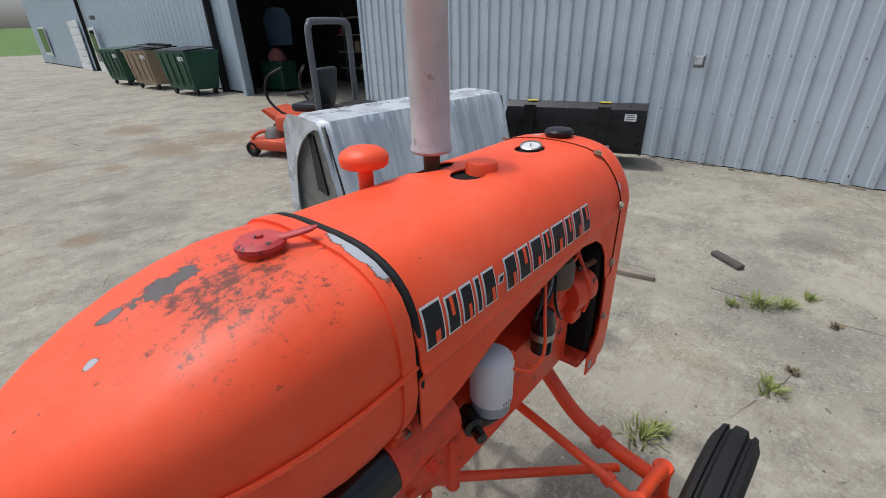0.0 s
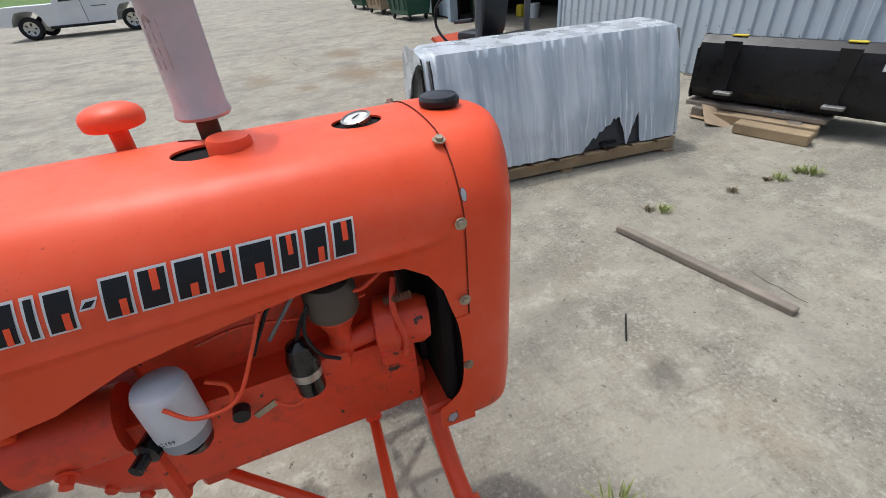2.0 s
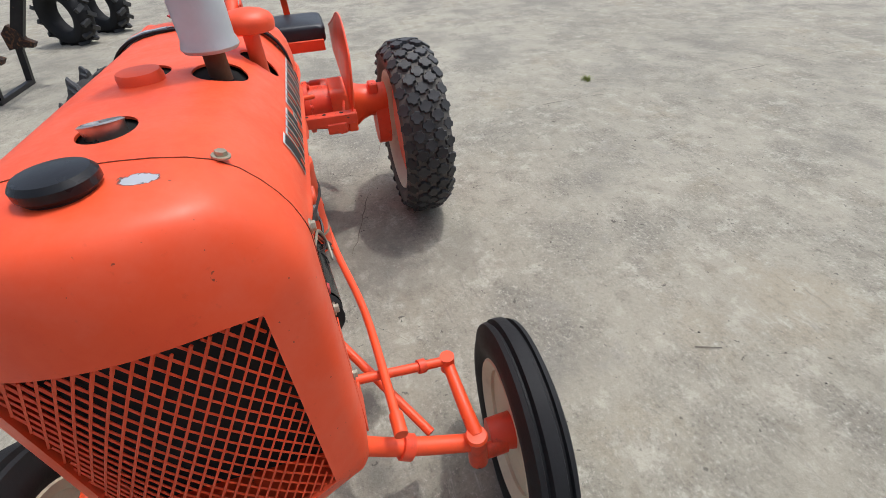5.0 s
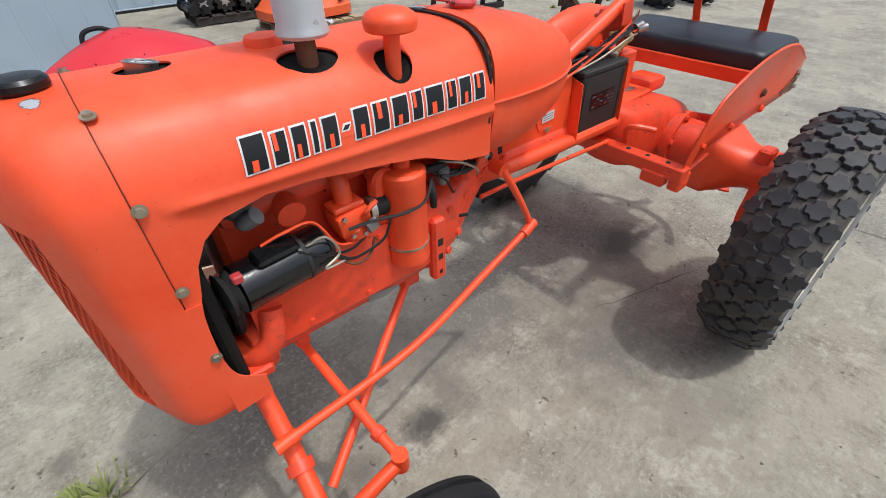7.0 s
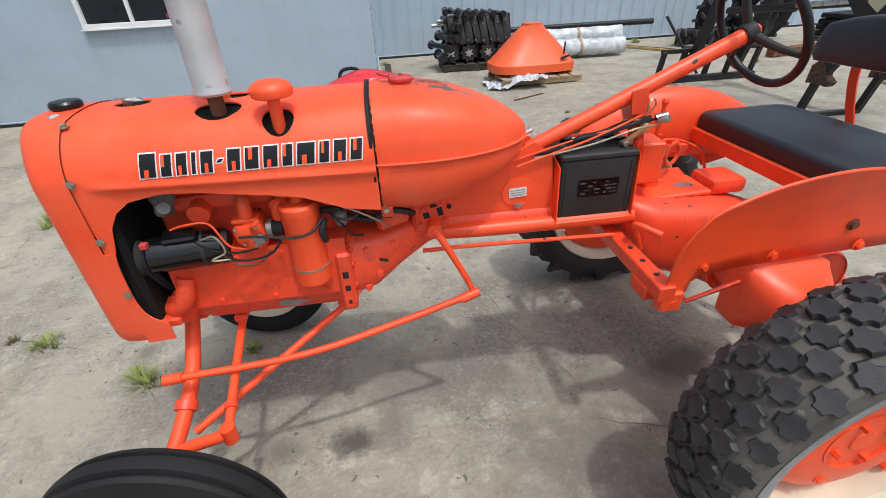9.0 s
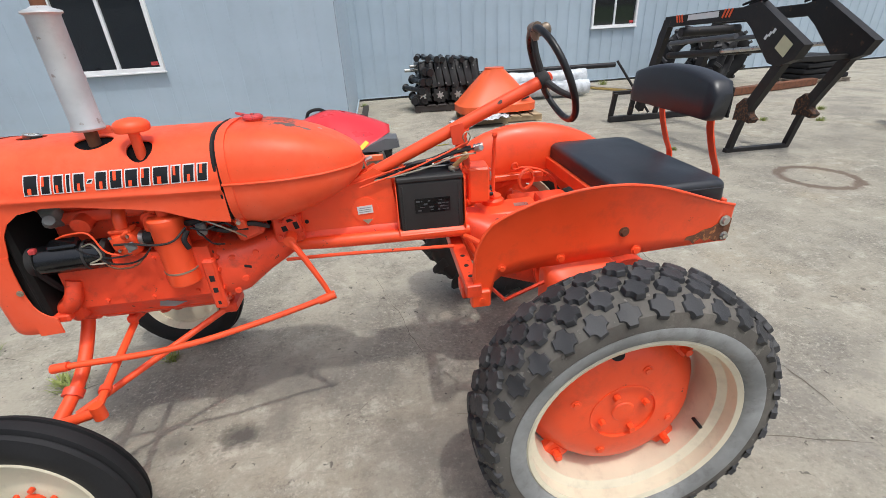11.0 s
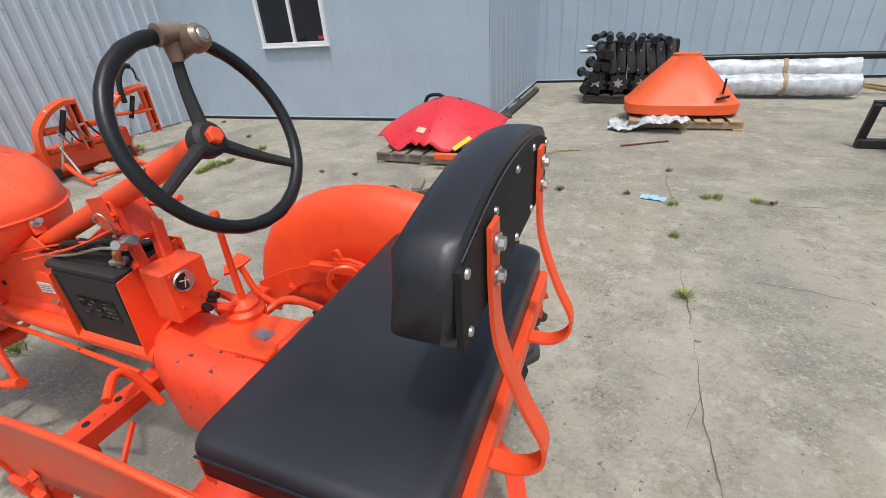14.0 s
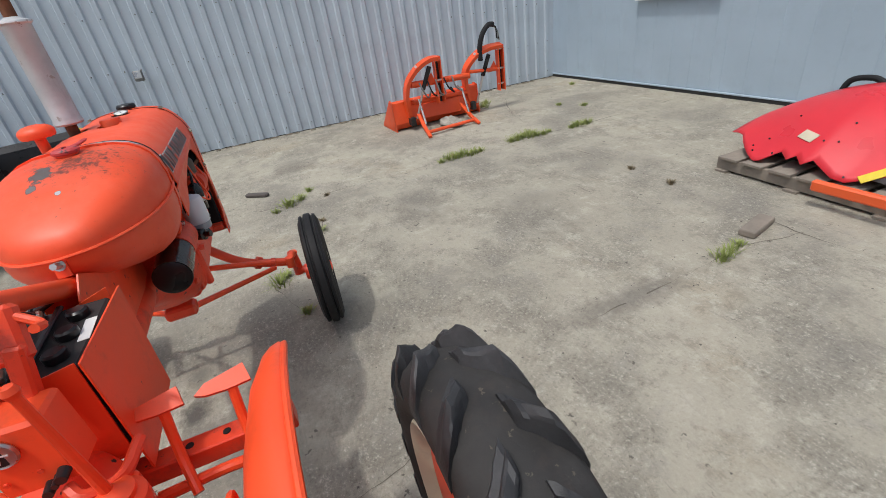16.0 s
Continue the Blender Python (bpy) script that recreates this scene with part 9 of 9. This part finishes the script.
# cracks, joints and weeds in the concrete
CRACK = surface("crack_dirt", (0.16, 0.138, 0.108), 0.95, big=8, amount=0.4, fine=60, bump=0.5)


def crack(pts, width, seed, wob=0.015):
    """A ragged dirt-filled joint along pts."""
    r_ = random.Random(seed)
    line, bm = [Vector((*p, 0)) for p in pts], bmesh.new()
    dense = []
    for a, b in zip(line, line[1:]):
        n = max(2, int((b - a).length / 0.05))
        dense += [a.lerp(b, k / n) for k in range(n)]
    dense.append(line[-1])
    lo, hi = [], []
    for i, p in enumerate(dense):
        d = (dense[min(i + 1, len(dense) - 1)] - dense[max(i - 1, 0)]).normalized()
        s = Vector((-d.y, d.x, 0))
        q = p + s * (wob * 2.2 * noise.noise((p.x * 2.5, p.y * 2.5, seed)) + wob * noise.noise((p.x * 12, p.y * 12, seed)))
        w = width * max(0.16, 0.45 + 1.8 * noise.noise((p.x * 4 + seed, p.y * 4, 1.5)) + 0.5 * (r_.random() - 0.5))
        lo.append(bm.verts.new((q - s * w / 2) + Vector((0, 0, 0.0022))))
        hi.append(bm.verts.new((q + s * w / 2) + Vector((0, 0, 0.0022))))
    for i in range(len(lo) - 1):
        if noise.noise((dense[i].x * 1.7, dense[i].y * 1.7, seed + 0.5)) > -0.16:
            bm.faces.new((lo[i], lo[i + 1], hi[i + 1], hi[i]))
    o = part("pavement_crack", bm, CRACK, None, smooth=0)
    tagged(o, "ragged dirt-filled crack in the concrete", "crack", kind="structure")


CRACKS = [([(4.2, -3.47), (2.0, -3.46), (0.9, -3.43), (-2.4, -3.49), (-7, -3.6)], 0.010), ([(-1.12, -5.6), (-1.14, -3.4), (-1.13, -1.9), (-1.17, 0.4), (-1.16, 2.6), (-1.3, 6)], 0.010),
          ([(3.95, 0.4), (3.97, -0.7), (4.0, -2.2), (4.02, -3.4), (3.96, -4.6), (4.0, -5.7)], 0.014), ([(1.03, -1.75), (1.06, -2.4), (1.09, -3.0), (1.02, -3.43)], 0.009),
          ([(2.0, -0.42), (2.44, -0.28), (2.56, -0.39), (2.79, -0.56), (3.1, -0.69), (3.43, -0.80), (3.87, -0.9), (4.2, -0.8)], 0.010),
          ([(6.3, -1.13), (6.79, -0.88), (7.1, -0.6)], 0.012), ([(1.43, 4.64), (1.73, 4.1), (2.25, 3.93), (2.9, 3.98), (3.41, 4.1), (6.5, 4.5)], 0.009),
          ([(1.14, 2.59), (1.41, 3.25), (1.96, 3.64), (2.85, 4.07)], 0.007), ([(1.61, 1.56), (1.78, 1.9), (2.15, 1.98), (2.7, 2.4)], 0.006), ([(2.19, 0.86), (2.58, 1.24), (3.0, 1.5)], 0.005),
          ([(0.59, 0.18), (0.17, 0.34), (-0.28, 0.44), (-1.15, 0.7)], 0.007), ([(1.3, 0.5), (0.6, -0.2), (1.04, -1.7)], 0.005), ([(6.2, -4.3), (5.4, -3.9), (4.0, -3.5)], 0.009),
          ([(-1.15, -2.2), (-3.0, -2.0), (-6.0, -2.3)], 0.006), ([(4.0, 6.2), (2.6, 8.2), (2.2, 12.0), (3.8, 18.0)], 0.02), ([(-2, 9), (1, 8.5), (3, 8.0), (7, 8.4)], 0.018),
          ([(0.2, -3.48), (0.4, -4.4), (0.1, -5.5)], 0.007), ([(-1.13, -1.1), (-0.9, -0.6), (-0.4, 0.4)], 0.004)]
for k, (pts, w) in enumerate(CRACKS):
    crack(pts, w * 0.8, k * 3 + 1)


def tuft(at, size, blades, seed):
    r_ = random.Random(seed)
    vs, fs = [], []
    for _ in range(blades):
        a, rr_ = r_.uniform(0, 6.28), size * r_.random() ** 1.3
        b = Vector((rr_ * math.cos(a) * 0.9, rr_ * math.sin(a) * 0.9, 0))
        lean = Vector((math.cos(a), math.sin(a), 0)) * size * r_.uniform(0.1, 0.8) + Vector((r_.gauss(0, 0.2), r_.gauss(0, 0.2), 0)) * size
        h, w = size * r_.uniform(0.25, 0.85), 0.0028 + 0.002 * r_.random()
        s = Vector((-math.sin(a), math.cos(a), 0)) * w
        m_, t_ = b + lean * 0.45 + Vector((0, 0, h * 0.75)), b + lean + Vector((0, 0, h))
        i = len(vs)
        vs += [b - s, b + s, m_ + s * 0.7, m_ - s * 0.7, t_]
        fs += [(i, i + 1, i + 2, i + 3), (i + 3, i + 2, i + 4)]
    me = bpy.data.meshes.new("weed_tuft")
    me.from_pydata(vs, [], fs)
    dry = size < 0.046
    me.materials.append(DRY_GRASS if dry else GRASS)
    o = new("weed_tuft", me)
    o.matrix_basis = pose(*at, 0)
    return tagged(o, "small dry brown weed tuft in a concrete crack" if dry else "small green weed tuft in a concrete crack", "weed", "weed tufts")


TUFTS = [(4.01, -2.38, 0.07), (3.97, -2.53, 0.08), (4.0, -2.70, 0.06), (4.03, -3.12, 0.07), (4.06, -3.30, 0.08), (4.02, -3.46, 0.08), (3.98, -4.08, 0.07), (3.95, -3.92, 0.06), (3.97, -2.2, 0.05), (4.02, -3.64, 0.05),
         (3.92, -0.53, 0.10), (4.0, -0.66, 0.07), (3.82, -0.40, 0.05), (3.11, -0.69, 0.075), (2.44, -0.31, 0.085), (2.52, -0.36, 0.05), (4.19, -0.77, 0.05), (3.92, -0.91, 0.035), (3.32, -0.76, 0.035), (1.99, -0.44, 0.05),
         (3.99, -2.30, 0.09), (4.0, -2.45, 0.10), (3.98, -2.62, 0.08), (4.05, -3.22, 0.09), (4.04, -3.38, 0.11), (4.0, -3.55, 0.07), (3.96, -4.0, 0.09), (3.97, -4.15, 0.08), (5.9, -3.75, 0.12), (6.1, -3.9, 0.08),
         (1.07, -2.81, 0.075), (1.09, -2.90, 0.06), (1.11, -3.0, 0.05), (-1.13, -1.89, 0.06), (-1.12, -2.7, 0.05), (-1.14, -3.32, 0.06), (-1.5, -3.54, 0.06), (-1.42, -3.52, 0.05), (-1.8, -3.51, 0.06), (-1.9, -3.49, 0.04),
         (-0.78, -3.49, 0.04), (0.29, -3.5, 0.04), (-0.19, -3.47, 0.045), (0.1, -3.48, 0.03), (2.5, -3.46, 0.04), (2.05, -3.45, 0.04), (5.44, 1.05, 0.08), (5.38, 1.12, 0.06), (5.16, 1.1, 0.06), (5.06, 1.13, 0.04), (4.7, 1.12, 0.045), (4.07, 1.15, 0.06), (4.0, 1.2, 0.04),
         (-1.16, -4.2, 0.04), (-0.7, -5.7, 0.05), (1.3, -8.6, 0.12), (1.05, -8.9, 0.1), (-3.0, -3.5, 0.05), (-5.2, -4.6, 0.07), (-5.9, -4.3, 0.08), (-6.6, -5.0, 0.09), (-5.6, -6.4, 0.1), (-5.0, -9.6, 0.14), (-6.2, -9.7, 0.14), (-7.2, -9.6, 0.14),
         (-1.6, 2.9, 0.06), (6.0, -5.5, 0.06), (5.0, -4.5, 0.05), (4.7, -4.7, 0.06)]
for k, (x, y, s) in enumerate(TUFTS):
    tuft((x, y, 0), s, int(40 + 500 * s), k)

# grit and crumbs on the concrete, as one scatter
r_ = random.Random(21)
vs, fs = [], []
for k in range(2600):
    x, y = r_.uniform(-4.5, 5.5), r_.uniform(-5.5, 5)
    if r_.random() < 0.35:
        pts, _ = r_.choice(CRACKS)
        i = r_.randrange(len(pts) - 1)
        u = r_.random()
        x = pts[i][0] + (pts[i + 1][0] - pts[i][0]) * u + r_.gauss(0, 0.05)
        y = pts[i][1] + (pts[i + 1][1] - pts[i][1]) * u + r_.gauss(0, 0.05)
    s = 0.0022 + 0.006 * r_.random() ** 4
    i = len(vs)
    a = r_.uniform(0, 6)
    vs += [(x + s * math.cos(a + q), y + s * math.sin(a + q), 0.0) for q in (0, 2.1, 4.2)] + [(x, y, s * 0.9)]
    fs += [(i, i + 1, i + 3), (i + 1, i + 2, i + 3), (i + 2, i, i + 3)]
me = bpy.data.meshes.new("grit")
me.from_pydata(vs, [], fs)
me.materials.append(surface("grit_stone", (0.17, 0.15, 0.13), 0.9, big=9, amount=0.6))
tagged(new("grit", me), "small stones and grit scattered on the concrete", "grit", kind="stuff")
